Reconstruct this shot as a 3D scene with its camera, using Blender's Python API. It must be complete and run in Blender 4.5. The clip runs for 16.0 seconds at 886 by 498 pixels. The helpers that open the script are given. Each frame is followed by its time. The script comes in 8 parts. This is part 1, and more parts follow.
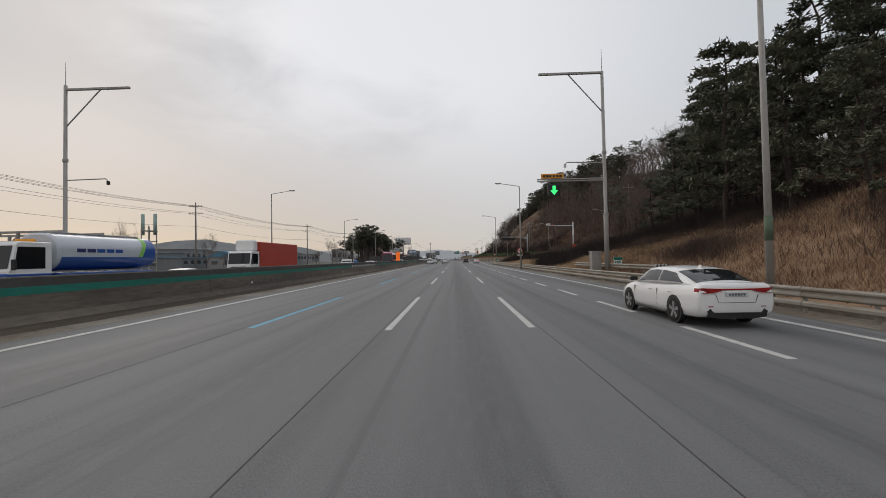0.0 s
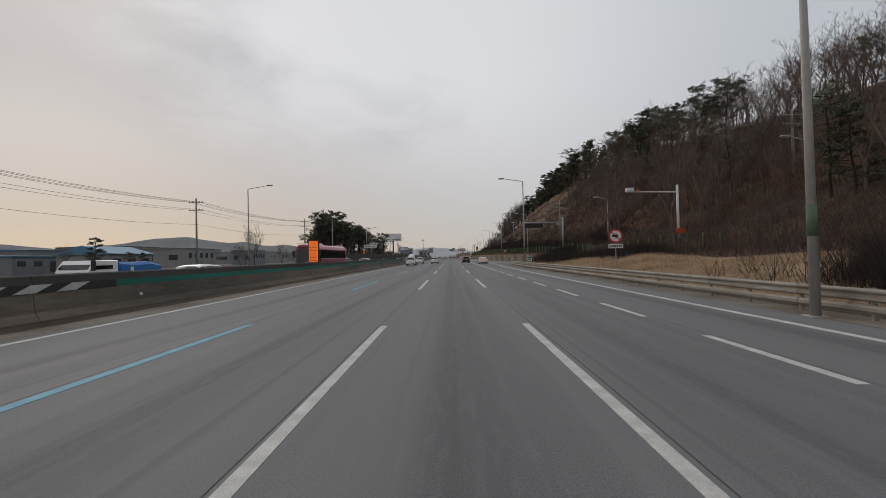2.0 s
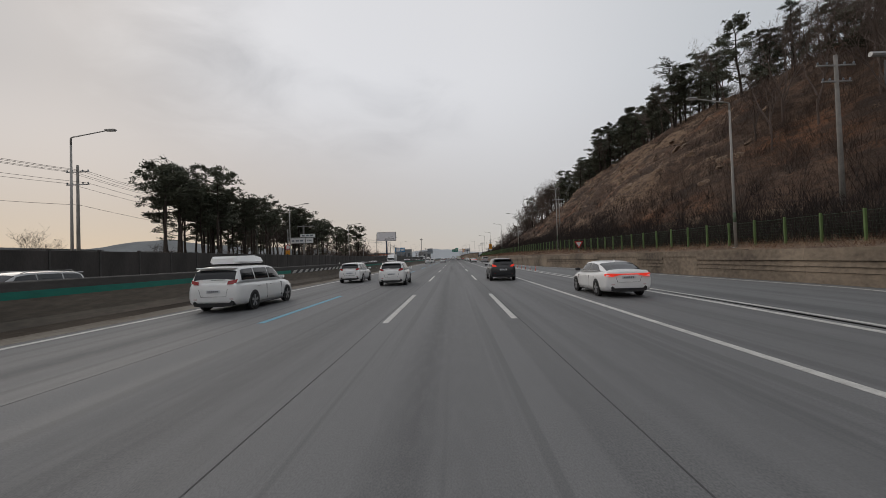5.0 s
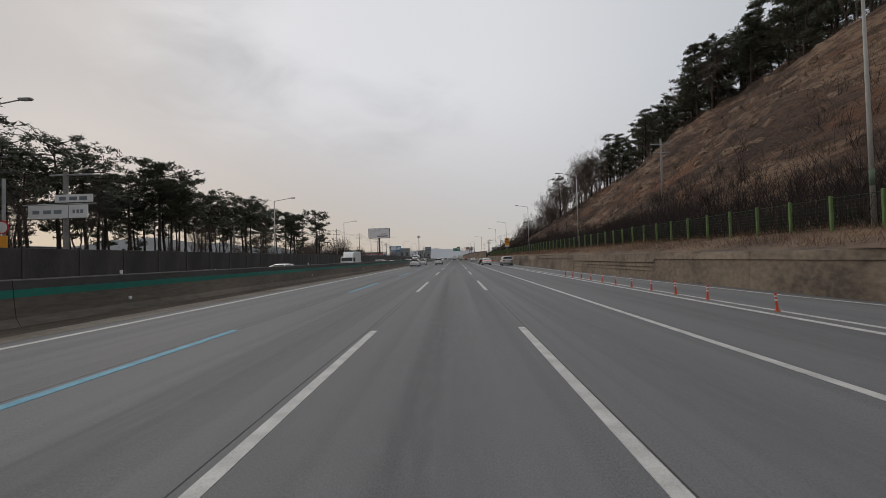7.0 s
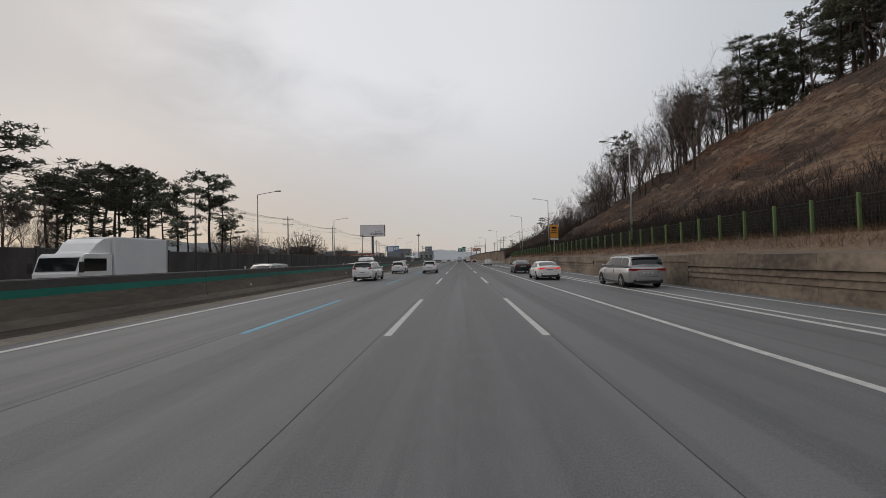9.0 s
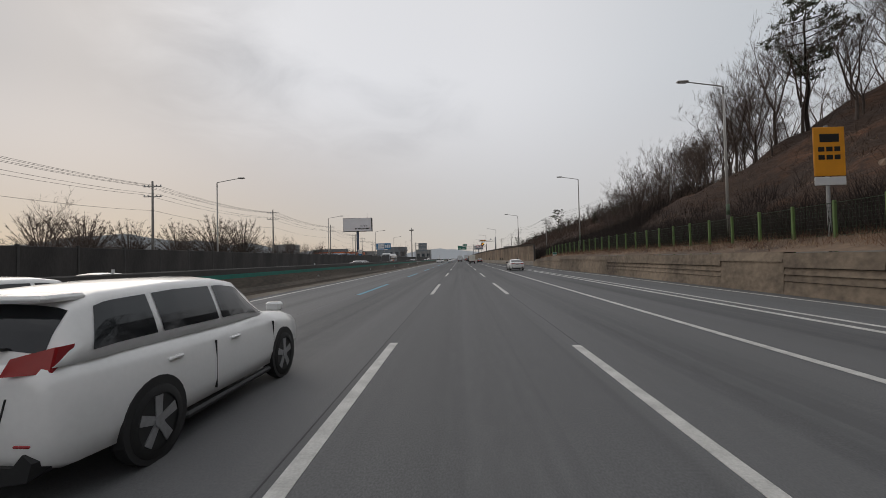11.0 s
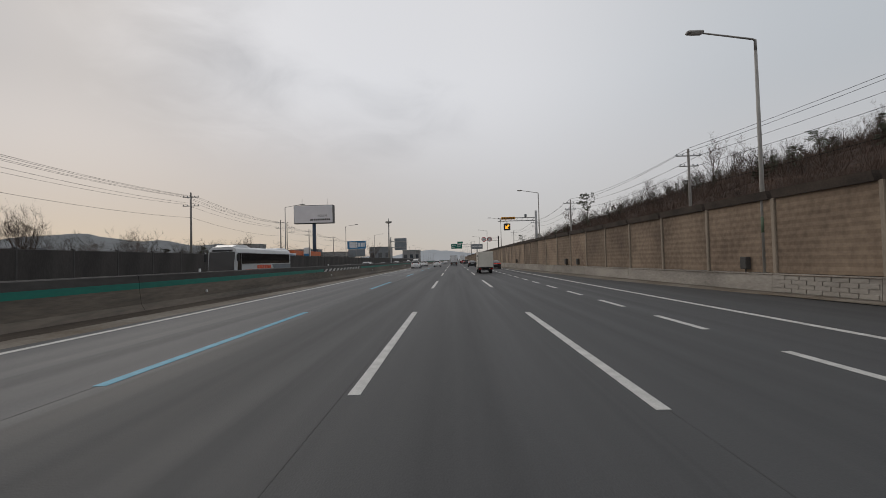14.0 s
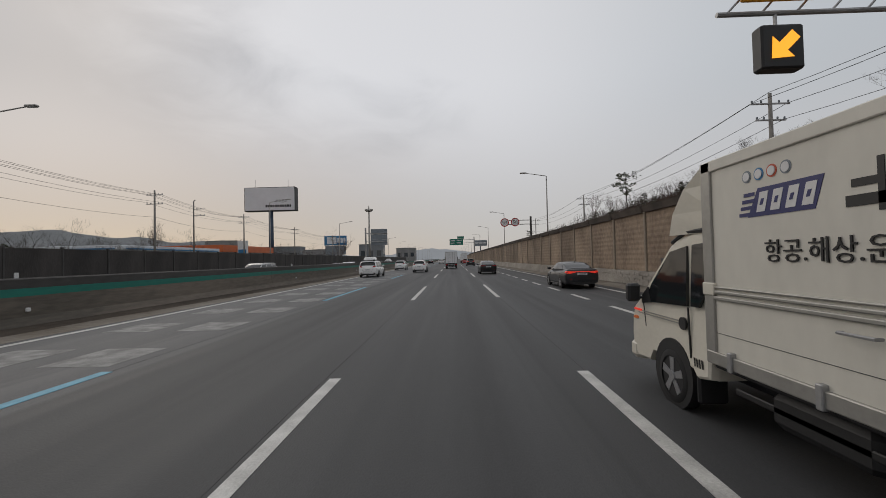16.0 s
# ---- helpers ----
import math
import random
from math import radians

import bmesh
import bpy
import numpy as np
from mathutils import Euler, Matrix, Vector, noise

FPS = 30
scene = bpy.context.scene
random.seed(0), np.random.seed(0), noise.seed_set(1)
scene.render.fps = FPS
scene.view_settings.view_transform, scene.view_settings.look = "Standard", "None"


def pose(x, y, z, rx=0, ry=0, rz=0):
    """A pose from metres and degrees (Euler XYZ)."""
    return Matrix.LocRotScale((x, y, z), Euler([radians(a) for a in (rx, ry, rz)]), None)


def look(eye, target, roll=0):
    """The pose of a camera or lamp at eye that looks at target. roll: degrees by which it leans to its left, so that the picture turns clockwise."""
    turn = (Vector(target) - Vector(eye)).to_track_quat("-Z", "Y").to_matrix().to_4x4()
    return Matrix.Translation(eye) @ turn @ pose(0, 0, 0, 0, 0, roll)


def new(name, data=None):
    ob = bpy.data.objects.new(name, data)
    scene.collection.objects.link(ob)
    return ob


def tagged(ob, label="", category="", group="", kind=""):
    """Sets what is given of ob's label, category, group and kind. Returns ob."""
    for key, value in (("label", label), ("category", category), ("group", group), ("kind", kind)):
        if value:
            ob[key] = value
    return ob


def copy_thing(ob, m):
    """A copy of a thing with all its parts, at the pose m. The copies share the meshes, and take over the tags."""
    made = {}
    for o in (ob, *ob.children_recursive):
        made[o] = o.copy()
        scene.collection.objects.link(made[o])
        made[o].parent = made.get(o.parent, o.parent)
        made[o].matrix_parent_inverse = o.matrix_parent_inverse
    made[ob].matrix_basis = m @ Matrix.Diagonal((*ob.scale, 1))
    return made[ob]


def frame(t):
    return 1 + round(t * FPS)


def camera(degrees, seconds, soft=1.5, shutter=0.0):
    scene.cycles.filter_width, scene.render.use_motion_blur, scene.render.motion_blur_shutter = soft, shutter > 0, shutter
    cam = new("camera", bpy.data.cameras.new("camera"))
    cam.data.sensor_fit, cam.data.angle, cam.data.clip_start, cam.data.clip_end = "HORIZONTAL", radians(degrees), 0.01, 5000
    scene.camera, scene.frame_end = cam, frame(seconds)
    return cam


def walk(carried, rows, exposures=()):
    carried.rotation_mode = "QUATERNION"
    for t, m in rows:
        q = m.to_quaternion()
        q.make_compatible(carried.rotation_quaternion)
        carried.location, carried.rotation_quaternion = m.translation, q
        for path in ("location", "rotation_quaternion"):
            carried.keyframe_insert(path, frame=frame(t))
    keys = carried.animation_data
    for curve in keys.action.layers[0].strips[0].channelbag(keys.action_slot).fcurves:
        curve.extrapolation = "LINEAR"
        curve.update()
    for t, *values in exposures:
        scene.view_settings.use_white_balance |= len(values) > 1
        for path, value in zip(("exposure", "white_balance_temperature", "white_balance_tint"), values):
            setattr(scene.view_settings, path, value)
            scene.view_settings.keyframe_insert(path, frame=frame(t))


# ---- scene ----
cam = camera(95.02, 16.0, soft=0.6)
# seconds, x, y, z, pitch, lean to the right, yaw
PATH = [
    (0, -0.07, -0.00, 1.758, 1.37, 1.11, 1.78),
    (0.5, -0.04, 12.15, 1.758, 1.38, 0.96, 1.44),
    (1, 0.02, 24.25, 1.758, 1.18, 1.03, 1.54),
    (1.5, -0.05, 36.15, 1.758, 0.91, 1.07, 1.34),
    (2, -0.04, 48.20, 1.758, 1.05, 1.33, 1.10),
    (2.5, 0.05, 60.35, 1.758, 1.18, 1.66, 1.57),
    (3, 0.04, 72.10, 1.758, 1.17, 1.85, 2.17),
    (3.5, 0.02, 83.60, 1.758, 1.20, 1.91, 2.14),
    (4, 0.05, 95.04, 1.758, 1.23, 1.92, 1.60),
    (6.5, 0.38, 156.05, 1.758, 1.29, 1.69, 1.64),
    (7, 0.31, 168.67, 1.758, 1.24, 1.62, 1.75),
    (7.5, 0.22, 181.75, 1.758, 1.33, 1.57, 1.80),
    (8, 0.09, 194.37, 1.758, 1.41, 1.36, 1.94),
    (8.5, 0.08, 207.78, 1.758, 1.44, 1.42, 2.25),
    (9, -0.01, 220.67, 1.758, 1.47, 1.38, 2.42),
    (11.5, -0.34, 282.47, 1.758, 1.33, 1.28, 2.36),
    (12, -0.33, 295.01, 1.758, 1.33, 1.10, 2.22),
    (12.5, -0.35, 307.71, 1.758, 1.38, 1.13, 2.00),
    (13, -0.40, 320.42, 1.758, 1.44, 1.12, 1.84),
    (13.5, -0.43, 333.28, 1.758, 1.47, 1.36, 1.77),
    (14, -0.41, 344.77, 1.758, 1.54, 1.46, 1.50),
    (14.5, -0.31, 356.77, 1.758, 1.47, 1.57, 1.44),
    (15, -0.15, 369.19, 1.758, 1.37, 1.68, 1.49),
    (15.5, -0.08, 381.17, 1.758, 1.39, 1.47, 1.38),
    (16, 0.01, 392.58, 1.758, 1.38, 1.33, 1.46),
]
walk(cam, [(t, pose(x, y, z, 90 + p, r, w)) for t, x, y, z, p, r, w in PATH], [(0.0, -0.03, 6600, 10), (1.0, -0.10, 6600, 10), (2.0, -0.20, 6600, 10), (2.5, -0.22, 6600, 10), (4.0, -0.19, 6600, 10), (6.5, -0.20, 6600, 10), (7.5, -0.18, 6600, 10), (9.0, -0.13, 6600, 10), (11.5, -0.16, 6600, 10), (14.0, -0.21, 6600, 10), (16.0, -0.23, 6600, 10)])

# ---------------------------------------------------------------- light
LEFT_SUN = (-0.62, 0.62, 0.48)
world = bpy.data.worlds.new("overcast")
scene.world = world
world.use_nodes = True
wn, wl = world.node_tree.nodes, world.node_tree.links
wn.clear()


def wnode(kind, **kw):
    n = wn.new(kind)
    for k, v in kw.items():
        n.inputs[k].default_value = v
    return n


def wmath(op, a, b=None, clamp=False):
    n = wn.new("ShaderNodeMath")
    n.operation, n.use_clamp = op, clamp
    for i, v in enumerate((a, b)):
        if v is None:
            continue
        if hasattr(v, "links"):
            wl.new(v, n.inputs[i])
        else:
            n.inputs[i].default_value = v
    return n.outputs[0]


def wmix(fac, a, b):
    n = wn.new("ShaderNodeMix")
    n.data_type = "RGBA"
    for i, v in ((0, fac), (6, a), (7, b)):
        if hasattr(v, "links"):
            wl.new(v, n.inputs[i])
        else:
            n.inputs[i].default_value = v
    return n.outputs[2]


def wramp(v, lo, hi):
    n = wn.new("ShaderNodeMapRange")
    n.interpolation_type = "SMOOTHSTEP"
    wl.new(v, n.inputs[0])
    n.inputs[1].default_value, n.inputs[2].default_value = lo, hi
    return n.outputs[0]


coord = wn.new("ShaderNodeTexCoord")
split = wn.new("ShaderNodeSeparateXYZ")
wl.new(coord.outputs["Generated"], split.inputs[0])
DX, DY, DZ = split.outputs
# cloud coordinates: the cloud base is a flat sheet, so divide by the height over the horizon
dz = wmath("ADD", wmath("MAXIMUM", DZ, 0.0), 0.22)
cx, cy = wmath("DIVIDE", DX, dz), wmath("DIVIDE", DY, dz)
flat = wn.new("ShaderNodeCombineXYZ")
wl.new(cx, flat.inputs[0]), wl.new(cy, flat.inputs[1])
big = wnode("ShaderNodeTexNoise", Scale=0.42, Detail=4.0, Roughness=0.42, Distortion=0.3)
wl.new(flat.outputs[0], big.inputs["Vector"])
fine = wnode("ShaderNodeTexNoise", Scale=2.6, Detail=6.0, Roughness=0.55, Distortion=0.5)
wl.new(flat.outputs[0], fine.inputs["Vector"])
# a darker bank of cloud over the left of the road, thinning to the right
bank = wmath("ADD", wmath("MULTIPLY", cx, -0.36), wmath("MULTIPLY", big.outputs[0], 1.5))
bank = wmath("ADD", bank, wmath("MULTIPLY", fine.outputs[0], 0.42))
dark = wmath("MULTIPLY", wramp(bank, 0.94, 1.36), wramp(DZ, 0.12, 0.36))
cloud = wmix(dark, (0.79, 0.795, 0.82, 1), (0.42, 0.425, 0.445, 1))
cool = wmath("MULTIPLY", wramp(DX, 0.05, 0.75), wramp(DZ, 0.0, 0.35))
cloud = wmix(wmath("MULTIPLY", cool, 0.75), cloud, (0.46, 0.505, 0.545, 1))
low = wmath("SUBTRACT", 1.0, wramp(DZ, 0.0, 0.42))
warm = wmath("MULTIPLY", low, wramp(wmath("MULTIPLY", DX, -1.0), -0.25, 0.62))
cloud = wmix(wmath("MULTIPLY", low, 0.85), cloud, (0.50, 0.475, 0.465, 1))
cloud = wmix(wmath("MULTIPLY", warm, 0.95), cloud, (0.50, 0.415, 0.355, 1))
sky = wn.new("ShaderNodeTexSky")
sky.sky_type, sky.sun_disc = "NISHITA", False
sky.sun_elevation, sky.sun_rotation = radians(28), radians(-45)
skyb = wnode("ShaderNodeBackground", Strength=0.012)
wl.new(sky.outputs[0], skyb.inputs[0])
cloudb = wnode("ShaderNodeBackground", Strength=0.97)
wl.new(cloud, cloudb.inputs[0])
both = wn.new("ShaderNodeAddShader")
wl.new(skyb.outputs[0], both.inputs[0]), wl.new(cloudb.outputs[0], both.inputs[1])
wout = wn.new("ShaderNodeOutputWorld")
wl.new(both.outputs[0], wout.inputs[0])

sun = new("sun", bpy.data.lights.new("sun", "SUN"))
sun.data.energy, sun.data.angle, sun.data.color = 0.55, radians(35), (1.0, 0.93, 0.84)
sun.matrix_world = look(LEFT_SUN, (0, 0, 0))


# ---------------------------------------------------------------- materials
MATS = {}


def material(name, color, rough=0.7, metal=0.0, noise_scale=0.0, amount=0.25, second=None, bump=0.0, fine_scale=None,
             coat=0.0, random_tint=0.0, spec=0.5, emit=0.0, stretch=(1, 1, 1), coords="Object", alpha=1.0):
    """A painted or natural surface: base colour with grain and stains at two scales, and fine relief."""
    m = bpy.data.materials.new(name)
    m.use_nodes = True
    nt = m.node_tree
    b = nt.nodes["Principled BSDF"]
    b.inputs["Roughness"].default_value, b.inputs["Metallic"].default_value = rough, metal
    b.inputs["Coat Weight"].default_value, b.inputs["Specular IOR Level"].default_value = coat, spec
    col = (*color, 1)
    b.inputs["Base Color"].default_value = col
    out = None
    if noise_scale:
        tc = nt.nodes.new("ShaderNodeTexCoord")
        mp = nt.nodes.new("ShaderNodeMapping")
        mp.inputs["Scale"].default_value = stretch
        nt.links.new(tc.outputs[coords], mp.inputs[0])
        n1, n2 = nt.nodes.new("ShaderNodeTexNoise"), nt.nodes.new("ShaderNodeTexNoise")
        n1.inputs["Scale"].default_value, n1.inputs["Detail"].default_value = noise_scale, 6
        n2.inputs["Scale"].default_value, n2.inputs["Detail"].default_value = fine_scale or noise_scale * 14, 3
        for n in (n1, n2):
            nt.links.new(mp.outputs[0], n.inputs["Vector"])
        mx = nt.nodes.new("ShaderNodeMix")
        mx.data_type = "RGBA"
        dark = second or tuple(c * (1 - amount) for c in color)
        mx.inputs[6].default_value, mx.inputs[7].default_value = col, (*dark, 1)
        ad = nt.nodes.new("ShaderNodeMath")
        ad.operation = "MULTIPLY_ADD"
        nt.links.new(n2.outputs[0], ad.inputs[0])
        ad.inputs[1].default_value = 0.5
        nt.links.new(n1.outputs[0], ad.inputs[2])
        rg = nt.nodes.new("ShaderNodeMapRange")
        nt.links.new(ad.outputs[0], rg.inputs[0])
        rg.inputs[1].default_value, rg.inputs[2].default_value = 0.55, 0.95
        nt.links.new(rg.outputs[0], mx.inputs[0])
        out = mx.outputs[2]
        if bump:
            bp = nt.nodes.new("ShaderNodeBump")
            bp.inputs["Strength"].default_value, bp.inputs["Distance"].default_value = bump, 0.03
            nt.links.new(n2.outputs[0], bp.inputs["Height"])
            nt.links.new(bp.outputs[0], b.inputs["Normal"])
    if random_tint:
        oi = nt.nodes.new("ShaderNodeObjectInfo")
        hs = nt.nodes.new("ShaderNodeHueSaturation")
        r2 = nt.nodes.new("ShaderNodeMapRange")
        nt.links.new(oi.outputs["Random"], r2.inputs[0])
        r2.inputs[3].default_value, r2.inputs[4].default_value = 1 - random_tint, 1 + random_tint
        nt.links.new(r2.outputs[0], hs.inputs["Value"])
        if out:
            nt.links.new(out, hs.inputs["Color"])
        else:
            hs.inputs["Color"].default_value = col
        out = hs.outputs[0]
    if out:
        nt.links.new(out, b.inputs["Base Color"])
    if emit:
        b.inputs["Emission Color"].default_value, b.inputs["Emission Strength"].default_value = col, emit
    MATS[name] = m
    return m


def glass_material(name, tint=(0.03, 0.035, 0.04)):
    m = bpy.data.materials.new(name)
    m.use_nodes = True
    b = m.node_tree.nodes["Principled BSDF"]
    b.inputs["Base Color"].default_value = (*tint, 1)
    b.inputs["Roughness"].default_value, b.inputs["Specular IOR Level"].default_value = 0.05, 0.6
    MATS[name] = m
    return m


def asphalt_material(name, base, dark, light, lanes):
    """Worn asphalt: aggregate, patches, and the darker oily and paler polished stripes that tyres leave along the lanes."""
    m = bpy.data.materials.new(name)
    m.use_nodes = True
    nt = m.node_tree
    N, L = nt.nodes, nt.links
    b = N["Principled BSDF"]
    tc = N.new("ShaderNodeTexCoord")
    sp = N.new("ShaderNodeSeparateXYZ")
    L.new(tc.outputs["Object"], sp.inputs[0])

    def mt(op, a, c=None, d=None):
        n = N.new("ShaderNodeMath")
        n.operation = op
        for i, v in enumerate((a, c, d)):
            if v is None:
                continue
            if hasattr(v, "links"):
                L.new(v, n.inputs[i])
            else:
                n.inputs[i].default_value = v
        return n.outputs[0]

    def mix(f, a, c):
        n = N.new("ShaderNodeMix")
        n.data_type = "RGBA"
        for i, v in ((0, f), (6, a), (7, c)):
            if hasattr(v, "links"):
                L.new(v, n.inputs[i])
            else:
                n.inputs[i].default_value = v if not isinstance(v, tuple) else (*v, 1)
        return n.outputs[2]

    def noisy(scale, detail, stretch):
        mp = N.new("ShaderNodeMapping")
        mp.inputs["Scale"].default_value = stretch
        L.new(tc.outputs["Object"], mp.inputs[0])
        n = N.new("ShaderNodeTexNoise")
        n.inputs["Scale"].default_value, n.inputs["Detail"].default_value = scale, detail
        L.new(mp.outputs[0], n.inputs["Vector"])
        return n.outputs[0]

    def rng(v, lo, hi, a=0.0, c=1.0):
        n = N.new("ShaderNodeMapRange")
        L.new(v, n.inputs[0])
        for i, q in enumerate((lo, hi, a, c)):
            n.inputs[i + 1].default_value = q
        return n.outputs[0]

    streak = noisy(1.0, 5, (1.6, 0.035, 1))
    patch = noisy(0.35, 4, (1, 0.12, 1))
    grain = noisy(60, 2, (1, 0.55, 1))
    coarse = noisy(9, 4, (1, 0.2, 1))
    wander = mt("MULTIPLY_ADD", noisy(0.05, 2, (1, 1, 1)), 0.6, -0.3)
    phase = mt("MULTIPLY", mt("ADD", mt("SUBTRACT", sp.outputs[0], lanes[0]), wander), 2 * math.pi / lanes[1])
    oil = mt("POWER", mt("MULTIPLY_ADD", mt("COSINE", phase), 0.5, 0.5), 2.2)
    tracks = mt("POWER", mt("MULTIPLY_ADD", mt("COSINE", mt("MULTIPLY_ADD", phase, 2.0, math.pi)), 0.5, 0.5), 2.0)
    c = mix(rng(streak, 0.35, 0.7), base, light)
    c = mix(mt("MULTIPLY", oil, rng(streak, 0.25, 0.75, 0.35, 0.85)), c, dark)
    c = mix(mt("MULTIPLY", tracks, 0.22), c, light)
    c = mix(rng(patch, 0.50, 0.70, 0, 0.5), c, dark)
    c = mix(rng(coarse, 0.45, 0.75, 0, 0.5), c, light)
    c = mix(rng(grain, 0.35, 0.70, 0, 0.6), c, tuple(0.7 * q for q in dark))
    # broad worn bands and old resurfacing seams along each lane
    band = noisy(1.0, 3, (0.9, 0.006, 1))
    c = mix(rng(band, 0.42, 0.50, 0, 0.30), c, tuple(1.12 * q for q in light))
    c = mix(rng(noisy(1.0, 3, (2.3, 0.012, 1)), 0.60, 0.66, 0, 0.35), c, tuple(0.8 * q for q in dark))
    # a newer, darker stretch of paving further on
    c = mix(mt("MULTIPLY", rng(sp.outputs[1], 235, 345, 0, 0.8), rng(mt("ADD", sp.outputs[0], wander), -5.55, -5.4, 0.5, 1.0)), c, tuple(0.42 * q for q in dark))
    L.new(c, b.inputs["Base Color"])
    L.new(rng(streak, 0.3, 0.7, 0.62, 0.78), b.inputs["Roughness"])
    b.inputs["Specular IOR Level"].default_value = 0.35
    bp = N.new("ShaderNodeBump")
    bp.inputs["Strength"].default_value, bp.inputs["Distance"].default_value = 0.35, 0.012
    L.new(grain, bp.inputs["Height"])
    L.new(bp.outputs[0], b.inputs["Normal"])
    MATS[name] = m
    return m


ASPHALT = asphalt_material("asphalt", (0.136, 0.137, 0.141), (0.094, 0.095, 0.098), (0.188, 0.189, 0.190), (0.0, 3.6))
RAMP_ASPHALT = asphalt_material("ramp_asphalt", (0.145, 0.150, 0.154), (0.10, 0.103, 0.106), (0.19, 0.193, 0.194), (10.5, 3.6))
FAR_ASPHALT = asphalt_material("opposite_asphalt", (0.14, 0.14, 0.14), (0.10, 0.10, 0.10), (0.18, 0.177, 0.17), (-15.0, 3.6))
WHITE_PAINT = material("road_paint_white", (0.62, 0.61, 0.58), 0.6, noise_scale=3, amount=0.35, bump=0.3, coords="Object")
BLUE_PAINT = material("road_paint_blue", (0.10, 0.36, 0.50), 0.6, noise_scale=3, amount=0.3, bump=0.3)
FADED_PAINT = material("road_paint_faded", (0.27, 0.27, 0.26), 0.7, noise_scale=2.5, second=(0.10, 0.10, 0.10), bump=0.3)
CRACK = material("tar_joint", (0.05, 0.05, 0.05), 0.8, noise_scale=0.5, second=(0.065, 0.065, 0.065))
DIRT = material("roadside_dirt", (0.045, 0.032, 0.022), 0.95, noise_scale=0.6, second=(0.10, 0.08, 0.06), bump=0.6, stretch=(1, 0.3, 1))
POLE_WRAP = material("pole_green_wrap", (0.13, 0.185, 0.12), 0.7, noise_scale=2, amount=0.35)
CONCRETE = material("concrete", (0.34, 0.33, 0.305), 0.85, noise_scale=0.5, amount=0.45, bump=0.5, stretch=(1, 1, 2.5))
GUTTER = material("gutter_concrete", (0.25, 0.225, 0.19), 0.9, noise_scale=0.35, second=(0.13, 0.10, 0.07), bump=0.5)
BARRIER = material("barrier_concrete", (0.185, 0.155, 0.125), 0.88, noise_scale=0.35, second=(0.085, 0.075, 0.062), bump=0.5, stretch=(1, 0.35, 2))
BARRIER_TOP = material("barrier_grimy", (0.075, 0.07, 0.066), 0.85, noise_scale=0.5, amount=0.4, bump=0.4, stretch=(1, 0.35, 1))
GREEN_BAND = material("barrier_green_paint", (0.008, 0.19, 0.145), 0.6, noise_scale=0.5, amount=0.35, bump=0.2, stretch=(1, 0.3, 1))
STRIPE_WHITE = material("stripe_white", (0.55, 0.55, 0.53), 0.6, noise_scale=2, amount=0.3)
STRIPE_BLACK = material("stripe_black", (0.03, 0.03, 0.03), 0.6, noise_scale=2, amount=0.3)
WALLSTONE = material("retaining_concrete", (0.31, 0.245, 0.18), 0.9, noise_scale=0.4, second=(0.10, 0.078, 0.06), bump=0.8, stretch=(1, 0.6, 0.8), random_tint=0.12)
PANEL = material("noise_wall_panel", (0.33, 0.25, 0.178), 0.85, noise_scale=0.4, second=(0.15, 0.108, 0.078), bump=0.6, stretch=(1, 0.8, 0.7), random_tint=0.25)
PANEL_POST = material("noise_wall_post", (0.36, 0.30, 0.235), 0.8, noise_scale=1.2, amount=0.35, bump=0.3, stretch=(1, 1, 0.4))
FOOTING = material("footing_concrete", (0.41, 0.375, 0.33), 0.85, noise_scale=0.5, amount=0.4, bump=0.4, stretch=(1, 0.6, 1.5))
WALL_CAP = material("noise_wall_cap", (0.105, 0.082, 0.066), 0.85, noise_scale=1.2, second=(0.05, 0.04, 0.034), bump=0.5, stretch=(1, 0.7, 1))
DARK_PANEL = material("dark_panel", (0.062, 0.054, 0.050), 0.75, noise_scale=0.8, amount=0.45, bump=0.4, stretch=(1, 1, 0.3), random_tint=0.14)
DARK_POST = material("dark_post", (0.075, 0.07, 0.066), 0.7, noise_scale=1.0, amount=0.4)
STEEL = material("galvanised_steel", (0.42, 0.42, 0.42), 0.5, 0.55, noise_scale=1.5, amount=0.3)
RAIL = material("guardrail_steel", (0.36, 0.345, 0.31), 0.55, 0.35, noise_scale=0.6, second=(0.22, 0.19, 0.145), bump=0.15, stretch=(1, 0.3, 1))
POLE_PAINT = material("pole_grey_paint", (0.42, 0.405, 0.38), 0.55, 0.2, noise_scale=1.0, amount=0.3, stretch=(1, 1, 0.3))
BLACK_BAND = material("anti_poster_band", (0.045, 0.045, 0.048), 0.8, noise_scale=3, amount=0.3)
FENCE_GREEN = material("fence_green_paint", (0.13, 0.215, 0.065), 0.6, noise_scale=2, amount=0.25, random_tint=0.12)
MESH_GREEN = material("fence_wire", (0.05, 0.085, 0.045), 0.6, noise_scale=2, amount=0.2)
ORANGE = material("orange_plastic", (0.72, 0.10, 0.035), 0.45, noise_scale=3, amount=0.25, random_tint=0.15)
SIGN_ORANGE = material("sign_orange", (0.80, 0.33, 0.02), 0.5, noise_scale=2, amount=0.12)
SIGN_RED = material("sign_red", (0.55, 0.025, 0.03), 0.45, noise_scale=2, amount=0.12)
SIGN_WHITE = material("sign_white", (0.72, 0.72, 0.72), 0.45, noise_scale=2, amount=0.1)
SIGN_GREEN = material("sign_green", (0.0, 0.17, 0.115), 0.45, noise_scale=2, amount=0.12)
SIGN_BLUE = material("sign_blue", (0.03, 0.19, 0.40), 0.45, noise_scale=2, amount=0.12)
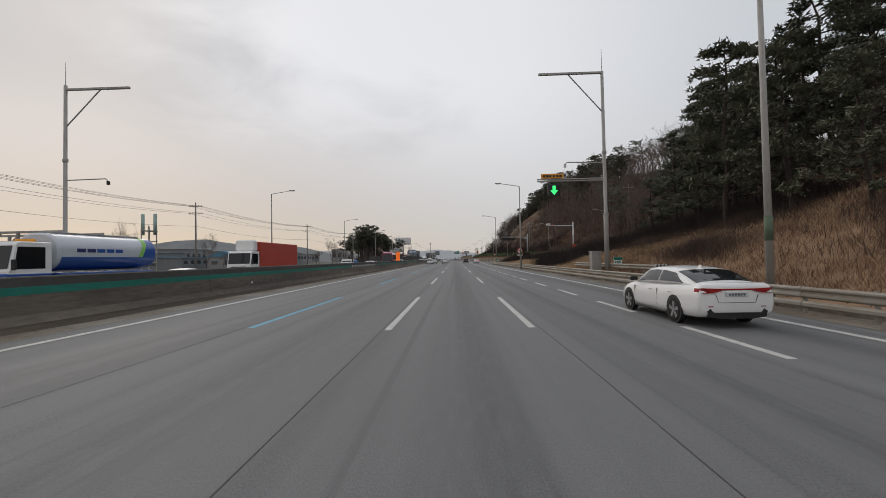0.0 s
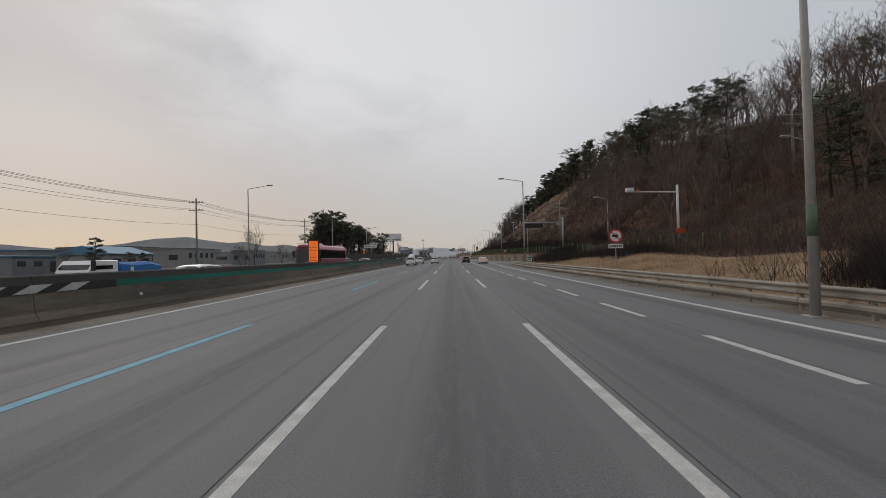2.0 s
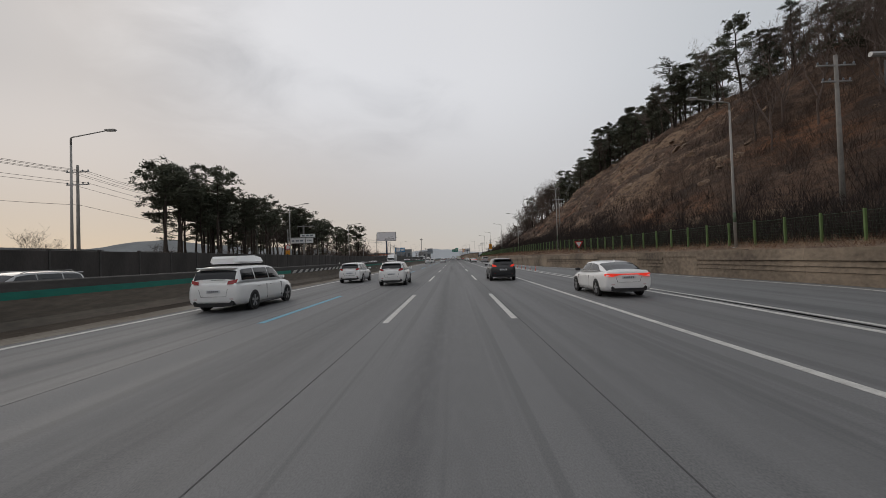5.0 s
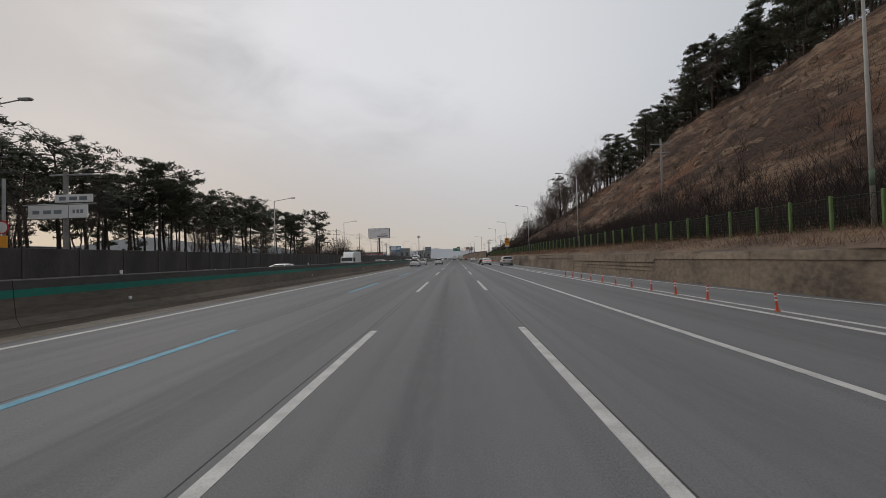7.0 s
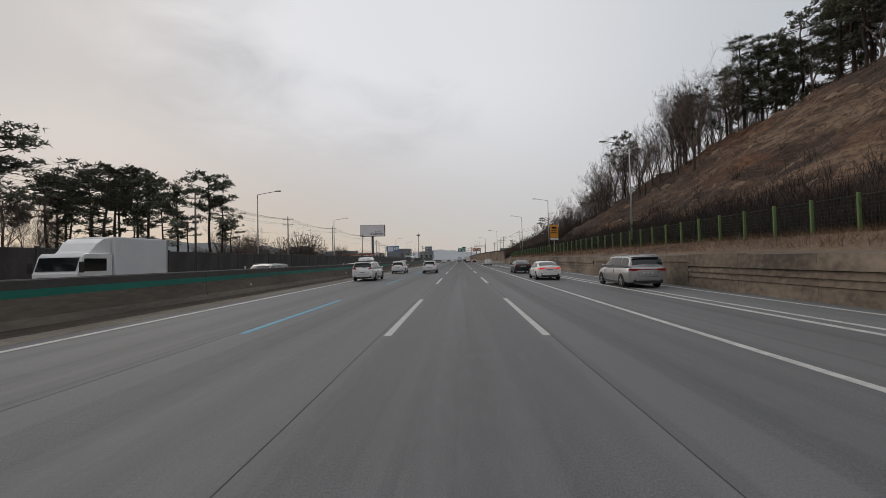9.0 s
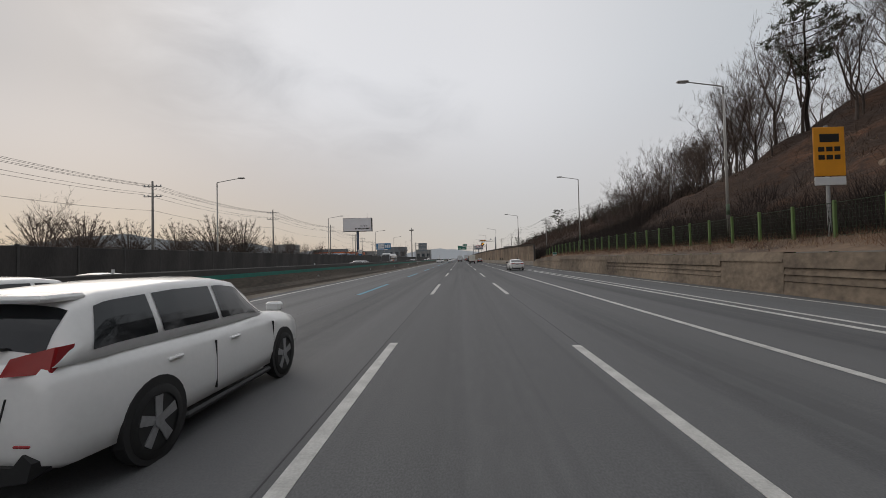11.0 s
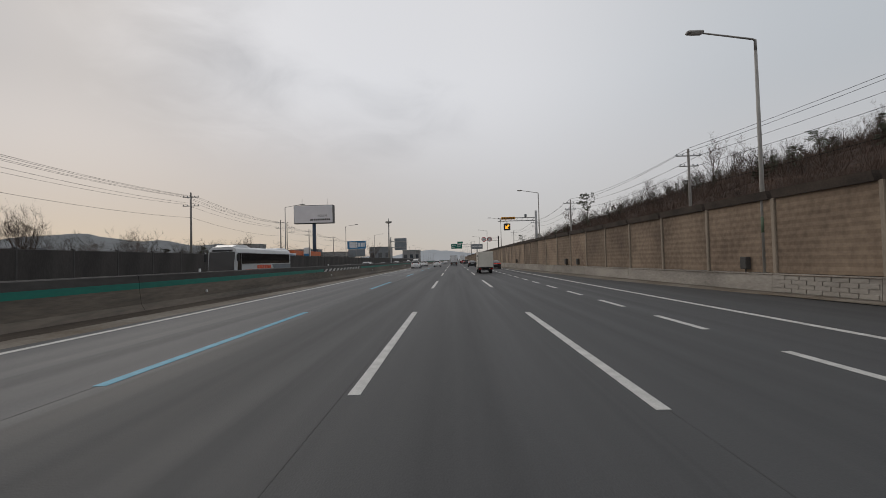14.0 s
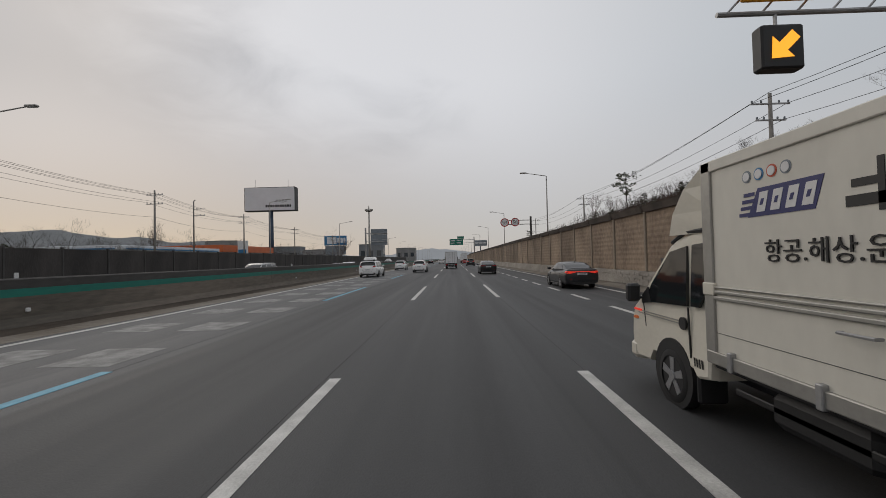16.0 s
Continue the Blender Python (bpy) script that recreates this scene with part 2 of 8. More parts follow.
SIGN_BLACK = material("sign_black", (0.012, 0.012, 0.013), 0.5, noise_scale=3, amount=0.2)
SIGN_BACK = material("sign_back_grey", (0.22, 0.25, 0.28), 0.5, 0.3, noise_scale=1, amount=0.2)
LED_AMBER = material("led_amber", (1.0, 0.42, 0.03), 0.5, emit=1.1)
LED_GREEN = material("led_green", (0.04, 0.95, 0.22), 0.5, emit=1.0)
LED_RED = material("led_red_orange", (1.0, 0.16, 0.02), 0.5, emit=0.8)


def hillside_material(name):
    """Dead leaves, dark brush and rusty bracken, with tan crumbling rock where the hill has been cut away."""
    m = bpy.data.materials.new(name)
    m.use_nodes = True
    N, L = m.node_tree.nodes, m.node_tree.links
    b = N["Principled BSDF"]
    tc = N.new("ShaderNodeTexCoord")
    sp = N.new("ShaderNodeSeparateXYZ")
    L.new(tc.outputs["Object"], sp.inputs[0])

    def noisy(scale, detail, stretch=(1, 1, 1)):
        mp = N.new("ShaderNodeMapping")
        mp.inputs["Scale"].default_value = stretch
        L.new(tc.outputs["Object"], mp.inputs[0])
        n = N.new("ShaderNodeTexNoise")
        n.inputs["Scale"].default_value, n.inputs["Detail"].default_value, n.inputs["Roughness"].default_value = scale, detail, 0.65
        L.new(mp.outputs[0], n.inputs["Vector"])
        return n.outputs[0]

    def rng(v, lo, hi, a=0.0, c=1.0):
        n = N.new("ShaderNodeMapRange")
        L.new(v, n.inputs[0])
        for i, q in enumerate((lo, hi, a, c)):
            n.inputs[i + 1].default_value = q
        return n.outputs[0]

    def times(a, c):
        n = N.new("ShaderNodeMath")
        n.operation = "MULTIPLY"
        L.new(a, n.inputs[0]), L.new(c, n.inputs[1])
        return n.outputs[0]

    def mix(f, a, c):
        n = N.new("ShaderNodeMix")
        n.data_type = "RGBA"
        L.new(f, n.inputs[0])
        for i, v in ((6, a), (7, c)):
            if hasattr(v, "links"):
                L.new(v, n.inputs[i])
            else:
                n.inputs[i].default_value = (*v, 1)
        return n.outputs[2]

    fine = noisy(2.2, 8, (1, 0.45, 1))
    c = mix(rng(noisy(0.26, 9, (1, 0.42, 1)), 0.40, 0.62), (0.125, 0.080, 0.057), (0.055, 0.039, 0.032))
    c = mix(rng(noisy(0.13, 7, (1, 0.6, 1)), 0.52, 0.64, 0, 0.75), c, (0.22, 0.105, 0.055))
    cut = times(rng(sp.outputs[1], 150, 185), rng(sp.outputs[1], 305, 265))
    rocky = times(cut, rng(noisy(0.15, 10, (1, 0.45, 1)), 0.49, 0.58, 0, 0.85))
    c = mix(rocky, c, (0.265, 0.18, 0.122))
    c = mix(rng(noisy(0.8, 10, (1, 0.4, 1)), 0.52, 0.60, 0, 0.75), c, (0.062, 0.043, 0.034))
    c = mix(rng(fine, 0.50, 0.62, 0, 0.75), c, (0.052, 0.037, 0.03))
    # dark brush has grown over the end of the cutting
    c = mix(times(rng(sp.outputs[1], 285, 325, 0, 0.8), rng(noisy(0.3, 6, (1, 0.5, 1)), 0.3, 0.5)), c, (0.058, 0.041, 0.034))
    L.new(c, b.inputs["Base Color"])
    b.inputs["Roughness"].default_value, b.inputs["Specular IOR Level"].default_value = 0.95, 0.2
    bp = N.new("ShaderNodeBump")
    bp.inputs["Strength"].default_value, bp.inputs["Distance"].default_value = 1.0, 0.35
    L.new(fine, bp.inputs["Height"])
    L.new(bp.outputs[0], b.inputs["Normal"])
    MATS[name] = m
    return m


EARTH = hillside_material("hill_earth")
GRASSY = material("dry_grass_ground", (0.36, 0.25, 0.15), 0.95, noise_scale=0.25, second=(0.16, 0.105, 0.068), bump=0.8, fine_scale=3.0)
WALL_SOIL = material("weedy_soil", (0.21, 0.14, 0.09), 0.95, noise_scale=0.3, second=(0.085, 0.058, 0.04), bump=0.8, fine_scale=3.0)
FIELD = material("flat_ground", (0.085, 0.075, 0.058), 0.95, noise_scale=0.02, second=(0.07, 0.065, 0.05), fine_scale=0.3)
BARK = material("bark_dark", (0.06, 0.045, 0.037), 0.95, noise_scale=2, amount=0.4, random_tint=0.25)
BARK_GREY = material("bark_grey", (0.115, 0.092, 0.08), 0.95, noise_scale=2, amount=0.4, random_tint=0.25)
TWIG = material("twig_brown", (0.115, 0.087, 0.074), 0.95, random_tint=0.3)
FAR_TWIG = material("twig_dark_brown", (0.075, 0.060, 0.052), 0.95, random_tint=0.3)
NEEDLE = material("pine_needles", (0.120, 0.124, 0.09), 0.8, noise_scale=0.6, second=(0.072, 0.081, 0.058), random_tint=0.3, spec=0.2)
BRAMBLE = material("bramble_brown", (0.24, 0.135, 0.08), 0.95, noise_scale=0.3, second=(0.11, 0.06, 0.04))
BANK_SOIL = material("bank_leaf_litter", (0.34, 0.215, 0.13), 0.95, noise_scale=0.12, second=(0.12, 0.07, 0.047), bump=0.8, fine_scale=2.5)
BRUSH = material("dead_brush", (0.118, 0.08, 0.061), 0.95, noise_scale=0.3, second=(0.062, 0.044, 0.036))
STRAW = material("dry_straw", (0.54, 0.385, 0.235), 0.9, noise_scale=0.35, second=(0.32, 0.22, 0.13))
HEDGE = material("bare_hedge", (0.043, 0.032, 0.028), 0.95, noise_scale=0.5, amount=0.4)
ROCK = material("cut_rock", (0.30, 0.21, 0.145), 0.9, noise_scale=0.5, second=(0.11, 0.075, 0.052), bump=1.0, fine_scale=4)
# the haze of distance is mixed into these two base colours
HAZE_NEAR = material("wooded_ridge_haze", (0.225, 0.235, 0.24), 1.0, noise_scale=0.02, amount=0.18, fine_scale=0.2, spec=0)
HAZE_FAR = material("mountain_haze", (0.40, 0.42, 0.44), 1.0, noise_scale=0.006, amount=0.06, fine_scale=0.05, spec=0)
CABLE = material("cable_black", (0.02, 0.02, 0.022), 0.7)
POLE_CONCRETE = material("pole_concrete", (0.28, 0.265, 0.245), 0.85, noise_scale=1.5, amount=0.35)
BOARD_WHITE = material("billboard_white", (0.70, 0.72, 0.75), 0.6, noise_scale=0.3, amount=0.08)
BLUE_STEEL = material("billboard_post_blue", (0.05, 0.075, 0.12), 0.55, 0.2, noise_scale=1, amount=0.25)


# ---------------------------------------------------------------- mesh helpers
class Shape:
    """Gathers vertices and faces of one part."""

    def __init__(self):
        self.v, self.f = [], []

    def quad(self, a, b, c, d):
        n = len(self.v)
        self.v += [tuple(a), tuple(b), tuple(c), tuple(d)]
        self.f.append((n, n + 1, n + 2, n + 3))
        return self

    def tri(self, a, b, c):
        n = len(self.v)
        self.v += [tuple(a), tuple(b), tuple(c)]
        self.f.append((n, n + 1, n + 2))
        return self

    def box(self, x0, x1, y0, y1, z0, z1):
        return self.loft([[(x0, y0, z0), (x1, y0, z0), (x1, y1, z0), (x0, y1, z0)], [(x0, y0, z1), (x1, y0, z1), (x1, y1, z1), (x0, y1, z1)]])

    def block(self, x0, x1, y0, y1, z0, z1, c=0.02):
        """A box with chamfered edges."""
        c = min(c, (x1 - x0) / 2.5, (y1 - y0) / 2.5, (z1 - z0) / 2.5)

        def ring(z, i):
            return [(x0 + i + c, y0 + i, z), (x1 - i - c, y0 + i, z), (x1 - i, y0 + i + c, z), (x1 - i, y1 - i - c, z),
                    (x1 - i - c, y1 - i, z), (x0 + i + c, y1 - i, z), (x0 + i, y1 - i - c, z), (x0 + i, y0 + i + c, z)]

        return self.loft([ring(z0, c * 0.7), ring(z0 + c, 0), ring(z1 - c, 0), ring(z1, c * 0.7)])

    def loft(self, rings, closed=True, caps=True):
        n0, k = len(self.v), len(rings[0])
        for r in rings:
            self.v += [tuple(p) for p in r]
        for i in range(len(rings) - 1):
            for j in range(k if closed else k - 1):
                a, b = n0 + i * k + j, n0 + i * k + (j + 1) % k
                self.f.append((a, b, b + k, a + k))
        if caps and closed:
            self.f.append(tuple(n0 + j for j in reversed(range(k))))
            self.f.append(tuple(n0 + (len(rings) - 1) * k + j for j in range(k)))
        return self

    def tube(self, points, radii, n=8, caps=True):
        """A round bar along points."""
        pts = [Vector(p) for p in points]
        if not hasattr(radii, "__len__"):
            radii = [radii] * len(pts)
        rings = []
        for i, p in enumerate(pts):
            d = (pts[min(i + 1, len(pts) - 1)] - pts[max(i - 1, 0)]).normalized()
            side = d.orthogonal().normalized() if i == 0 else (prev - d * prev.dot(d)).normalized()
            prev = side
            up = d.cross(side)
            rings.append([p + (side * math.cos(2 * math.pi * j / n) + up * math.sin(2 * math.pi * j / n)) * radii[i] for j in range(n)])
        return self.loft(rings, caps=caps)

    def disc(self, centre, axis, r, depth, n=24, r2=None):
        c, a = Vector(centre), Vector(axis).normalized()
        return self.tube([c, c + a * depth], [r, r if r2 is None else r2], n)

    def mesh(self, name, mat):
        me = bpy.data.meshes.new(name)
        me.from_pydata(self.v, [], self.f)
        me.materials.append(mat)
        return me


def part(name, shape, mat, parent=None, label="", at=None, smooth=False):
    """Links one mesh object, under its thing if one is given."""
    me = shape if isinstance(shape, bpy.types.Mesh) else shape.mesh(name, mat)
    ob = new(name, me)
    if smooth:
        me.shade_smooth()
    if parent:
        ob.parent = parent
    if at is not None:
        ob.matrix_basis = at
    if label:
        ob["label"] = label
    return ob


def thing(name, label, category, at=None, group="", kind=""):
    """An Empty at the base of a thing, which parents its parts."""
    ob = new(name)
    ob.empty_display_size = 0.3
    if at is not None:
        ob.matrix_basis = at
    return tagged(ob, label, category, group, kind)


def words(text, size, mat, parent, at, name="lettering", align="CENTER"):
    cu = bpy.data.curves.new(name, "FONT")
    cu.body, cu.size, cu.align_x, cu.align_y, cu.extrude, cu.resolution_u = text, size, align, "CENTER", 0.004, 2
    tmp = bpy.data.objects.new(name, cu)
    me = bpy.data.meshes.new_from_object(tmp)
    bpy.data.objects.remove(tmp)
    me.materials.clear()
    me.materials.append(mat)
    return part(name, me, mat, parent, at=at)


def lerp(table, y):
    """Linear interpolation in a table of (y, value) rows."""
    if y <= table[0][0]:
        return table[0][1]
    for (a, p), (b, q) in zip(table, table[1:]):
        if y <= b:
            return p + (q - p) * (y - a) / (b - a)
    return table[-1][1]


FACING = pose(0, 0, 0, 90, 0, 0)  # lettering that faces a driver coming along +y

# ---------------------------------------------------------------- plan of the road
LANE_L, LANE_R, BLUE_X = -1.8, 1.86, -5.58
END = 1400.0
RIGHT_LINE = [(-40, 8.3), (10, 8.2), (50, 7.95), (95, 7.8), (108, 8.0), (130, 8.85), (160, 8.85), (180, 8.75), (240, 8.55), (320, 8.42), (345, 8.0), (400, 7.9), (1400, 7.9)]
EDGE = [(-60, 10.5), (112, 10.5), (118, 11.2), (124, 13.2), (130, 17.4), (140, 17.2), (160, 16.0), (170, 15.1), (182, 13.5), (206, 12.6), (232, 12.1), (305, 12.9), (320, 12.5), (342, 13.2), (350, 14.0), (360, 12.9), (372, 12.1), (385, 11.3), (395, 10.5), (410, 9.9), (450, 9.5), (600, 9.3), (1400, 9.3)]
U = [0, 3, 6, 10, 15, 20, 30, 40, 55, 80, 120, 200]
PROFILES = [
    (-80, [0.2, 1.5, 3.0, 4.8, 7.0, 9.0, 13, 16, 18, 20, 20, 20]),
    (30, [0.2, 1.4, 2.8, 4.4, 6.5, 8.5, 12.5, 15.5, 18, 20, 20, 20]),
    (60, [0.1, 0.7, 1.2, 1.6, 2.8, 5.0, 10.5, 16, 20, 23, 24, 24]),
    (85, [0.1, 0.6, 1.0, 1.4, 1.9, 3.0, 9.5, 17, 22, 26, 27, 27]),
    (112, [0.1, 0.6, 1.0, 1.4, 1.8, 3.5, 11, 20, 26, 31, 32, 32]),
    (124, [0.1, 0.9, 1.4, 2.2, 5.0, 8.0, 15, 23, 28, 32, 33, 33]),
    (135, [1.6, 2.0, 2.4, 3.5, 8.0, 12, 20, 26, 30, 34, 34, 34]),
    (160, [1.65, 2.2, 2.7, 5.0, 10, 15, 24, 29, 32, 34, 34, 34]),
    (200, [1.7, 2.4, 2.8, 5.0, 10, 15, 24, 30, 33, 35, 35, 35]),
    (240, [1.7, 2.4, 2.8, 4.5, 8.5, 13.5, 24, 29.5, 31, 32, 32, 32]),
    (270, [1.7, 2.4, 2.7, 4.0, 7.2, 11, 20, 24.5, 26, 27, 27, 27]),
    (310, [1.7, 2.3, 2.6, 4.0, 7.6, 11.5, 18, 21, 22.5, 23, 23, 23]),
    (332, [1.6, 2.15, 2.4, 3.7, 6.6, 9.4, 14, 16, 17.5, 18, 18, 18]),
    (350, [0.8, 1.4, 2.0, 3.0, 4.8, 7.0, 10.5, 13, 15, 16, 17, 18]),
    (380, [0.8, 1.0, 1.2, 1.8, 3.0, 5.0, 9.5, 14, 18.5, 24, 27, 28]),
    (430, [0.6, 0.8, 1.0, 1.2, 2.0, 3.8, 9.2, 14, 18.5, 25, 29, 31]),
    (520, [0.5, 0.6, 0.7, 0.8, 1.2, 2.5, 7.5, 12.5, 18, 24, 27, 28]),
    (700, [0.3, 0.3, 0.3, 0.3, 0.4, 0.6, 2, 5, 11, 17, 20, 22]),
    (1000, [0.1, 0.1, 0.1, 0.1, 0.1, 0.1, 0.1, 0.1, 0.1, 0.1, 0.1, 0.1]),
]


def edge_x(y):
    return lerp(EDGE, y)


def hill_z(x, y):
    """Height of the bank and hill on the right."""
    u = max(0.0, x - edge_x(y))
    i = 0
    while i < len(PROFILES) - 2 and y > PROFILES[i + 1][0]:
        i += 1
    (a, p), (b, q) = PROFILES[i], PROFILES[i + 1]
    t = min(1.0, max(0.0, (y - a) / (b - a)))
    t = t * t * (3 - 2 * t)
    z = lerp(list(zip(U, p)), u) * (1 - t) + lerp(list(zip(U, q)), u) * t
    rough = min(1.0, max(0.0, (u - 3) / 12))
    cut = rough * min(1.0, max(0.0, (y - 150) / 30)) * min(1.0, max(0.0, (345 - y) / 40))
    z += rough * (noise.noise((x * 0.07, y * 0.05, 3.1)) * 1.6 + noise.noise((x * 0.22, y * 0.11, 7.7)) * 0.8 + noise.noise((x * 0.5, y * 0.22, 1.3)) * 0.5)
    # broken ledges of rock where the hill has been cut away
    z += cut * (abs(noise.noise((x * 0.3, y * 0.1, 11.0))) * 1.3 + abs(noise.noise((x * 0.7, y * 0.3, 4.0))) * 0.7 - 0.5)
    return z

# ---------------------------------------------------------------- ground and roads
ground = part("ground", Shape().quad((-4000, -400, -0.35), (4000, -400, -0.35), (4000, 4600, -0.35), (-4000, 4600, -0.35)), FIELD)
tagged(ground, "flat brown winter ground reaching to the horizon", "ground", kind="structure")


def strip(x_left, x_right, y0, y1, z, step=20.0):
    """A flat band between two edges that may drift along the road."""
    s = Shape()
    n = max(1, int((y1 - y0) / step))
    ys = [y0 + (y1 - y0) * i / n for i in range(n + 1)]
    rows = [[(x_left(y), y, z), (x_right(y), y, z)] for y in ys]
    s.loft(rows, closed=False)
    s.f = [tuple(reversed(f)) for f in s.f]
    return s


def flatbar(x0, x1, y0, y1, z0=0.0, z1=0.006):
    return Shape().box(x0, x1, y0, y1, z0, z1)


road = part("road", strip(lambda y: -10.6, lambda y: lerp(RIGHT_LINE, y) + 0.45, -60, END, 0.0), ASPHALT)
tagged(road, "worn grey asphalt motorway carriageway with painted lanes", "road", kind="structure")
shoulder = part("ramp", strip(lambda y: lerp(RIGHT_LINE, y) + 0.45, lambda y: edge_x(y) + 0.3, -60, END, -0.002, 5.0), RAMP_ASPHALT)
tagged(shoulder, "paler asphalt slip lane and hard shoulder", "road", kind="structure")
gutter = part("gutter", strip(lambda y: -12.2, lambda y: -10.6, -60, END, 0.004), GUTTER)
tagged(gutter, "dirty concrete strip along the median barrier", "gutter", kind="structure")
far_road = part("opposite_road", strip(lambda y: -26.4, lambda y: -12.9, -120, END, 0.0), FAR_ASPHALT)
tagged(far_road, "opposite carriageway of worn grey asphalt", "road", kind="structure")

# lane lines: 8.5 m dashes every 20 m
dash_mesh = flatbar(-0.085, 0.085, 0, 8.5).mesh("lane_dash", WHITE_PAINT)
worn_dash_mesh = flatbar(-0.085, 0.085, 0, 7.75).mesh("lane_dash", WHITE_PAINT)
blue_mesh = flatbar(-0.1, 0.1, 0, 8.5).mesh("lane_dash_blue", BLUE_PAINT)
for k in range(-3, 60):
    y = 10.15 + 20 * k
    slip = -1.7 if k == 1 else 0.0
    part("lane_dash", worn_dash_mesh if k == 14 else dash_mesh, WHITE_PAINT, road, at=pose(lerp([(60, -1.8), (160, -1.75), (320, -1.76), (400, -1.8)], y), y + slip, 0))
    shift = lerp([(10, 0.1), (30, -1.15), (50, 0.7), (90, 0.25), (130, 0.2), (200, 0.0), (290, -0.6), (310, -2.3), (330, -1.9), (345, -0.8), (390, 0.2), (412, 0.7)], y)
    part("lane_dash", dash_mesh if y > 140 else worn_dash_mesh, WHITE_PAINT, road, at=pose(lerp([(0, 1.8), (110, 1.83), (160, 1.88), (330, 1.92), (380, 1.92), (420, 1.98)], y), y + shift, 0))
    part("blue_lane_dash", blue_mesh, BLUE_PAINT, road, at=pose(lerp([(60, -5.6), (170, -5.55), (320, -5.56), (350, -5.76), (400, -5.82)], y), y + 0.6 + slip, 0))
short_mesh = flatbar(-0.085, 0.085, 0, 3.2).mesh("lane_dash", WHITE_PAINT)
for k in range(-6, 15):
    y = 6.87 + 5.83 * k + {3: 0.3, 4: 0.8}.get(k, 0.0)
    part("lane_dash", short_mesh, WHITE_PAINT, road, at=pose(lerp([(0, 5.46), (45, 5.2), (95, 5.14)], y), y, 0))
stub_mesh = flatbar(-0.085, 0.085, 0, 2.3).mesh("lane_dash", WHITE_PAINT)
for k in range(0, 70):
    part("lane_dash", stub_mesh, WHITE_PAINT, road, at=pose(5.38, 331.6 + 4.55 * k, 0))



def drifting_line(name, table, width, y0, y1, mat, parent, off=0.0):
    s = Shape()
    ys = [y0 + (y1 - y0) * i / max(1, int((y1 - y0) / 8)) for i in range(max(1, int((y1 - y0) / 8)) + 1)]
    rings = [[(lerp(table, y) + off + a, y, z) for a, z in ((-width / 2, 0), (width / 2, 0), (width / 2, 0.006), (-width / 2, 0.006))] for y in ys]
    return part(name, s.loft(rings), mat, parent)


drifting_line("solid_lane_line", [(94, 5.14), (170, 5.2), (300, 5.25), (330, 5.35)], 0.17, 94.5, 329.5, WHITE_PAINT, road)
drifting_line("edge_line", [(8, -9.65), (57, -10.1), (104, -10.35), (135, -10.1), (177, -9.85), (316, -9.92), (390, -10.25), (430, -10.2)], 0.2, -60, END, WHITE_PAINT, road)
drifting_line("edge_line", RIGHT_LINE, 0.2, -60, END, WHITE_PAINT, road)
drifting_line("gore_line", RIGHT_LINE, 0.16, 122, 326, WHITE_PAINT, shoulder, 0.62)
drifting_line("ramp_edge_line", EDGE, 0.15, 128, 345, WHITE_PAINT, shoulder, -0.9)
# tar joints beside the lane lines
for x, w in ((LANE_L - 0.14, 0.016), (LANE_R + 0.13, 0.016), (BLUE_X - 0.2, 0.008)):
    s = Shape()
    pts = [(x + 0.035 * noise.noise((0, y * 0.21, x)), y) for y in [-60 + 1.5 * i for i in range(500)]]
    s.loft([[(px - w / 2, py, 0), (px + w / 2, py, 0), (px + w / 2, py, 0.003), (px - w / 2, py, 0.003)] for px, py in pts])
    part("tar_joint", s, CRACK, road, "thin black tar-filled crack along the lane joint")
# worn rumble patches painted on the bus lane
for k in range(14):
    y = 396 + 3.6 * k if k else 394.5
    for x in (-8.75, -6.75):
        part("speed_patch", flatbar(x - 0.65, x + 0.65, y, y + 1.5, 0, 0.004), FADED_PAINT, road)
# an old tyre-scuffed spot
part("road_stain", Shape().loft([[(-0.36 + 0.08 * math.cos(a), 33.0 + 0.5 * math.sin(a), z) for a in [i * 0.63 for i in range(10)]] for z in (0.0, 0.002)]), CRACK, road)

# ---------------------------------------------------------------- median barrier
BX = -12.2
for k in range(54):
    y0, y1 = -60 + 20 * k + 0.01, -60 + 20 * (k + 1) - 0.01
    if k >= 40:
        if k > 40:
            break
        y1 = END
    seg = thing("median_barrier", "grimy concrete median barrier with a painted green band", "barrier", pose(0, 0, 0), "median barriers", "structure")
    lower = [(-0.80, 0.0), (0.0, 0.0), (0.0, 0.10), (-0.16, 0.36), (-0.235, 0.95), (-0.64, 0.95), (-0.66, 0.36), (-0.80, 0.10)]
    upper = [(-0.245, 1.18), (-0.275, 1.44), (-0.33, 1.48), (-0.54, 1.48), (-0.60, 1.44), (-0.625, 1.18)]
    band = [(-0.232, 0.95), (-0.242, 1.18), (-0.628, 1.18), (-0.642, 0.95)]
    for nm, prof, mat in (("base", lower, BARRIER), ("green_band", band, GREEN_BAND), ("cap", upper, BARRIER_TOP)):
        part(nm, Shape().loft([[(BX + x, y, z) for x, z in reversed(prof)] for y in (y0, y1)]), mat, seg)
    if 2 < k < 30:
        part("reflector", Shape().disc((BX - 0.43, y0 + 4, 1.48), (0, 0, 1), 0.05, 0.16, 10), SIGN_WHITE, seg)
        part("reflector", Shape().block(BX - 0.18, BX - 0.10, y0 + 4, y0 + 4.12, 0.50, 0.62), SIGN_WHITE, seg)

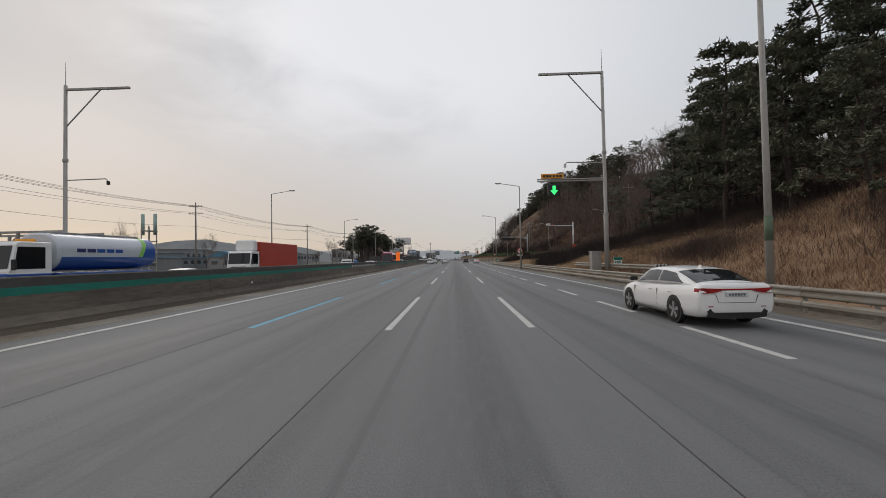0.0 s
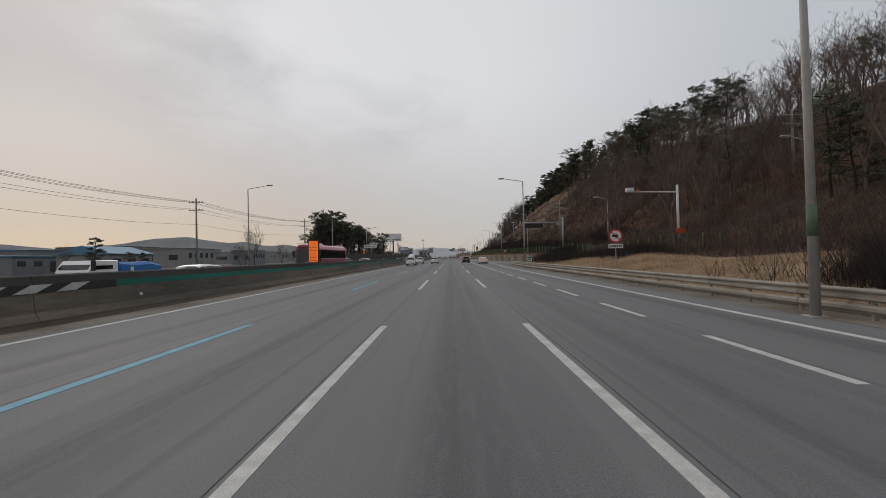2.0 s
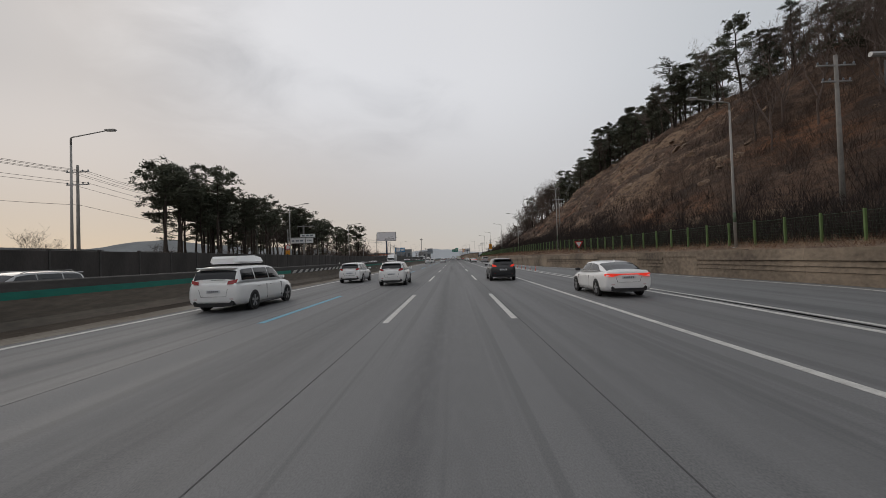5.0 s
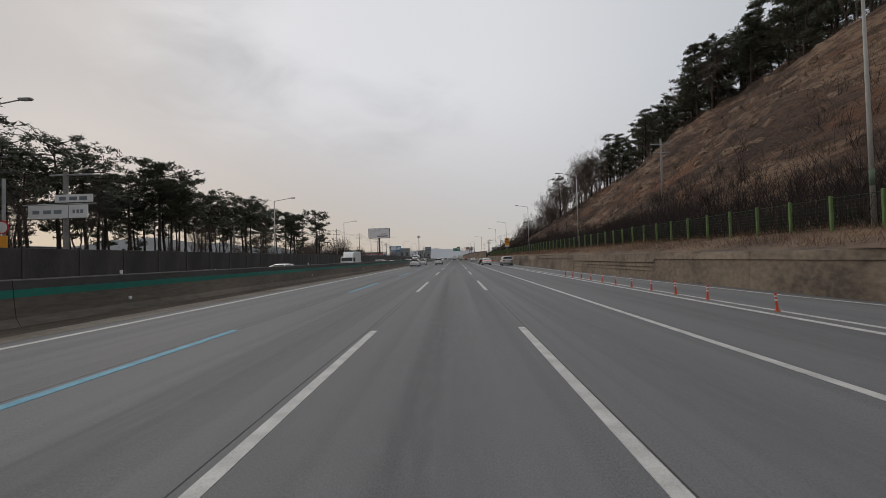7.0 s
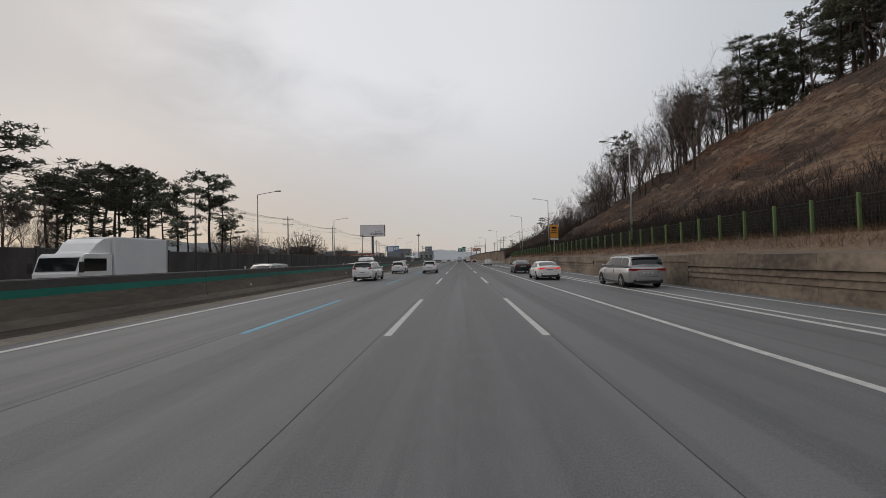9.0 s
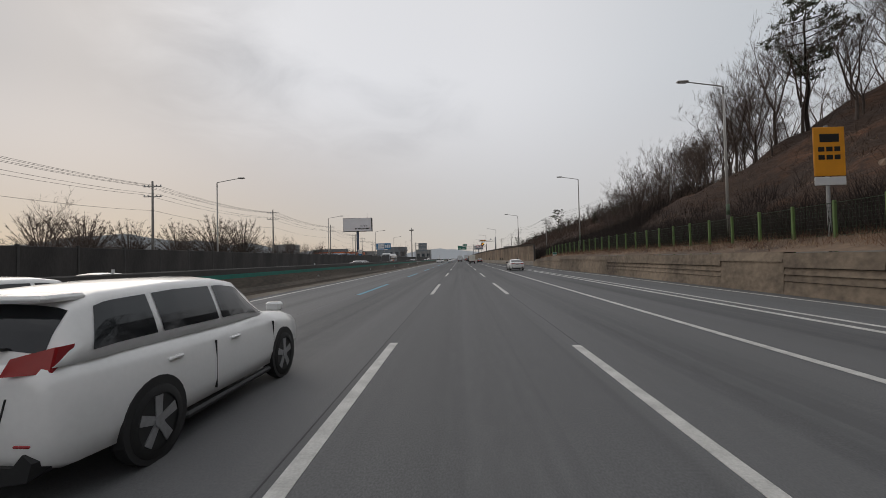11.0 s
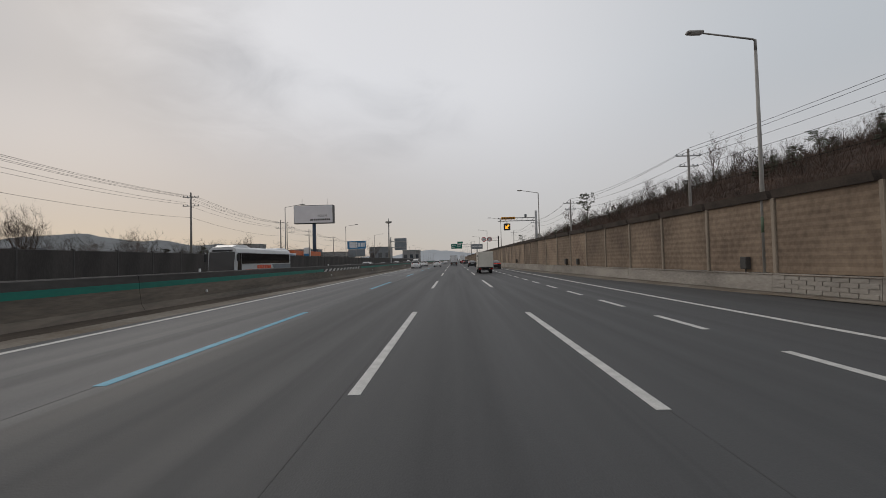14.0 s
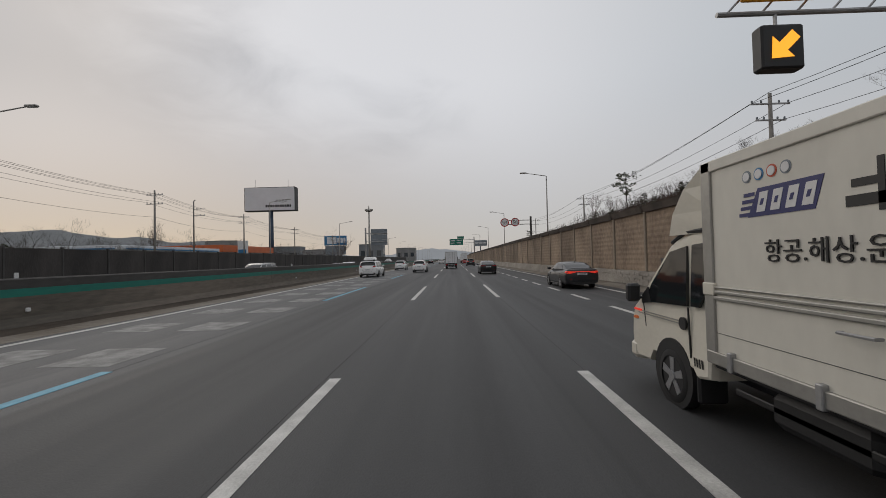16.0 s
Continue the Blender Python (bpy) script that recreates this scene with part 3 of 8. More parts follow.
for y0, y1 in ((47.6, 63.0), (150.0, 167.5), (382.0, 397.0)):
    panel = thing("warning_stripes", "black and white slanted warning stripes painted on the barrier", "road marking", kind="structure")
    part("stripe_field", Shape().loft([[(BX - 0.232 + d - 0.045 * (z - 0.93), y, z) for y, z in ((y0, 0.93), (y1, 0.93), (y1, 1.2), (y0, 1.2))] for d in (0.0, 0.012)]), STRIPE_BLACK, panel)
    for j in range(int((y1 - y0) / 1.3)):
        a = y0 + 0.1 + 1.3 * j
        part("stripe", Shape().loft([[(BX - 0.216 + d - 0.045 * (z - 0.93), yy, z) for yy, z in ((a, 0.94), (a + 0.66, 0.94), (a + 1.2, 1.19), (a + 0.54, 1.19))] for d in (0.0, 0.006)]), STRIPE_WHITE, panel)

# earth washed up along the foot of the barrier
def washed(y):
    return 0.42 + 0.22 * noise.noise((0, y * 0.11, 2.0)) + 0.16 * noise.noise((0, y * 0.7, 5.0))


dirt = Shape().loft([[(BX - 0.06, y, 0.02), (BX - 0.06, y, 0.13), (BX + 0.5 * washed(y), y, 0.045), (BX + 1.25 * washed(y), y, 0.004)] for y in [-60 + 1.25 * i for i in range(560)]], closed=False)
dirt.f = [tuple(reversed(f)) for f in dirt.f]
tagged(part("dirt_drift", dirt, DIRT, smooth=True), "dark brown dirt washed against the foot of the barrier", "dirt", kind="stuff")

# ---------------------------------------------------------------- right bank and hill
ys = [-70 + 3 * i for i in range(64)] + [122 + 1.25 * i for i in range(256)] + [442 + 30 * i for i in range(19)]
us = [0, 0.6, 1.5, 3, 4.5, 6, 8] + [10 + 0.8 * i for i in range(45)] + [47, 50, 55, 65, 80, 100, 120, 160, 200]
for nm, rng_, mat, label in (("leafy_bank", us[:8], BANK_SOIL, "brown bank of dead leaves and soil under the pines"), ("grass_verge", us[:8], GRASSY, "rough verge of dry yellow grass and soil"), ("wall_verge", us[:8], WALL_SOIL, "brown weedy soil above the retaining wall"), ("hill", us[7:], EARTH, "steep brown wooded hillside with bare earth")):
    s = Shape()
    s.loft([[(edge_x(y) + u, y, hill_z(edge_x(y) + u, y)) for u in rng_] for y in ys if nm == "hill" or (32 <= y <= 132 if nm == "grass_verge" else y >= 131 if nm == "wall_verge" else y <= 35)], closed=False)
    s.f = [tuple(reversed(f)) for f in s.f]
    tagged(part(nm, s, mat, smooth=True), label, "bank", kind="structure")
# kerb face under the verge where there is no wall
kerb = part("kerb", Shape().loft([[(edge_x(y) - 0.12, y, 0.0), (edge_x(y) + 0.35, y, 0.0), (edge_x(y) + 0.35, y, 0.16), (edge_x(y) - 0.06, y, 0.16)] for y in [-60 + 4 * i for i in range(46)]]), GUTTER)
verge_strip = part("verge_gutter", strip(lambda y: edge_x(y) - 1.35, lambda y: edge_x(y) - 0.1, -60, 124, 0.005, 4.0), GUTTER)
tagged(verge_strip, "dirty brown concrete gutter beside the guardrail", "gutter", kind="structure")
tagged(kerb, "low dirty concrete kerb under the guardrail", "kerb", kind="structure")

# ---------------------------------------------------------------- retaining wall
wall = thing("retaining_wall", "stained brown concrete retaining wall with rough courses", "wall", kind="structure")
y = 131.0
k = 0
while y < 350:
    y2 = min(350.0, y + 4.0)
    xa, xb = edge_x(y), edge_x(y2)
    h = 1.66 + 0.05 * (k % 3 == 0)
    # a course below, a recessed joint, and a course above with a coping
    coursed = (("wall_block", 0.0, 0.52, 0.03), ("wall_block", 0.54, 0.79, 0.0), ("wall_block", 0.805, 1.06, 0.0), ("coping", 1.085, h, 0.03))
    plain = (("wall_block", 0.0, 1.30, 0.025), ("coping", 1.308, h, 0.015))
    for nm, z0, z1, out in (coursed if (k // 4) % 2 == 0 or k % 11 == 5 else plain):
        s = Shape()
        c = 0.006
        s.loft([[(xa - 0.05 - out, y + c, z0), (xb - 0.05 - out, y2 - c, z0), (xb + 0.4, y2 - c, z0), (xa + 0.4, y + c, z0)],
                [(xa + 0.02 - out, y + c, z1), (xb + 0.02 - out, y2 - c, z1), (xb + 0.4, y2 - c, z1), (xa + 0.4, y + c, z1)]])
        s.v = [(vx, vy, vz * lerp([(332, 1.0), (349, 0.52)], vy)) for vx, vy, vz in s.v]
        part(nm, s, WALLSTONE, wall)
    y, k = y2, k + 1
s = Shape()
ysw = [131 + 4 * i for i in range(52)]
s.loft([[(edge_x(y) + 0.1, y, 0), (edge_x(y) + 0.3, y, 0), (edge_x(y) + 0.3, y, 1.6), (edge_x(y) + 0.1, y, 1.6)] for y in ysw])
part("joint_backing", s, CRACK, wall)

# ---------------------------------------------------------------- noise wall on the right
nwall = thing("noise_wall", "tall brown ribbed noise wall with concrete posts on a pale footing", "wall", kind="structure")
NW0 = 350.0
y, k = NW0, 0


def nw_top(y):
    return lerp([(351, 3.95), (372, 3.98), (400, 3.92), (440, 3.95), (1000, 4.0)], y)


while y < 760:
    y2 = y + 4.0
    xa, xb = edge_x(y) + 0.1, edge_x(y2) + 0.1
    z1, z2 = nw_top(y), nw_top(y2)
    part("footing", Shape().loft([[(xa - 0.12, y + 0.01, 0), (xb - 0.12, y2 - 0.01, 0), (xb + 0.35, y2 - 0.01, 0), (xa + 0.35, y + 0.01, 0)],
                                  [(xa - 0.06, y + 0.01, 0.85), (xb - 0.06, y2 - 0.01, 0.85), (xb + 0.35, y2 - 0.01, 0.85), (xa + 0.35, y + 0.01, 0.85)]]), FOOTING, nwall)
    # ribbed panel
    s = Shape()
    rows = 22
    ring = []
    for j in range(rows + 1):
        f = j / rows
        out = 0.014 if j % 2 else 0.0
        ring.append([(xa + 0.12 - out, y + 0.13, 0.87 + (z1 - 0.87) * f), (xb + 0.12 - out, y2 - 0.13, 0.87 + (z2 - 0.87) * f)])
    s.loft(ring, closed=False)
    s.f = [tuple(reversed(f)) for f in s.f]
    s.loft([[(xa + 0.13, y + 0.13, 0.87), (xa + 0.25, y + 0.13, 0.87), (xa + 0.25, y + 0.13, z1), (xa + 0.13, y + 0.13, z1)],
            [(xb + 0.13, y2 - 0.13, 0.87), (xb + 0.25, y2 - 0.13, 0.87), (xb + 0.25, y2 - 0.13, z2), (xb + 0.13, y2 - 0.13, z2)]])
    if y < 640:
        part("panel", s, PANEL, nwall)
        part("post", Shape().block(xa + 0.04, xa + 0.3, y - 0.10, y + 0.10, 0.85, z1 + 0.02, 0.03), PANEL_POST, nwall)
        part("top_rail", Shape().loft([[(xa - 0.02, y + 0.13, z1), (xa + 0.3, y + 0.13, z1), (xa + 0.35, y + 0.13, z1 + 0.34), (xa - 0.12, y + 0.13, z1 + 0.34)],
                                       [(xb - 0.02, y2 - 0.13, z2), (xb + 0.3, y2 - 0.13, z2), (xb + 0.35, y2 - 0.13, z2 + 0.34), (xb - 0.12, y2 - 0.13, z2 + 0.34)]]), WALL_CAP, nwall)
        if k % 7 in (1, 2) and y < 440:
            # dressed stone facing set on the footing
            for row in range(4):
                for col in range(6):
                    f0, f1 = (col + 0.5 * (row % 2)) / 6.6 + 0.02, (col + 0.5 * (row % 2) + 0.92) / 6.6 + 0.02
                    za, zb = 0.12 + 0.17 * row, 0.12 + 0.17 * row + 0.15
                    part("facing_stone", Shape().loft([[(xa + (xb - xa) * f - 0.12 + 0.06 * z / 0.85 - d, y + 4.0 * f, z) for f, z in ((f0, za), (f1, za), (f1, zb), (f0, zb))] for d in (-0.01, 0.025)]), FOOTING, nwall)
    else:
        part("panel", s, PANEL, nwall)
    y, k = y2, k + 1
part("end_post", Shape().block(edge_x(NW0) + 0.02, edge_x(NW0) + 0.34, NW0 - 0.28, NW0 - 0.11, 0, 4.0, 0.02), DARK_POST, nwall)

wash = Shape().loft([[(edge_x(y) + 0.02, y, 0.01), (edge_x(y) - 0.02, y, 0.10), (edge_x(y) - 0.5 - 0.2 * washed(y), y, 0.03), (edge_x(y) - min(1.0, 0.04 * (y - 350)) * (0.7 + 0.9 * washed(y)) - 0.1, y, 0.004)] for y in [352 + 1.25 * i for i in range(190)]], closed=False)
tagged(part("wall_foot_dirt", wash, GUTTER, smooth=True), "brown dirt and leaves washed against the foot of the noise wall", "dirt", kind="stuff")
for by in (363.5, 384.0, 387.2, 412.0):
    wb = thing("wall_box", "small dark junction box fixed to the noise wall", "junction box", group="boxes on the noise wall")
    bx_ = edge_x(by) + 0.1
    part("body", Shape().block(bx_ - 0.10, bx_ + 0.13, by - 0.2, by + 0.2, 1.0, 1.55, 0.03), DARK_POST, wb)
    part("conduit", Shape().tube([(bx_ + 0.02, by, 0.5), (bx_ + 0.02, by, 1.02)], 0.03, 6), DARK_POST, wb)

# ---------------------------------------------------------------- dark noise wall on the left
lwall = thing("noise_wall_opposite", "dark weathered noise barrier of panels between steel posts", "wall", kind="structure")
LWX = -27.6
y = 130.0
pm = Shape().block(-0.06, 0.06, 0.08, 3.92, 0.0, 3.15, 0.03).mesh("panel", DARK_PANEL)
po = Shape().block(-0.11, 0.11, -0.08, 0.08, 0.0, 3.28, 0.02).mesh("post", DARK_POST)
while y < 640:
    lx = LWX + (0 if y < 300 else -0.012 * (y - 300) if y < 420 else -1.44)
    part("panel", pm, DARK_PANEL, lwall, at=pose(lx, y, 0))
    part("post", po, DARK_POST, lwall, at=pose(lx, y, 0))
    y += 4.0
# low guardrail of the far side before the wall
far_rail = part("far_guardrail", Shape().loft([[(x, y, z) for y in (-100, 166)] for x, z in ((-26.9, 0.5), (-26.82, 0.58), (-26.9, 0.66), (-26.82, 0.74), (-26.9, 0.82))], closed=False), RAIL)
tagged(far_rail, "grey steel guardrail on the far verge", "guardrail", kind="structure")

# ---------------------------------------------------------------- guardrail on the right
gr = thing("guardrail", "weathered galvanised steel guardrail with two corrugated beams", "guardrail", kind="structure")


def beam(x, y0, y1, z):
    prof = [(0.0, 0.0), (-0.06, 0.05), (-0.06, 0.09), (0.0, 0.14), (0.0, 0.18), (-0.06, 0.23), (-0.06, 0.27), (0.0, 0.32), (0.02, 0.32), (0.02, 0.0)]
    return Shape().loft([[(x + a, y, z + b) for a, b in reversed(prof)] for y in (y0, y1)])


GX = 9.85
beam_mesh = beam(0, 0.01, 3.99, 0.44).mesh("beam", RAIL)
low_mesh = Shape().loft([[(a, y, b) for a, b in ((0, 0.16), (0.02, 0.16), (0.02, 0.36), (0, 0.36), (-0.05, 0.30), (-0.05, 0.22))] for y in (0.01, 3.99)]).mesh("lower_beam", RAIL)
gpost = Shape().tube([(0.09, 0, -0.1), (0.09, 0, 0.78)], 0.057, 8).mesh("post", RAIL)
for k in range(-12, 29):
    part("beam", beam_mesh, RAIL, gr, at=pose(GX, 4.0 * k, 0))
    part("lower_beam", low_mesh, RAIL, gr, at=pose(GX + 0.01, 4.0 * k, 0))
    for d in (0, 2):
        part("post", gpost, RAIL, gr, at=pose(GX, 4.0 * k + d, 0))
part("end_beam", Shape().loft([[(GX + a + 0.12 * t * t, 116 + 1.4 * t, 0.44 + b) for a, b in ((0, 0.32), (0, 0), (-0.06, 0.07), (-0.06, 0.25))] for t in (0, 0.3, 0.6, 1.0)]), RAIL, gr)
gr2 = thing("guardrail", "second steel guardrail on the bank with a striped end board", "guardrail", kind="structure")
for k in range(4):
    part("beam", beam_mesh, RAIL, gr2, at=pose(11.3, 23 + 4 * k, 0.42))
    part("post", gpost, RAIL, gr2, at=pose(11.3, 23.1 + 4 * k, 0.42))
    part("post", gpost, RAIL, gr2, at=pose(11.3, 25.1 + 4 * k, 0.42))
board = part("end_board", Shape().block(10.9, 11.7, 22.8, 22.86, 0.85, 1.22, 0.02), STRIPE_WHITE, gr2, "end board with black and white stripes")
for j in range(4):
    part("stripe", Shape().loft([[(10.95 + 0.19 * j, y, 0.86), (11.04 + 0.19 * j, y, 0.86), (11.12 + 0.19 * j, y, 1.21), (11.03 + 0.19 * j, y, 1.21)] for y in (22.785, 22.8)]), STRIPE_BLACK, board)

# ---------------------------------------------------------------- green fence on the bank
fence = thing("fence", "green steel mesh fence with square posts on the bank", "fence", kind="structure")
FX = [(86, 26.5), (98, 24.5), (112, 22.0), (130, 20.4), (160, 17.8), (187, 16.7), (240, 15.6), (300, 15.2), (345, 15.0)]
fpost = Shape().block(-0.06, 0.06, -0.06, 0.06, -0.6, 1.55, 0.02).mesh("post", FENCE_GREEN)
y = 86.0
while y < 343:
    x, y2 = lerp(FX, y), y + 2.1
    x2 = lerp(FX, y2)
    z, z2 = hill_z(x, y), hill_z(x2, y2)
    part("post", fpost, FENCE_GREEN, fence, at=pose(x, y, z))
    s = Shape()
    for j in range(9):
        h = 0.08 + 0.17 * j
        s.tube([(x, y, z + h), (x2, y2, z2 + h)], 0.005 if j not in (0, 8) else 0.016, 3, caps=False)
    for j in range(1, 14):
        f = j / 14
        a = Vector((x, y, z)).lerp(Vector((x2, y2, z2)), f)
        s.tube([a + Vector((0, 0, 0.05)), a + Vector((0, 0, 1.46))], 0.0045, 3, caps=False)
    part("mesh_panel", s, MESH_GREEN, fence)
    y = y2

# ---------------------------------------------------------------- delineator posts in the gore
def delineator():
    t = thing("delineator_post", "orange flexible traffic post with white bands", "traffic post", group="delineators in the gore")
    part("base", Shape().disc((0, 0, 0), (0, 0, 1), 0.11, 0.05, 12, 0.09), ORANGE, t)
    part("pole", Shape().tube([(0, 0, 0.05), (0, 0, 0.72), (0, 0, 0.76)], [0.05, 0.045, 0.02], 10), ORANGE, t)
    for z in (0.42, 0.57):
        part("reflective_band", Shape().tube([(0, 0, z), (0, 0, z + 0.07)], 0.052, 10), SIGN_WHITE, t)
    return t


first = delineator()
rnd_post = random.Random(8)
for k in range(16):
    y = 164.6 + 3.15 * k if k < 7 else 183.5 + 2.08 * (k - 6)
    m = pose(9.28, y, 0, rnd_post.uniform(-3, 3), rnd_post.uniform(-3, 3), 0) @ Matrix.Scale(rnd_post.uniform(0.66, 0.76), 4)
    if k:
        copy_thing(first, m)
    else:
        post_place = m
first.matrix_basis = post_place

# ---------------------------------------------------------------- street lamps
def lamp_post(height, arm, side, group):
    """A tapered steel column with one arm; side is +1 for an arm to the right."""
    t = thing("street_lamp", "grey steel street lamp with a single arm", "street lamp", group=group)
    part("base_plate", Shape().block(-0.22, 0.22, -0.22, 0.22, 0, 0.06, 0.02), POLE_PAINT, t)
    part("pole", Shape().tube([(0, 0, 0.05), (0, 0, height * 0.5), (0, 0, height - 0.6)], [0.12, 0.095, 0.07], 10), POLE_PAINT, t, smooth=True)
    part("band", Shape().tube([(0, 0, 2.1), (0, 0, 2.9)], [0.121, 0.116], 10), POLE_WRAP, t, "faded green anti-poster wrap", smooth=True)
    part("arm", Shape().tube([(0, 0, height - 0.62), (0, 0, height - 0.06), (0.12 * side, 0, height), (arm * side, 0, height + 0.42)], [0.07, 0.065, 0.05, 0.04], 8), POLE_PAINT, t, smooth=True)
    x0, x1 = sorted(((arm - 0.1) * side, (arm + 0.75) * side))
    head = part("lamp_head", Shape().block(x0, x1, -0.16, 0.16, height + 0.38, height + 0.52, 0.05), POLE_PAINT, t)
    part("lens", Shape().block(x0 + 0.2, x1 - 0.1, -0.12, 0.12, height + 0.355, height + 0.383, 0.01), SIGN_WHITE, head)
    return t


# foot y, x, height of the arm's top
RIGHT_LAMPS = [(14.0, 10.5, 12.6), (58.9, 9.35, 12.1), (106.9, 10.6, 12.4), (145.5, 18.4, 11.3), (185.5, 17.2, 12.4), (223.7, 16.9, 12.4), (261.9, 17.2, 12.9), (296, 16.4, 12.2), (326.5, 16.2, 12.3), (362.6, 13.0, 11.1), (400, 11.3, 10.6)] + [(400 + 38 * k, 10.6, 10.8) for k in range(1, 14)]
LEFT_LAMPS = [(19.5, -30.2), (61.6, -28.3), (106.7, -29.4), (150, -29.8), (193.7, -30.2), (237, -30.4), (280.8, -30.5), (321, -31.4), (367.8, -32.2), (419, -31.4)] + [(419 + 43 * k, -31.6) for k in range(1, 14)]
lamp_r = lamp_post(12.0, 2.7, -1, "street lamps on the near verge")
lamp_l = lamp_post(12.6, 2.9, 1, "street lamps on the far verge")
for i, (y, x, top) in enumerate(RIGHT_LAMPS):
    z = hill_z(x, y) if x > edge_x(y) else 0.0
    m = pose(x, y, z - 0.05) @ Matrix.Scale((top - z) / 12.0, 4)
    if i:
        copy_thing(lamp_r, m)
    else:
        lamp_first = m
lamp_r.matrix_basis = lamp_first
for i, (y, x) in enumerate(LEFT_LAMPS):
    if i:
        copy_thing(lamp_l, pose(x, y, -0.35))
    else:
        lamp_l.matrix_basis = pose(x, y, -0.35)
# lower lamps along the slip road
low_lamp = lamp_post(8.6, 1.6, -1, "slip road lamps")
low_lamp.matrix_basis = pose(27.0, 118.2, 2.3)
copy_thing(low_lamp, pose(30.1, 82.5, 2.1))


# ---------------------------------------------------------------- utility poles and wires
def utility_pole(h, arms, label="concrete utility pole with crossarms and insulators"):
    t = thing("utility_pole", label, "utility pole", group="utility poles")
    part("pole", Shape().tube([(0, 0, -0.4), (0, 0, h)], [0.19, 0.11], 10), POLE_CONCRETE, t, smooth=True)
    for z, w in arms:
        part("crossarm", Shape().block(-w, w, -0.05, 0.05, z - 0.05, z + 0.05, 0.01), STEEL, t)
        for x in (-w + 0.1, -w * 0.45, w * 0.45, w - 0.1):
            part("insulator", Shape().tube([(x, 0, z + 0.05), (x, 0, z + 0.1), (x, 0, z + 0.2), (x, 0, z + 0.24)], [0.03, 0.06, 0.06, 0.02], 8), SIGN_BACK, t)
    return t


LEFT_POLES = [(28, -50, 13), (73.8, -48.2, 13.1), (115.6, -42.7, 12.5), (162.8, -41.4, 13.4), (205, -42, 13), (247, -43, 13.4), (288, -45, 14), (330, -47, 14.6), (371.9, -47.9, 15.3), (416.2, -47.3, 15.0), (458.2, -49.1, 14.2), (500, -56, 15), (545, -60, 15), (600, -62, 15)]
up = utility_pole(12.6, ((11.9, 1.2), (10.6, 1.2)))
for i, (y, x, top) in enumerate(LEFT_POLES):
    m = pose(x, y, -0.3) @ Matrix.Scale((top + 0.3) / 12.6, 4)
    if i:
        copy_thing(up, m)
    else:
        up_place = m
up.matrix_basis = up_place


def side_arm_pole(x, y, h):
    """A slim steel pole whose two crossarms reach out to one side, with a bent lamp tip."""
    t = thing("utility_pole", "slim grey steel utility pole with one-sided crossarms", "utility pole", group="utility poles")
    part("pole", Shape().tube([(0, 0, -0.3), (0, 0, h - 0.3), (0.15, 0, h), (0.5, 0, h + 0.1)], [0.17, 0.12, 0.09, 0.06], 8), POLE_CONCRETE, t, smooth=True)
    for z in (h - 1.9, h - 3.3):
        part("crossarm", Shape().block(0.05, 2.5, -0.05, 0.05, z - 0.05, z + 0.05, 0.01), STEEL, t)
        for dx in (0.7, 1.5, 2.3):
            part("insulator", Shape().tube([(dx, 0, z + 0.05), (dx, 0, z + 0.12), (dx, 0, z + 0.26), (dx, 0, z + 0.3)], [0.03, 0.07, 0.07, 0.02], 8), SIGN_BACK, t)
    t.matrix_basis = pose(x, y, -0.05)
    return t


side_arm_pole(-55.6, 478.3, 15.6)
RIGHT_POLES = [(97.7, 41.5, 12), (146.9, 26.6, 12), (221.2, 27.0, 12), (341, 36, 12), (388.1, 24.7, 12.4), (420, 21.4, 12.4), (470, 25, 12), (515, 25, 12)]
POLE_Z = {97.7: 6.6, 146.9: 2.7, 221.2: 4.2, 341: 4.2, 388.1: 0.8, 420: 0.3}
upr = utility_pole(12.0, ((11.3, 1.3), (10.2, 1.0)))
for i, (y, x, h) in enumerate(RIGHT_POLES):
    m = pose(x, y, POLE_Z.get(y, 1.2))
    if i:
        copy_thing(upr, m)
    else:
        upr.matrix_basis = m


def wire(a, b, sag, name="overhead_wire"):
    a, b = Vector(a), Vector(b)
    pts = [a.lerp(b, t / 10) - Vector((0, 0, 4 * sag * (t / 10) * (1 - t / 10))) for t in range(11)]
    return Shape().tube(pts, 0.02, 3, caps=False)


for poles, zs in (([(y, x, -0.3 + (top - 12.3) * 0.95) for y, x, top in LEFT_POLES], ((11.95, -1.1), (11.95, -0.5), (11.95, 0.5), (11.95, 1.1), (10.65, -1.1), (10.65, 1.1), (8.2, 0.2))),
                  ([(y, x, POLE_Z.get(y, 1.2)) for y, x, h in RIGHT_POLES if y > 340], ((11.35, -1.2), (11.35, 1.2), (12.1, 0.0), (10.25, 0.9), (8.0, 0.1)))):
    for (y0, x0, z0), (y1, x1, z1) in zip(poles, poles[1:]):
        span = thing("overhead_wires", "black overhead wires sagging between the poles", "power line", group="power lines")
        for z, dx in zs:
            part("wire", wire((x0 + dx, y0, z0 + z), (x1 + dx, y1, z1 + z), 0.8), CABLE, span)

# ---------------------------------------------------------------- trees
KIDS = [6, 4, 4]


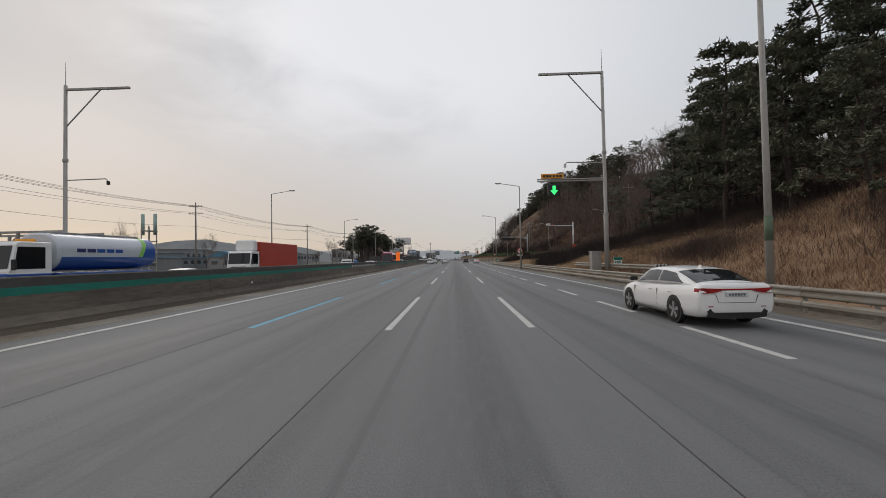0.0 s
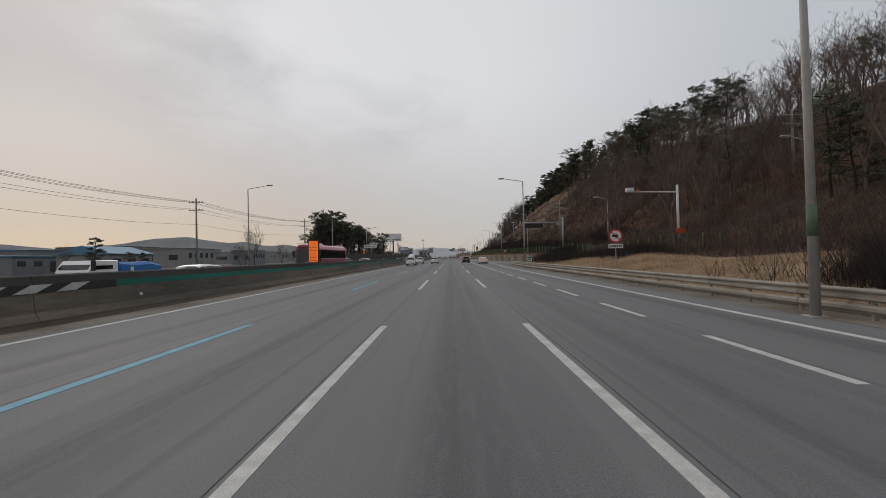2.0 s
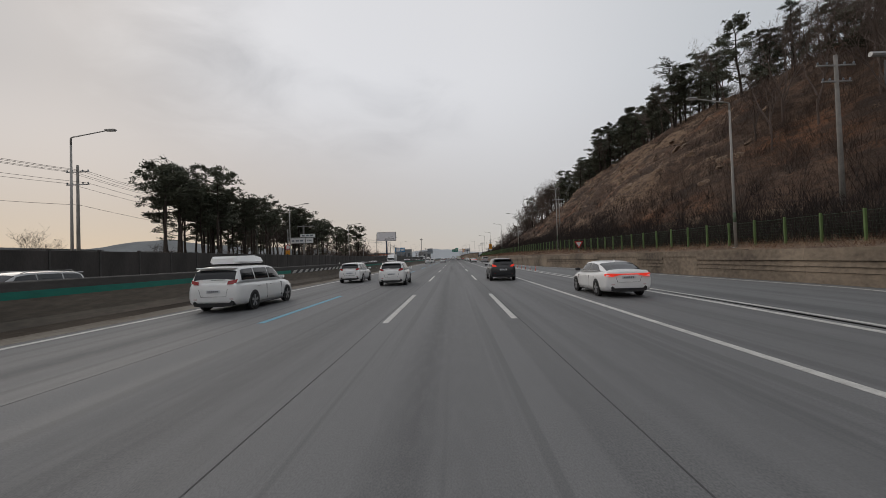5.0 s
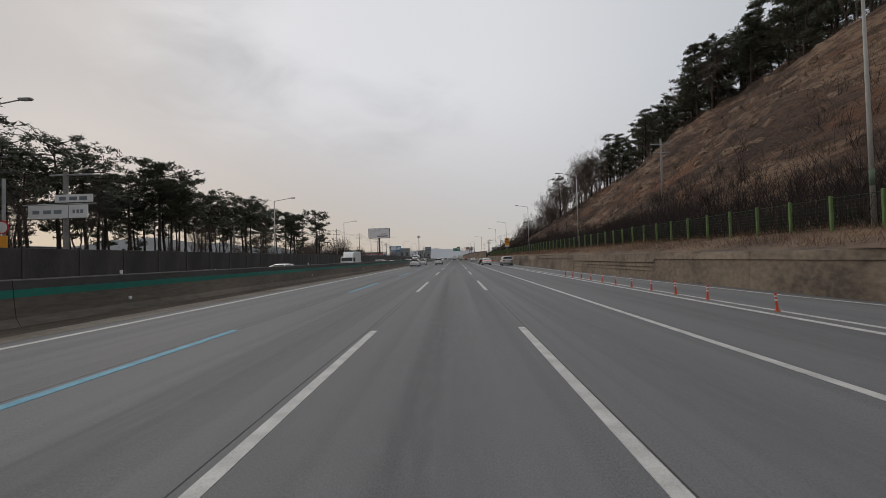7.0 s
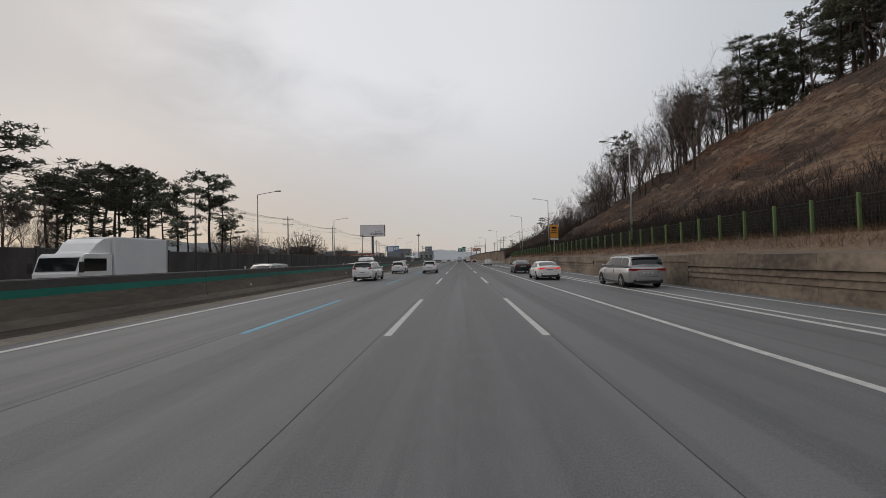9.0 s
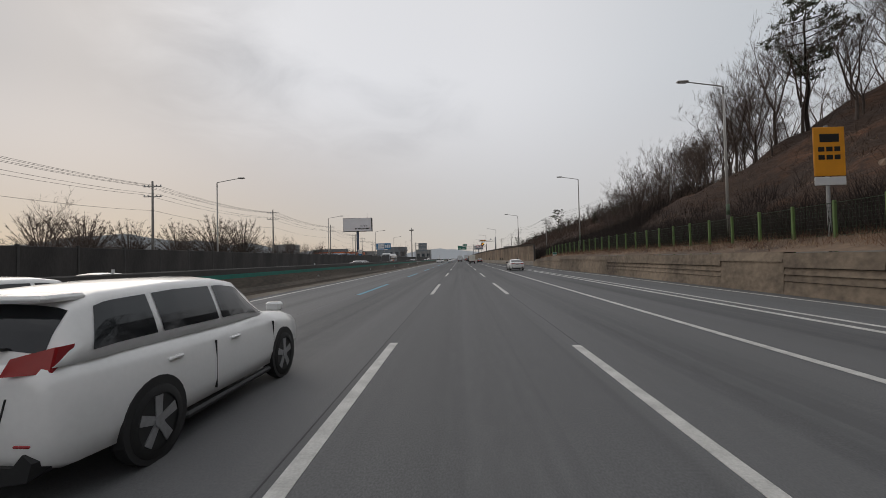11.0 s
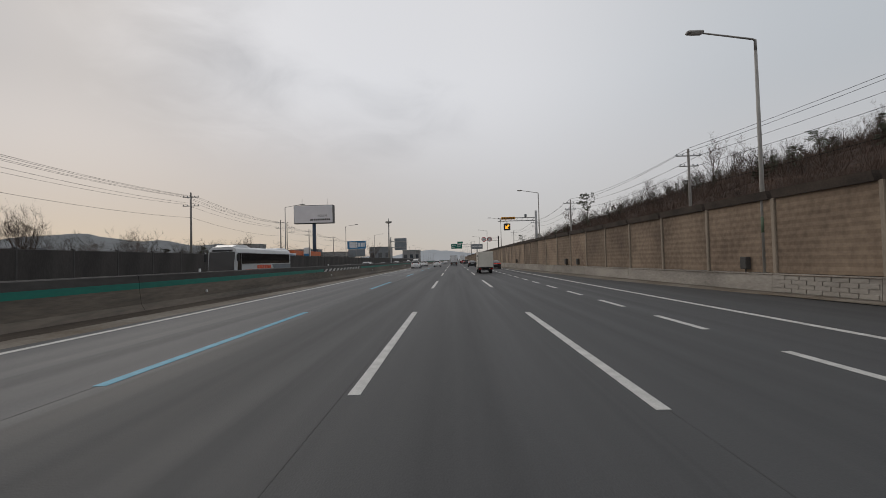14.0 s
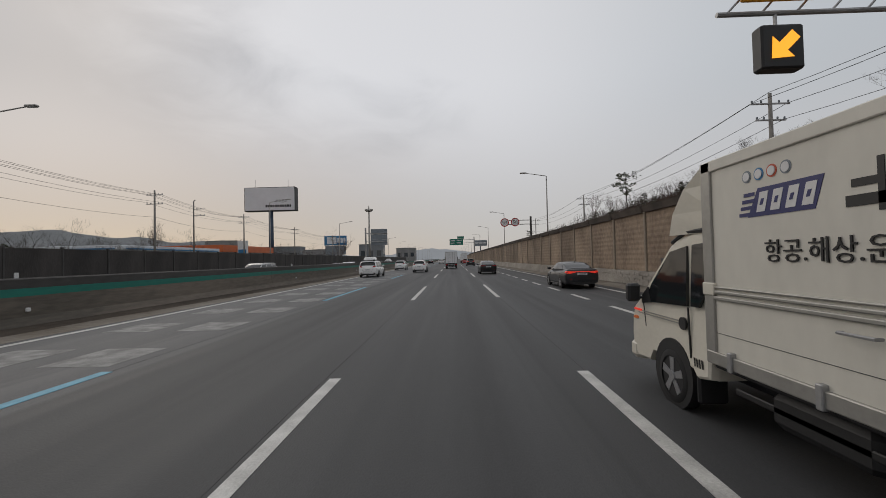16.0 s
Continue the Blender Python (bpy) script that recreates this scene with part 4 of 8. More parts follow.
def limb(s, p, d, length, r, level, rnd, spread, twigs):
    """A bending limb with smaller limbs along it."""
    pts, radii, q, dd = [Vector(p)], [r], Vector(p), Vector(d).normalized()
    n = 4 if level < 2 else 3
    for i in range(n):
        dd = (dd + Vector((rnd.uniform(-1, 1), rnd.uniform(-1, 1), rnd.uniform(-0.4, 0.7))) * 0.20).normalized()
        q = q + dd * (length / n)
        pts.append(q.copy())
        radii.append(r * (1 - 0.75 * (i + 1) / n))
    if level < 3:
        s.tube(pts, radii, 6 if level == 0 else 4 if level == 1 else 3, caps=False)
    if level >= 3:
        w = Vector((rnd.uniform(-1, 1), rnd.uniform(-1, 1), 0)).normalized() * max(0.012, r)
        s.tri(pts[0] - w, pts[0] + w, pts[-1])
        for i in range(twigs):
            f = rnd.random()
            b = pts[0].lerp(pts[-1], f)
            e = b + (dd + Vector((rnd.uniform(-1, 1), rnd.uniform(-1, 1), rnd.uniform(-0.5, 1)))).normalized() * length * rnd.uniform(0.5, 1.05)
            w = Vector((rnd.uniform(-1, 1), rnd.uniform(-1, 1), rnd.uniform(-1, 1))).normalized() * 0.014
            s.tri(b - w, b + w, e)
        return
    kids = KIDS[level]
    for i in range(kids):
        f = rnd.uniform(0.35 if level == 0 else 0.2, 1.0)
        k = min(len(pts) - 2, int(f * (len(pts) - 1)))
        base = pts[k].lerp(pts[k + 1], f * (len(pts) - 1) - k)
        side = Vector((rnd.uniform(-1, 1), rnd.uniform(-1, 1), rnd.uniform(-0.1, 0.5))).normalized()
        limb(s, base, dd * (1 - spread) + side * spread + Vector((0, 0, 0.25)), length * rnd.uniform(0.42, 0.65), r * (0.5 - 0.2 * f), level + 1, rnd, spread, twigs)


def bare_tree(seed, h, spread=0.62, bark=None, twigs=5):
    rnd = random.Random(seed)
    t = thing("bare_tree", "leafless deciduous tree with fine grey-brown branches", "tree", group="bare trees")
    trunk = Shape()
    trunk.tube([(0, 0, -0.6), (rnd.uniform(-0.1, 0.1), rnd.uniform(-0.1, 0.1), h * 0.16), (rnd.uniform(-0.2, 0.2), rnd.uniform(-0.2, 0.2), h * 0.32)], [h * 0.018, h * 0.014, h * 0.012], 7, caps=False)
    part("trunk", trunk, bark or BARK_GREY, t, smooth=True)
    s = Shape()
    for i in range(3):
        a = rnd.uniform(0, 6.28)
        limb(s, (0, 0, h * (0.22 + 0.05 * i)), (0.35 * math.cos(a), 0.35 * math.sin(a), 1.0), h * 0.62, h * 0.010, 0, rnd, spread, twigs)
    part("crown", s, TWIG, t)
    return t


def tuft(s, c, size, rnd, n):
    """A spray of pine needles."""
    for i in range(n):
        d = Vector((rnd.gauss(0, 1), rnd.gauss(0, 1), rnd.gauss(0.35, 0.6))).normalized()
        w = d.orthogonal().normalized() * size * 0.13
        o = c + Vector((rnd.gauss(0, 1), rnd.gauss(0, 1), rnd.gauss(0, 0.5))) * size * 0.35
        s.tri(o - w, o + w, o + d * size * rnd.uniform(0.4, 0.8))


def pine_tree(seed, h, bare=0.45, width=0.26, dense=1.0):
    rnd = random.Random(seed)
    t = thing("pine_tree", "tall dark green pine with a flat uneven crown", "tree", group="pine trees")
    lean = Vector((rnd.uniform(-0.06, 0.06), rnd.uniform(-0.06, 0.06), 1))
    pts = [Vector((0, 0, -0.6))]
    for i in range(1, 7):
        pts.append(Vector((lean.x * h * i / 6 + rnd.uniform(-0.15, 0.15), lean.y * h * i / 6 + rnd.uniform(-0.15, 0.15), h * 0.95 * i / 6)))
    boughs, crown = Shape(), Shape()
    boughs.tube(pts, [h * 0.016, h * 0.014, h * 0.012, h * 0.010, h * 0.008, h * 0.006, 0.02], 7, caps=False)
    n = int(20 * dense)
    for i in range(n):
        f = bare + (1 - bare) * ((i + rnd.random()) / n)
        k = min(5, int(f * 6))
        base = pts[k].lerp(pts[k + 1], f * 6 - k)
        a = rnd.uniform(0, 6.28)
        q = (f - bare) / (1 - bare)
        reach = h * width * ((1.15 - 0.75 * q) if bare < 0.3 else (0.55 + 1.5 * q * (1.25 - q))) * rnd.uniform(0.6, 1.1)
        tip = base + Vector((math.cos(a) * reach, math.sin(a) * reach, reach * rnd.uniform(0.05, 0.4)))
        mid = base.lerp(tip, 0.5) + Vector((0, 0, -0.06 * reach))
        boughs.tube([base, mid, tip], [h * 0.005, h * 0.0035, 0.01], 4, caps=False)
        for j in range(int(7 * dense)):
            c = mid.lerp(tip, rnd.uniform(0.0, 1.05)) + Vector((rnd.gauss(0, 0.16), rnd.gauss(0, 0.16), rnd.gauss(0.05, 0.05))) * reach
            tuft(crown, c, h * 0.040 * rnd.uniform(0.75, 1.35), rnd, 18)
    for j in range(8):
        tuft(crown, pts[-1] + Vector((rnd.gauss(0, 0.5), rnd.gauss(0, 0.5), rnd.uniform(-0.6, 0.2))), h * 0.045, rnd, 20)
    part("trunk", boughs, BARK, t, smooth=True)
    part("crown", crown, NEEDLE, t)
    return t


rnd = random.Random(5)
PINES = [pine_tree(11 + i, h, bare, w, d) for i, (h, bare, w, d) in enumerate(((14, 0.62, 0.22, 1.0), (12.5, 0.60, 0.25, 1.0), (15.0, 0.66, 0.20, 1.0), (11, 0.40, 0.26, 1.0)))]
FULL_PINES = [pine_tree(31 + i, h, bare, w, d) for i, (h, bare, w, d) in enumerate(((13, 0.12, 0.25, 1.45), (11.5, 0.10, 0.30, 1.45), (15, 0.15, 0.24, 1.45)))]
BARES = [bare_tree(51 + i, h, sp, None, tw) for i, (h, sp, tw) in enumerate(((9.5, 0.6, 5), (8.0, 0.68, 5), (11.0, 0.55, 5), (7.0, 0.72, 5), (10.0, 0.5, 5)))]
USED = set()


def plant(kinds, x, y, z, scale=1.0):
    m = pose(x, y, z - 0.1, 0, 0, rnd.uniform(0, 360)) @ Matrix.Scale(scale * rnd.uniform(0.85, 1.15), 4)
    ob = rnd.choice(kinds)
    if ob.name in USED:
        return copy_thing(ob, m)
    USED.add(ob.name)
    ob.matrix_basis = m
    return ob


def dome_tree(seed, h, radius):
    """A broad old tree whose bare twigs fill a dome."""
    r = random.Random(seed)
    t = thing("bare_tree", "broad leafless tree with a dense domed crown of twigs", "tree", group="bare trees")
    part("trunk", Shape().tube([(0, 0, -0.6), (0.1, 0.05, h * 0.14), (0.05, 0, h * 0.28)], [0.36, 0.28, 0.22], 8, caps=False), BARK_GREY, t, smooth=True)
    s = Shape()

    def twig(p, d, length, half):
        w = Vector((r.uniform(-1, 1), r.uniform(-1, 1), r.uniform(-1, 1))).cross(d).normalized() * half
        s.tri(p - w, p + w, p + d * length)

    for i in range(80):
        a, e = 2.4 * i, math.asin(0.02 + 0.97 * (i + 0.5) / 80)
        out = Vector((math.cos(a) * math.cos(e), math.sin(a) * math.cos(e), math.sin(e)))
        tip = Vector((out.x * radius, out.y * radius, h * 0.24 + out.z * h * 0.76)) * r.uniform(0.90, 1.03)
        base = Vector((0, 0, h * r.uniform(0.10, 0.26)))
        bend = base.lerp(tip, 0.5) + Vector((-out.x, -out.y, 1.2)) * r.uniform(0.1, 0.7)
        pts = [base, base.lerp(bend, 0.55) + Vector((0, 0, 0.12)), bend, bend.lerp(tip, 0.55) + Vector((0, 0, 0.18)), tip]
        s.tube(pts, [0.10, 0.075, 0.05, 0.03, 0.01], 4, caps=False)
        for j in range(15):
            f = r.uniform(1.3, 4.0)
            k = min(3, int(f))
            p = pts[k].lerp(pts[k + 1], f - k)
            d = ((tip - base).normalized() + Vector((r.gauss(0, 0.6), r.gauss(0, 0.6), r.gauss(0.1, 0.45)))).normalized()
            n = r.uniform(0.9, 1.7) * (1.15 - f / 5)
            twig(p, d, n, 0.034)
            for q in range(6):
                g = p + d * n * r.uniform(0.2, 0.95)
                twig(g, (d + Vector((r.gauss(0, 0.6), r.gauss(0, 0.6), r.gauss(0.1, 0.5)))).normalized(), r.uniform(0.35, 0.8), 0.021)
    part("crown", s, TWIG, t)
    return t


# dense pines over the start of the bank
for x, y in ((19, 29), (20, 34), (21, 39), (19.5, 24), (22, 20), (23, 27), (24, 32), (24.5, 37), (24, 44), (27, 22), (28, 30), (28.5, 38), (27.5, 47), (31, 52), (33, 27), (34, 36), (36, 44), (28, 56), (38, 30), (40, 40), (30, 16), (18, 18), (44, 52), (35, 60), (38, 66), (42, 60), (21, 31), (25.5, 25), (26, 41), (31, 34), (22, 46), (30, 44)):
    reach = lerp([(0.40, 0.22), (0.45, 0.27), (0.56, 0.38), (0.70, 0.60), (0.85, 0.72), (1.2, 0.85)], (x - 1.5) / y)
    z = hill_z(x, y)
    plant(FULL_PINES, x, y, z, min(1.25 if y < 46 else 0.62, max(0.45, (1.8 + y * reach - z) / 13.5)))
# pine wood on the far side of the motorway
for k in range(74):
    y = 172 + 122 * ((k * 0.618) % 1.0)
    deep = min(26.0, max(1.5, 0.44 * (y - 83) - 38))
    x = -38.5 - deep * ((k * 0.37) % 1.0) + rnd.uniform(-1, 1)
    plant(PINES, x, y + rnd.uniform(-2, 2), -0.3, 1.02 if y < 235 else 1.0)
for x, y, sc in ((-41, 213, 1.1), (-44, 218, 1.08), (-39.5, 222, 1.0), (-47, 209, 1.12), (-43, 228, 1.0), (-38, 184, 1.12), (-42, 189, 1.15), (-39, 286, 0.9), (-40, 290, 0.85), (-38.5, 282, 1.0)):
    plant(PINES[:3], x, y, -0.3, sc)
for k in range(24):
    y = rnd.uniform(185, 296)
    plant(BARES, -38 - min(20, 0.4 * (y - 150)) * rnd.random(), y, -0.3, 0.8)
# woods on the slope before the cutting
for k in range(95):
    y = rnd.uniform(60, 172)
    x = edge_x(y) + rnd.uniform(17 if y > 125 else 24, 56)
    plant(BARES if rnd.random() < 0.8 else PINES[3:] + FULL_PINES[1:2], x, y, hill_z(x, y), rnd.uniform(0.75, 1.0) * lerp([(60, 0.66), (95, 1.0)], y))
# dark pines along the rim of the cutting, bare trees where it runs out
for k in range(125):
    y = rnd.uniform(150, 296)
    x = edge_x(y) + rnd.uniform(34, 48) - (3 if y > 270 else 0)
    if rnd.random() < 0.72:
        plant(PINES[3:] + FULL_PINES, x, y, hill_z(x, y), rnd.uniform(1.0, 1.25) if y > 240 else rnd.uniform(0.8, 1.1) if y > 185 else rnd.uniform(0.7, 0.95))
    else:
        plant(BARES, x, y, hill_z(x, y), rnd.uniform(0.85, 1.08))
for k in range(62):
    y = rnd.uniform(284, 351)
    x = edge_x(y) + rnd.uniform(19, 34)
    plant(BARES if rnd.random() < 0.93 else PINES[3:], x, y, hill_z(x, y), rnd.uniform(1.0, 1.25))
for k in range(34):
    y = rnd.uniform(334, 353)
    x = edge_x(y) + rnd.uniform(13, 34)
    plant(BARES, x, y, hill_z(x, y), rnd.uniform(0.6, 0.82))
for k in range(18):
    y = rnd.uniform(375, 470)
    x = edge_x(y) + rnd.uniform(38, 80)
    plant(BARES if rnd.random() < 0.7 else PINES[3:] + FULL_PINES, x, y, hill_z(x, y), rnd.uniform(0.32, 0.46))
for k in range(26):
    y = rnd.uniform(450, 800)
    x = rnd.uniform(60, 150)
    plant(BARES + PINES[3:], x, y, hill_z(x, y), rnd.uniform(0.9, 1.3))

for k in range(64):
    y = rnd.uniform(388, 560)
    x = edge_x(y) + rnd.uniform(33, 66)
    plant(FULL_PINES, x, y, hill_z(x, y) - 0.5, rnd.uniform(0.24, 0.36))
for x, y, sc in ((27.0, 347, 0.62), (30.5, 350, 0.78), (34.0, 353, 0.8), (31.0, 356, 0.66)):
    plant(BARES[:3], x, y, hill_z(x, y), sc)


def far_wood(name, label, places, mat, kids, twigs):
    """The uncounted trees between the nearer ones, joined."""
    KIDS[:] = kids
    kinds = []
    for i in range(3):
        r, s = random.Random(90 + i), Shape()
        s.tube([(0, 0, -0.6), (0.1, 0, 2.6)], [0.13, 0.09], 5, caps=False)
        for j in range(3):
            a = r.uniform(0, 6.28)
            limb(s, (0, 0, 2.0 + 0.5 * j), (0.35 * math.cos(a), 0.35 * math.sin(a), 1.0), 5.4, 0.09, 0, r, 0.6, twigs)
        kinds.append((np.array(s.v), s.f))
    allv, allf, n = [], [], 0
    for x, y, z, sc in places:
        v, f = rnd.choice(kinds)
        a = rnd.uniform(0, 6.28)
        c, q = math.cos(a) * sc, math.sin(a) * sc
        allv.append(np.stack([v[:, 0] * c - v[:, 1] * q + x, v[:, 0] * q + v[:, 1] * c + y, v[:, 2] * sc + z], 1))
        allf += [tuple(i + n for i in face) for face in f]
        n += len(v)
    me = bpy.data.meshes.new(name)
    me.from_pydata(np.concatenate(allv).tolist(), [], allf)
    me.materials.append(mat)
    return tagged(part(name, me, mat), label, "woodland", kind="stuff")


spots = []
for k in range(130):
    y = rnd.uniform(62, 165)
    x = edge_x(y) + rnd.uniform(17 if y > 120 else 22, 52)
    spots.append((x, y, hill_z(x, y), rnd.uniform(0.6, 1.1) * lerp([(60, 0.7), (95, 1.0)], y)))
for k in range(215):
    y = rnd.uniform(58, 350)
    x = edge_x(y) + (rnd.uniform(15, 60) if y < 165 else rnd.uniform(35, 60) if y < 285 else rnd.uniform(22, 50))
    spots.append((x, y, hill_z(x, y), rnd.uniform(0.85, 1.2) * lerp([(60, 0.66), (95, 1.0)], y) if y < 165 else rnd.uniform(0.8, 1.1)))
far_wood("woodland", "leafless brown woodland covering the hill", spots, TWIG, [4, 3, 3], 5)
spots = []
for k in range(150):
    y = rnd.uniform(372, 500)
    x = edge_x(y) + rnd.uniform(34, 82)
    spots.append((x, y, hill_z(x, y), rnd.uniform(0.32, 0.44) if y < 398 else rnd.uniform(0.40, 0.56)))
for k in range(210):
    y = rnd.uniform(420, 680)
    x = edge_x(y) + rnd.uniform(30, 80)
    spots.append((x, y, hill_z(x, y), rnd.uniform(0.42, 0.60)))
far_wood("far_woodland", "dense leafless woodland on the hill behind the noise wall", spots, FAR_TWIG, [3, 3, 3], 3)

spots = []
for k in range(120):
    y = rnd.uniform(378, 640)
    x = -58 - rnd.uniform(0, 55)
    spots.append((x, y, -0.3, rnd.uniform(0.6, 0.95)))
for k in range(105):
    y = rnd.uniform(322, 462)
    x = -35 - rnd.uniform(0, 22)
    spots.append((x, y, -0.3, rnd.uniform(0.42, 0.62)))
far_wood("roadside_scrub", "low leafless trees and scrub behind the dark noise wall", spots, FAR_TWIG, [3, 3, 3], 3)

# bare trees and thickets behind the far noise wall
for x, y, sc in ((-66, 352, 1.0), (-68, 384, 1.1), (-50, 385, 0.7), (-52, 392, 0.75), (-55, 412, 0.8), (-50, 425, 0.7), (-58, 430, 0.8), (-48, 300, 0.9), (-55, 306, 1.0), (-62, 312, 1.1), (-50, 318, 0.9),
                 (-47, 436, 0.55), (-45, 428, 0.5), (-62, 402, 0.8), (-40, 130, 0.7), (-46, 136, 0.8), (-60, 96, 0.9), (-52, 150, 0.9), (-49, 165, 1.0), (-70, 120, 1.0), (-36, 520, 0.9), (-38, 528, 1.0), (-80, 500, 1.2), (-66, 62, 0.7), (-64, 77, 0.75), (-95, 450, 1.4), (-110, 430, 1.4)):
    plant(BARES, x, y, -0.3, sc)
for x, y, sc in ((-64, 446, 0.55), (-69, 453, 0.62), (-74, 449, 0.55), (-80, 455, 0.6), (-88, 452, 0.55), (-57, 112, 0.5), (-61, 116, 0.4), (-53, 114, 0.36), (-49, 112, 0.3), (-75, 20, 0.6), (-80, 24, 0.55), (-84, 28, 0.6), (-90, 50, 0.6)):
    plant(FULL_PINES, x, y, -0.3, sc)


dome_tree(71, 13.6, 6.6).matrix_basis = pose(-57, 362.5, -0.3)
dome = dome_tree(72, 14.4, 6.8)
dome.matrix_basis = pose(-57, 374, -0.3)
for x, y, sc in ((-58, 351, 0.8), (-60, 341, 0.75), (-58, 331, 0.72), (-55, 321, 0.66), (-64, 336, 0.8), (-54, 311, 0.6)):
    copy_thing(dome, pose(x, y, -0.3, 0, 0, y * 7) @ Matrix.Scale(sc, 4))

# ---------------------------------------------------------------- brush, grass and hedges
def scatter(name, label, category, mat, count, where, h, width, blades, seed, lean=0.5):
    r = random.Random(seed)
    s = Shape()
    for i in range(count):
        x, y, z = where(r)
        if x is None:
            continue
        for j in range(blades):
            a = r.uniform(0, 6.28)
            hh = h * r.uniform(0.5, 1.2)
            ox, oy = x + r.gauss(0, 0.25), y + r.gauss(0, 0.25)
            dx, dy = math.cos(a) * width, math.sin(a) * width
            lx, ly = r.gauss(0, lean) * hh, r.gauss(0, lean) * hh
            s.tri((ox - dx, oy - dy, z - 0.1), (ox + dx, oy + dy, z - 0.1), (ox + lx, oy + ly, z + hh))
    return tagged(part(name, s, mat), label, category, kind="stuff")


def slope(r):
    y = r.uniform(55, 420)
    x = edge_x(y) + r.uniform(9, 58)
    return x, y, hill_z(x, y)


def patchy_slope(r):
    y = r.uniform(55, 345)
    x = edge_x(y) + r.uniform(8, 50)
    if noise.noise((x * 0.12, y * 0.12, 0.0)) < 0.0:
        return None, None, None
    return x, y, hill_z(x, y)


def verge(r):
    y = r.uniform(32, 128)
    u = r.uniform(0.3, 9.5 if y > 58 else 6.5)
    x = edge_x(y) + u
    return x, y, hill_z(x, y)


def wall_top(r):
    y = r.uniform(128, 345)
    x = edge_x(y) + r.uniform(0.6, 5.0)
    return x, y, hill_z(x, y)


def start_bank(r):
    y = r.uniform(-5, 40)
    x = edge_x(y) + r.uniform(0.5, 14)
    return x, y, hill_z(x, y)


def bank_patches(r):
    a, d = r.uniform(0, 6.28), abs(r.gauss(0, 0.6))
    cx, cy, rx, ry = r.choice(((16.5, 13.0, 2.4, 3.0), (19.0, 16.0, 2.6, 3.0), (17.5, 9.5, 2.5, 3.0), (14.5, 24.5, 1.3, 3.2), (19.5, 27.0, 2.0, 5.0), (17.0, 36.0, 1.6, 5.0)))
    x, y = cx + rx * d * math.cos(a), cy + ry * d * math.sin(a)
    return x, y, hill_z(x, y)


def hedge(r):
    y = r.uniform(128, 372)
    x = lerp(FX, y) + r.uniform(0.5, 4.5)
    return x, y, hill_z(x, y)


def thicket(r):
    """A hedge that climbs along the back of the grassy bank and ends in a rounded clump."""
    if r.random() < 0.3:
        a, d = r.uniform(0, 6.28), abs(r.gauss(0, 0.5))
        x, y = 13.4 + 1.9 * d * math.cos(a), 56 + 7 * d * math.sin(a)
    else:
        y = r.uniform(24, 62)
        x = lerp([(24, 21.5), (44, 19.9), (54, 17.0), (62, 14.2)], y) + r.gauss(0, 0.9)
    return x, y, hill_z(x, y)


def verge_clump(r):
    a, d = r.uniform(0, 6.28), abs(r.gauss(0, 0.5))
    cx, cy, rx, ry = r.choice(((15.2, 108.5, 1.6, 3.0), (15.6, 113.0, 1.6, 2.8), (15.3, 104.0, 1.4, 2.6), (18.5, 120.5, 1.6, 2.2), (20.8, 119.0, 1.6, 2.0)))
    x, y = cx + rx * 1.6 * d * math.cos(a), cy + ry * 1.6 * d * math.sin(a)
    return x, y, hill_z(x, y)


def foot_shrubs(r):
    y = r.uniform(118, 400)
    x = lerp(FX, y) + 3.5 + abs(r.gauss(0, 3.2))
    return x, y, hill_z(x, y)


def under_wood(r):
    y = r.uniform(60, 180)
    x = edge_x(y) + r.uniform(11, 50)
    return x, y, hill_z(x, y)


def verge_thicket(r):
    y = 88 + abs(r.gauss(0, 12))
    x = edge_x(y) + 9.5 + r.gauss(0, 1.4)
    return x, y, hill_z(x, y)


def left_scrub(r):
    y = r.uniform(165, 460)
    x = r.uniform(-46, -33)
    return x, y, -0.35


scatter("brush", "tangled brown dead undergrowth on the hillside", "undergrowth", BRUSH, 15000, slope, 0.8, 0.016, 8, 1, 0.9)
scatter("shrubs", "dark brown leafless shrubs at the foot of the slope", "shrub", HEDGE, 5200, foot_shrubs, 1.9, 0.018, 12, 21, 0.4)
scatter("wood_shrubs", "brown leafless saplings and shrubs under the trees", "shrub", BRUSH, 5500, under_wood, 1.9, 0.017, 11, 22, 0.45)
scatter("verge_thicket", "dense dark brown shrubs above the dry verge", "shrub", HEDGE, 700, verge_thicket, 1.2, 0.016, 14, 23, 0.4)
scatter("leaf_litter", "reddish dead bracken and leaves on the slope", "undergrowth", ROCK, 5200, patchy_slope, 0.35, 0.035, 7, 2, 1.2)
scatter("dry_grass", "dry straw-coloured grass on the verge", "grass", STRAW, 9000, verge, 0.22, 0.014, 8, 3, 1.3)
scatter("bank_scrub", "brown dead grass and brambles under the pines", "undergrowth", BRAMBLE, 7500, start_bank, 0.26, 0.012, 10, 4, 0.6)
scatter("bank_grass", "yellowish dead grass tufts under the pines", "grass", STRAW, 7500, start_bank, 0.24, 0.013, 9, 14, 0.8)
scatter("bank_shrubs", "dark brown brambles and low shrubs on the bank", "shrub", BRUSH, 2600, bank_patches, 0.75, 0.013, 13, 27, 0.5)
scatter("wall_top_weeds", "sparse brown weeds along the top of the retaining wall", "undergrowth", BRAMBLE, 6500, wall_top, 0.4, 0.009, 7, 15, 0.9)
scatter("wall_top_grass", "dry yellow grass along the top of the retaining wall", "grass", STRAW, 2600, wall_top, 0.2, 0.009, 7, 16, 1.3)
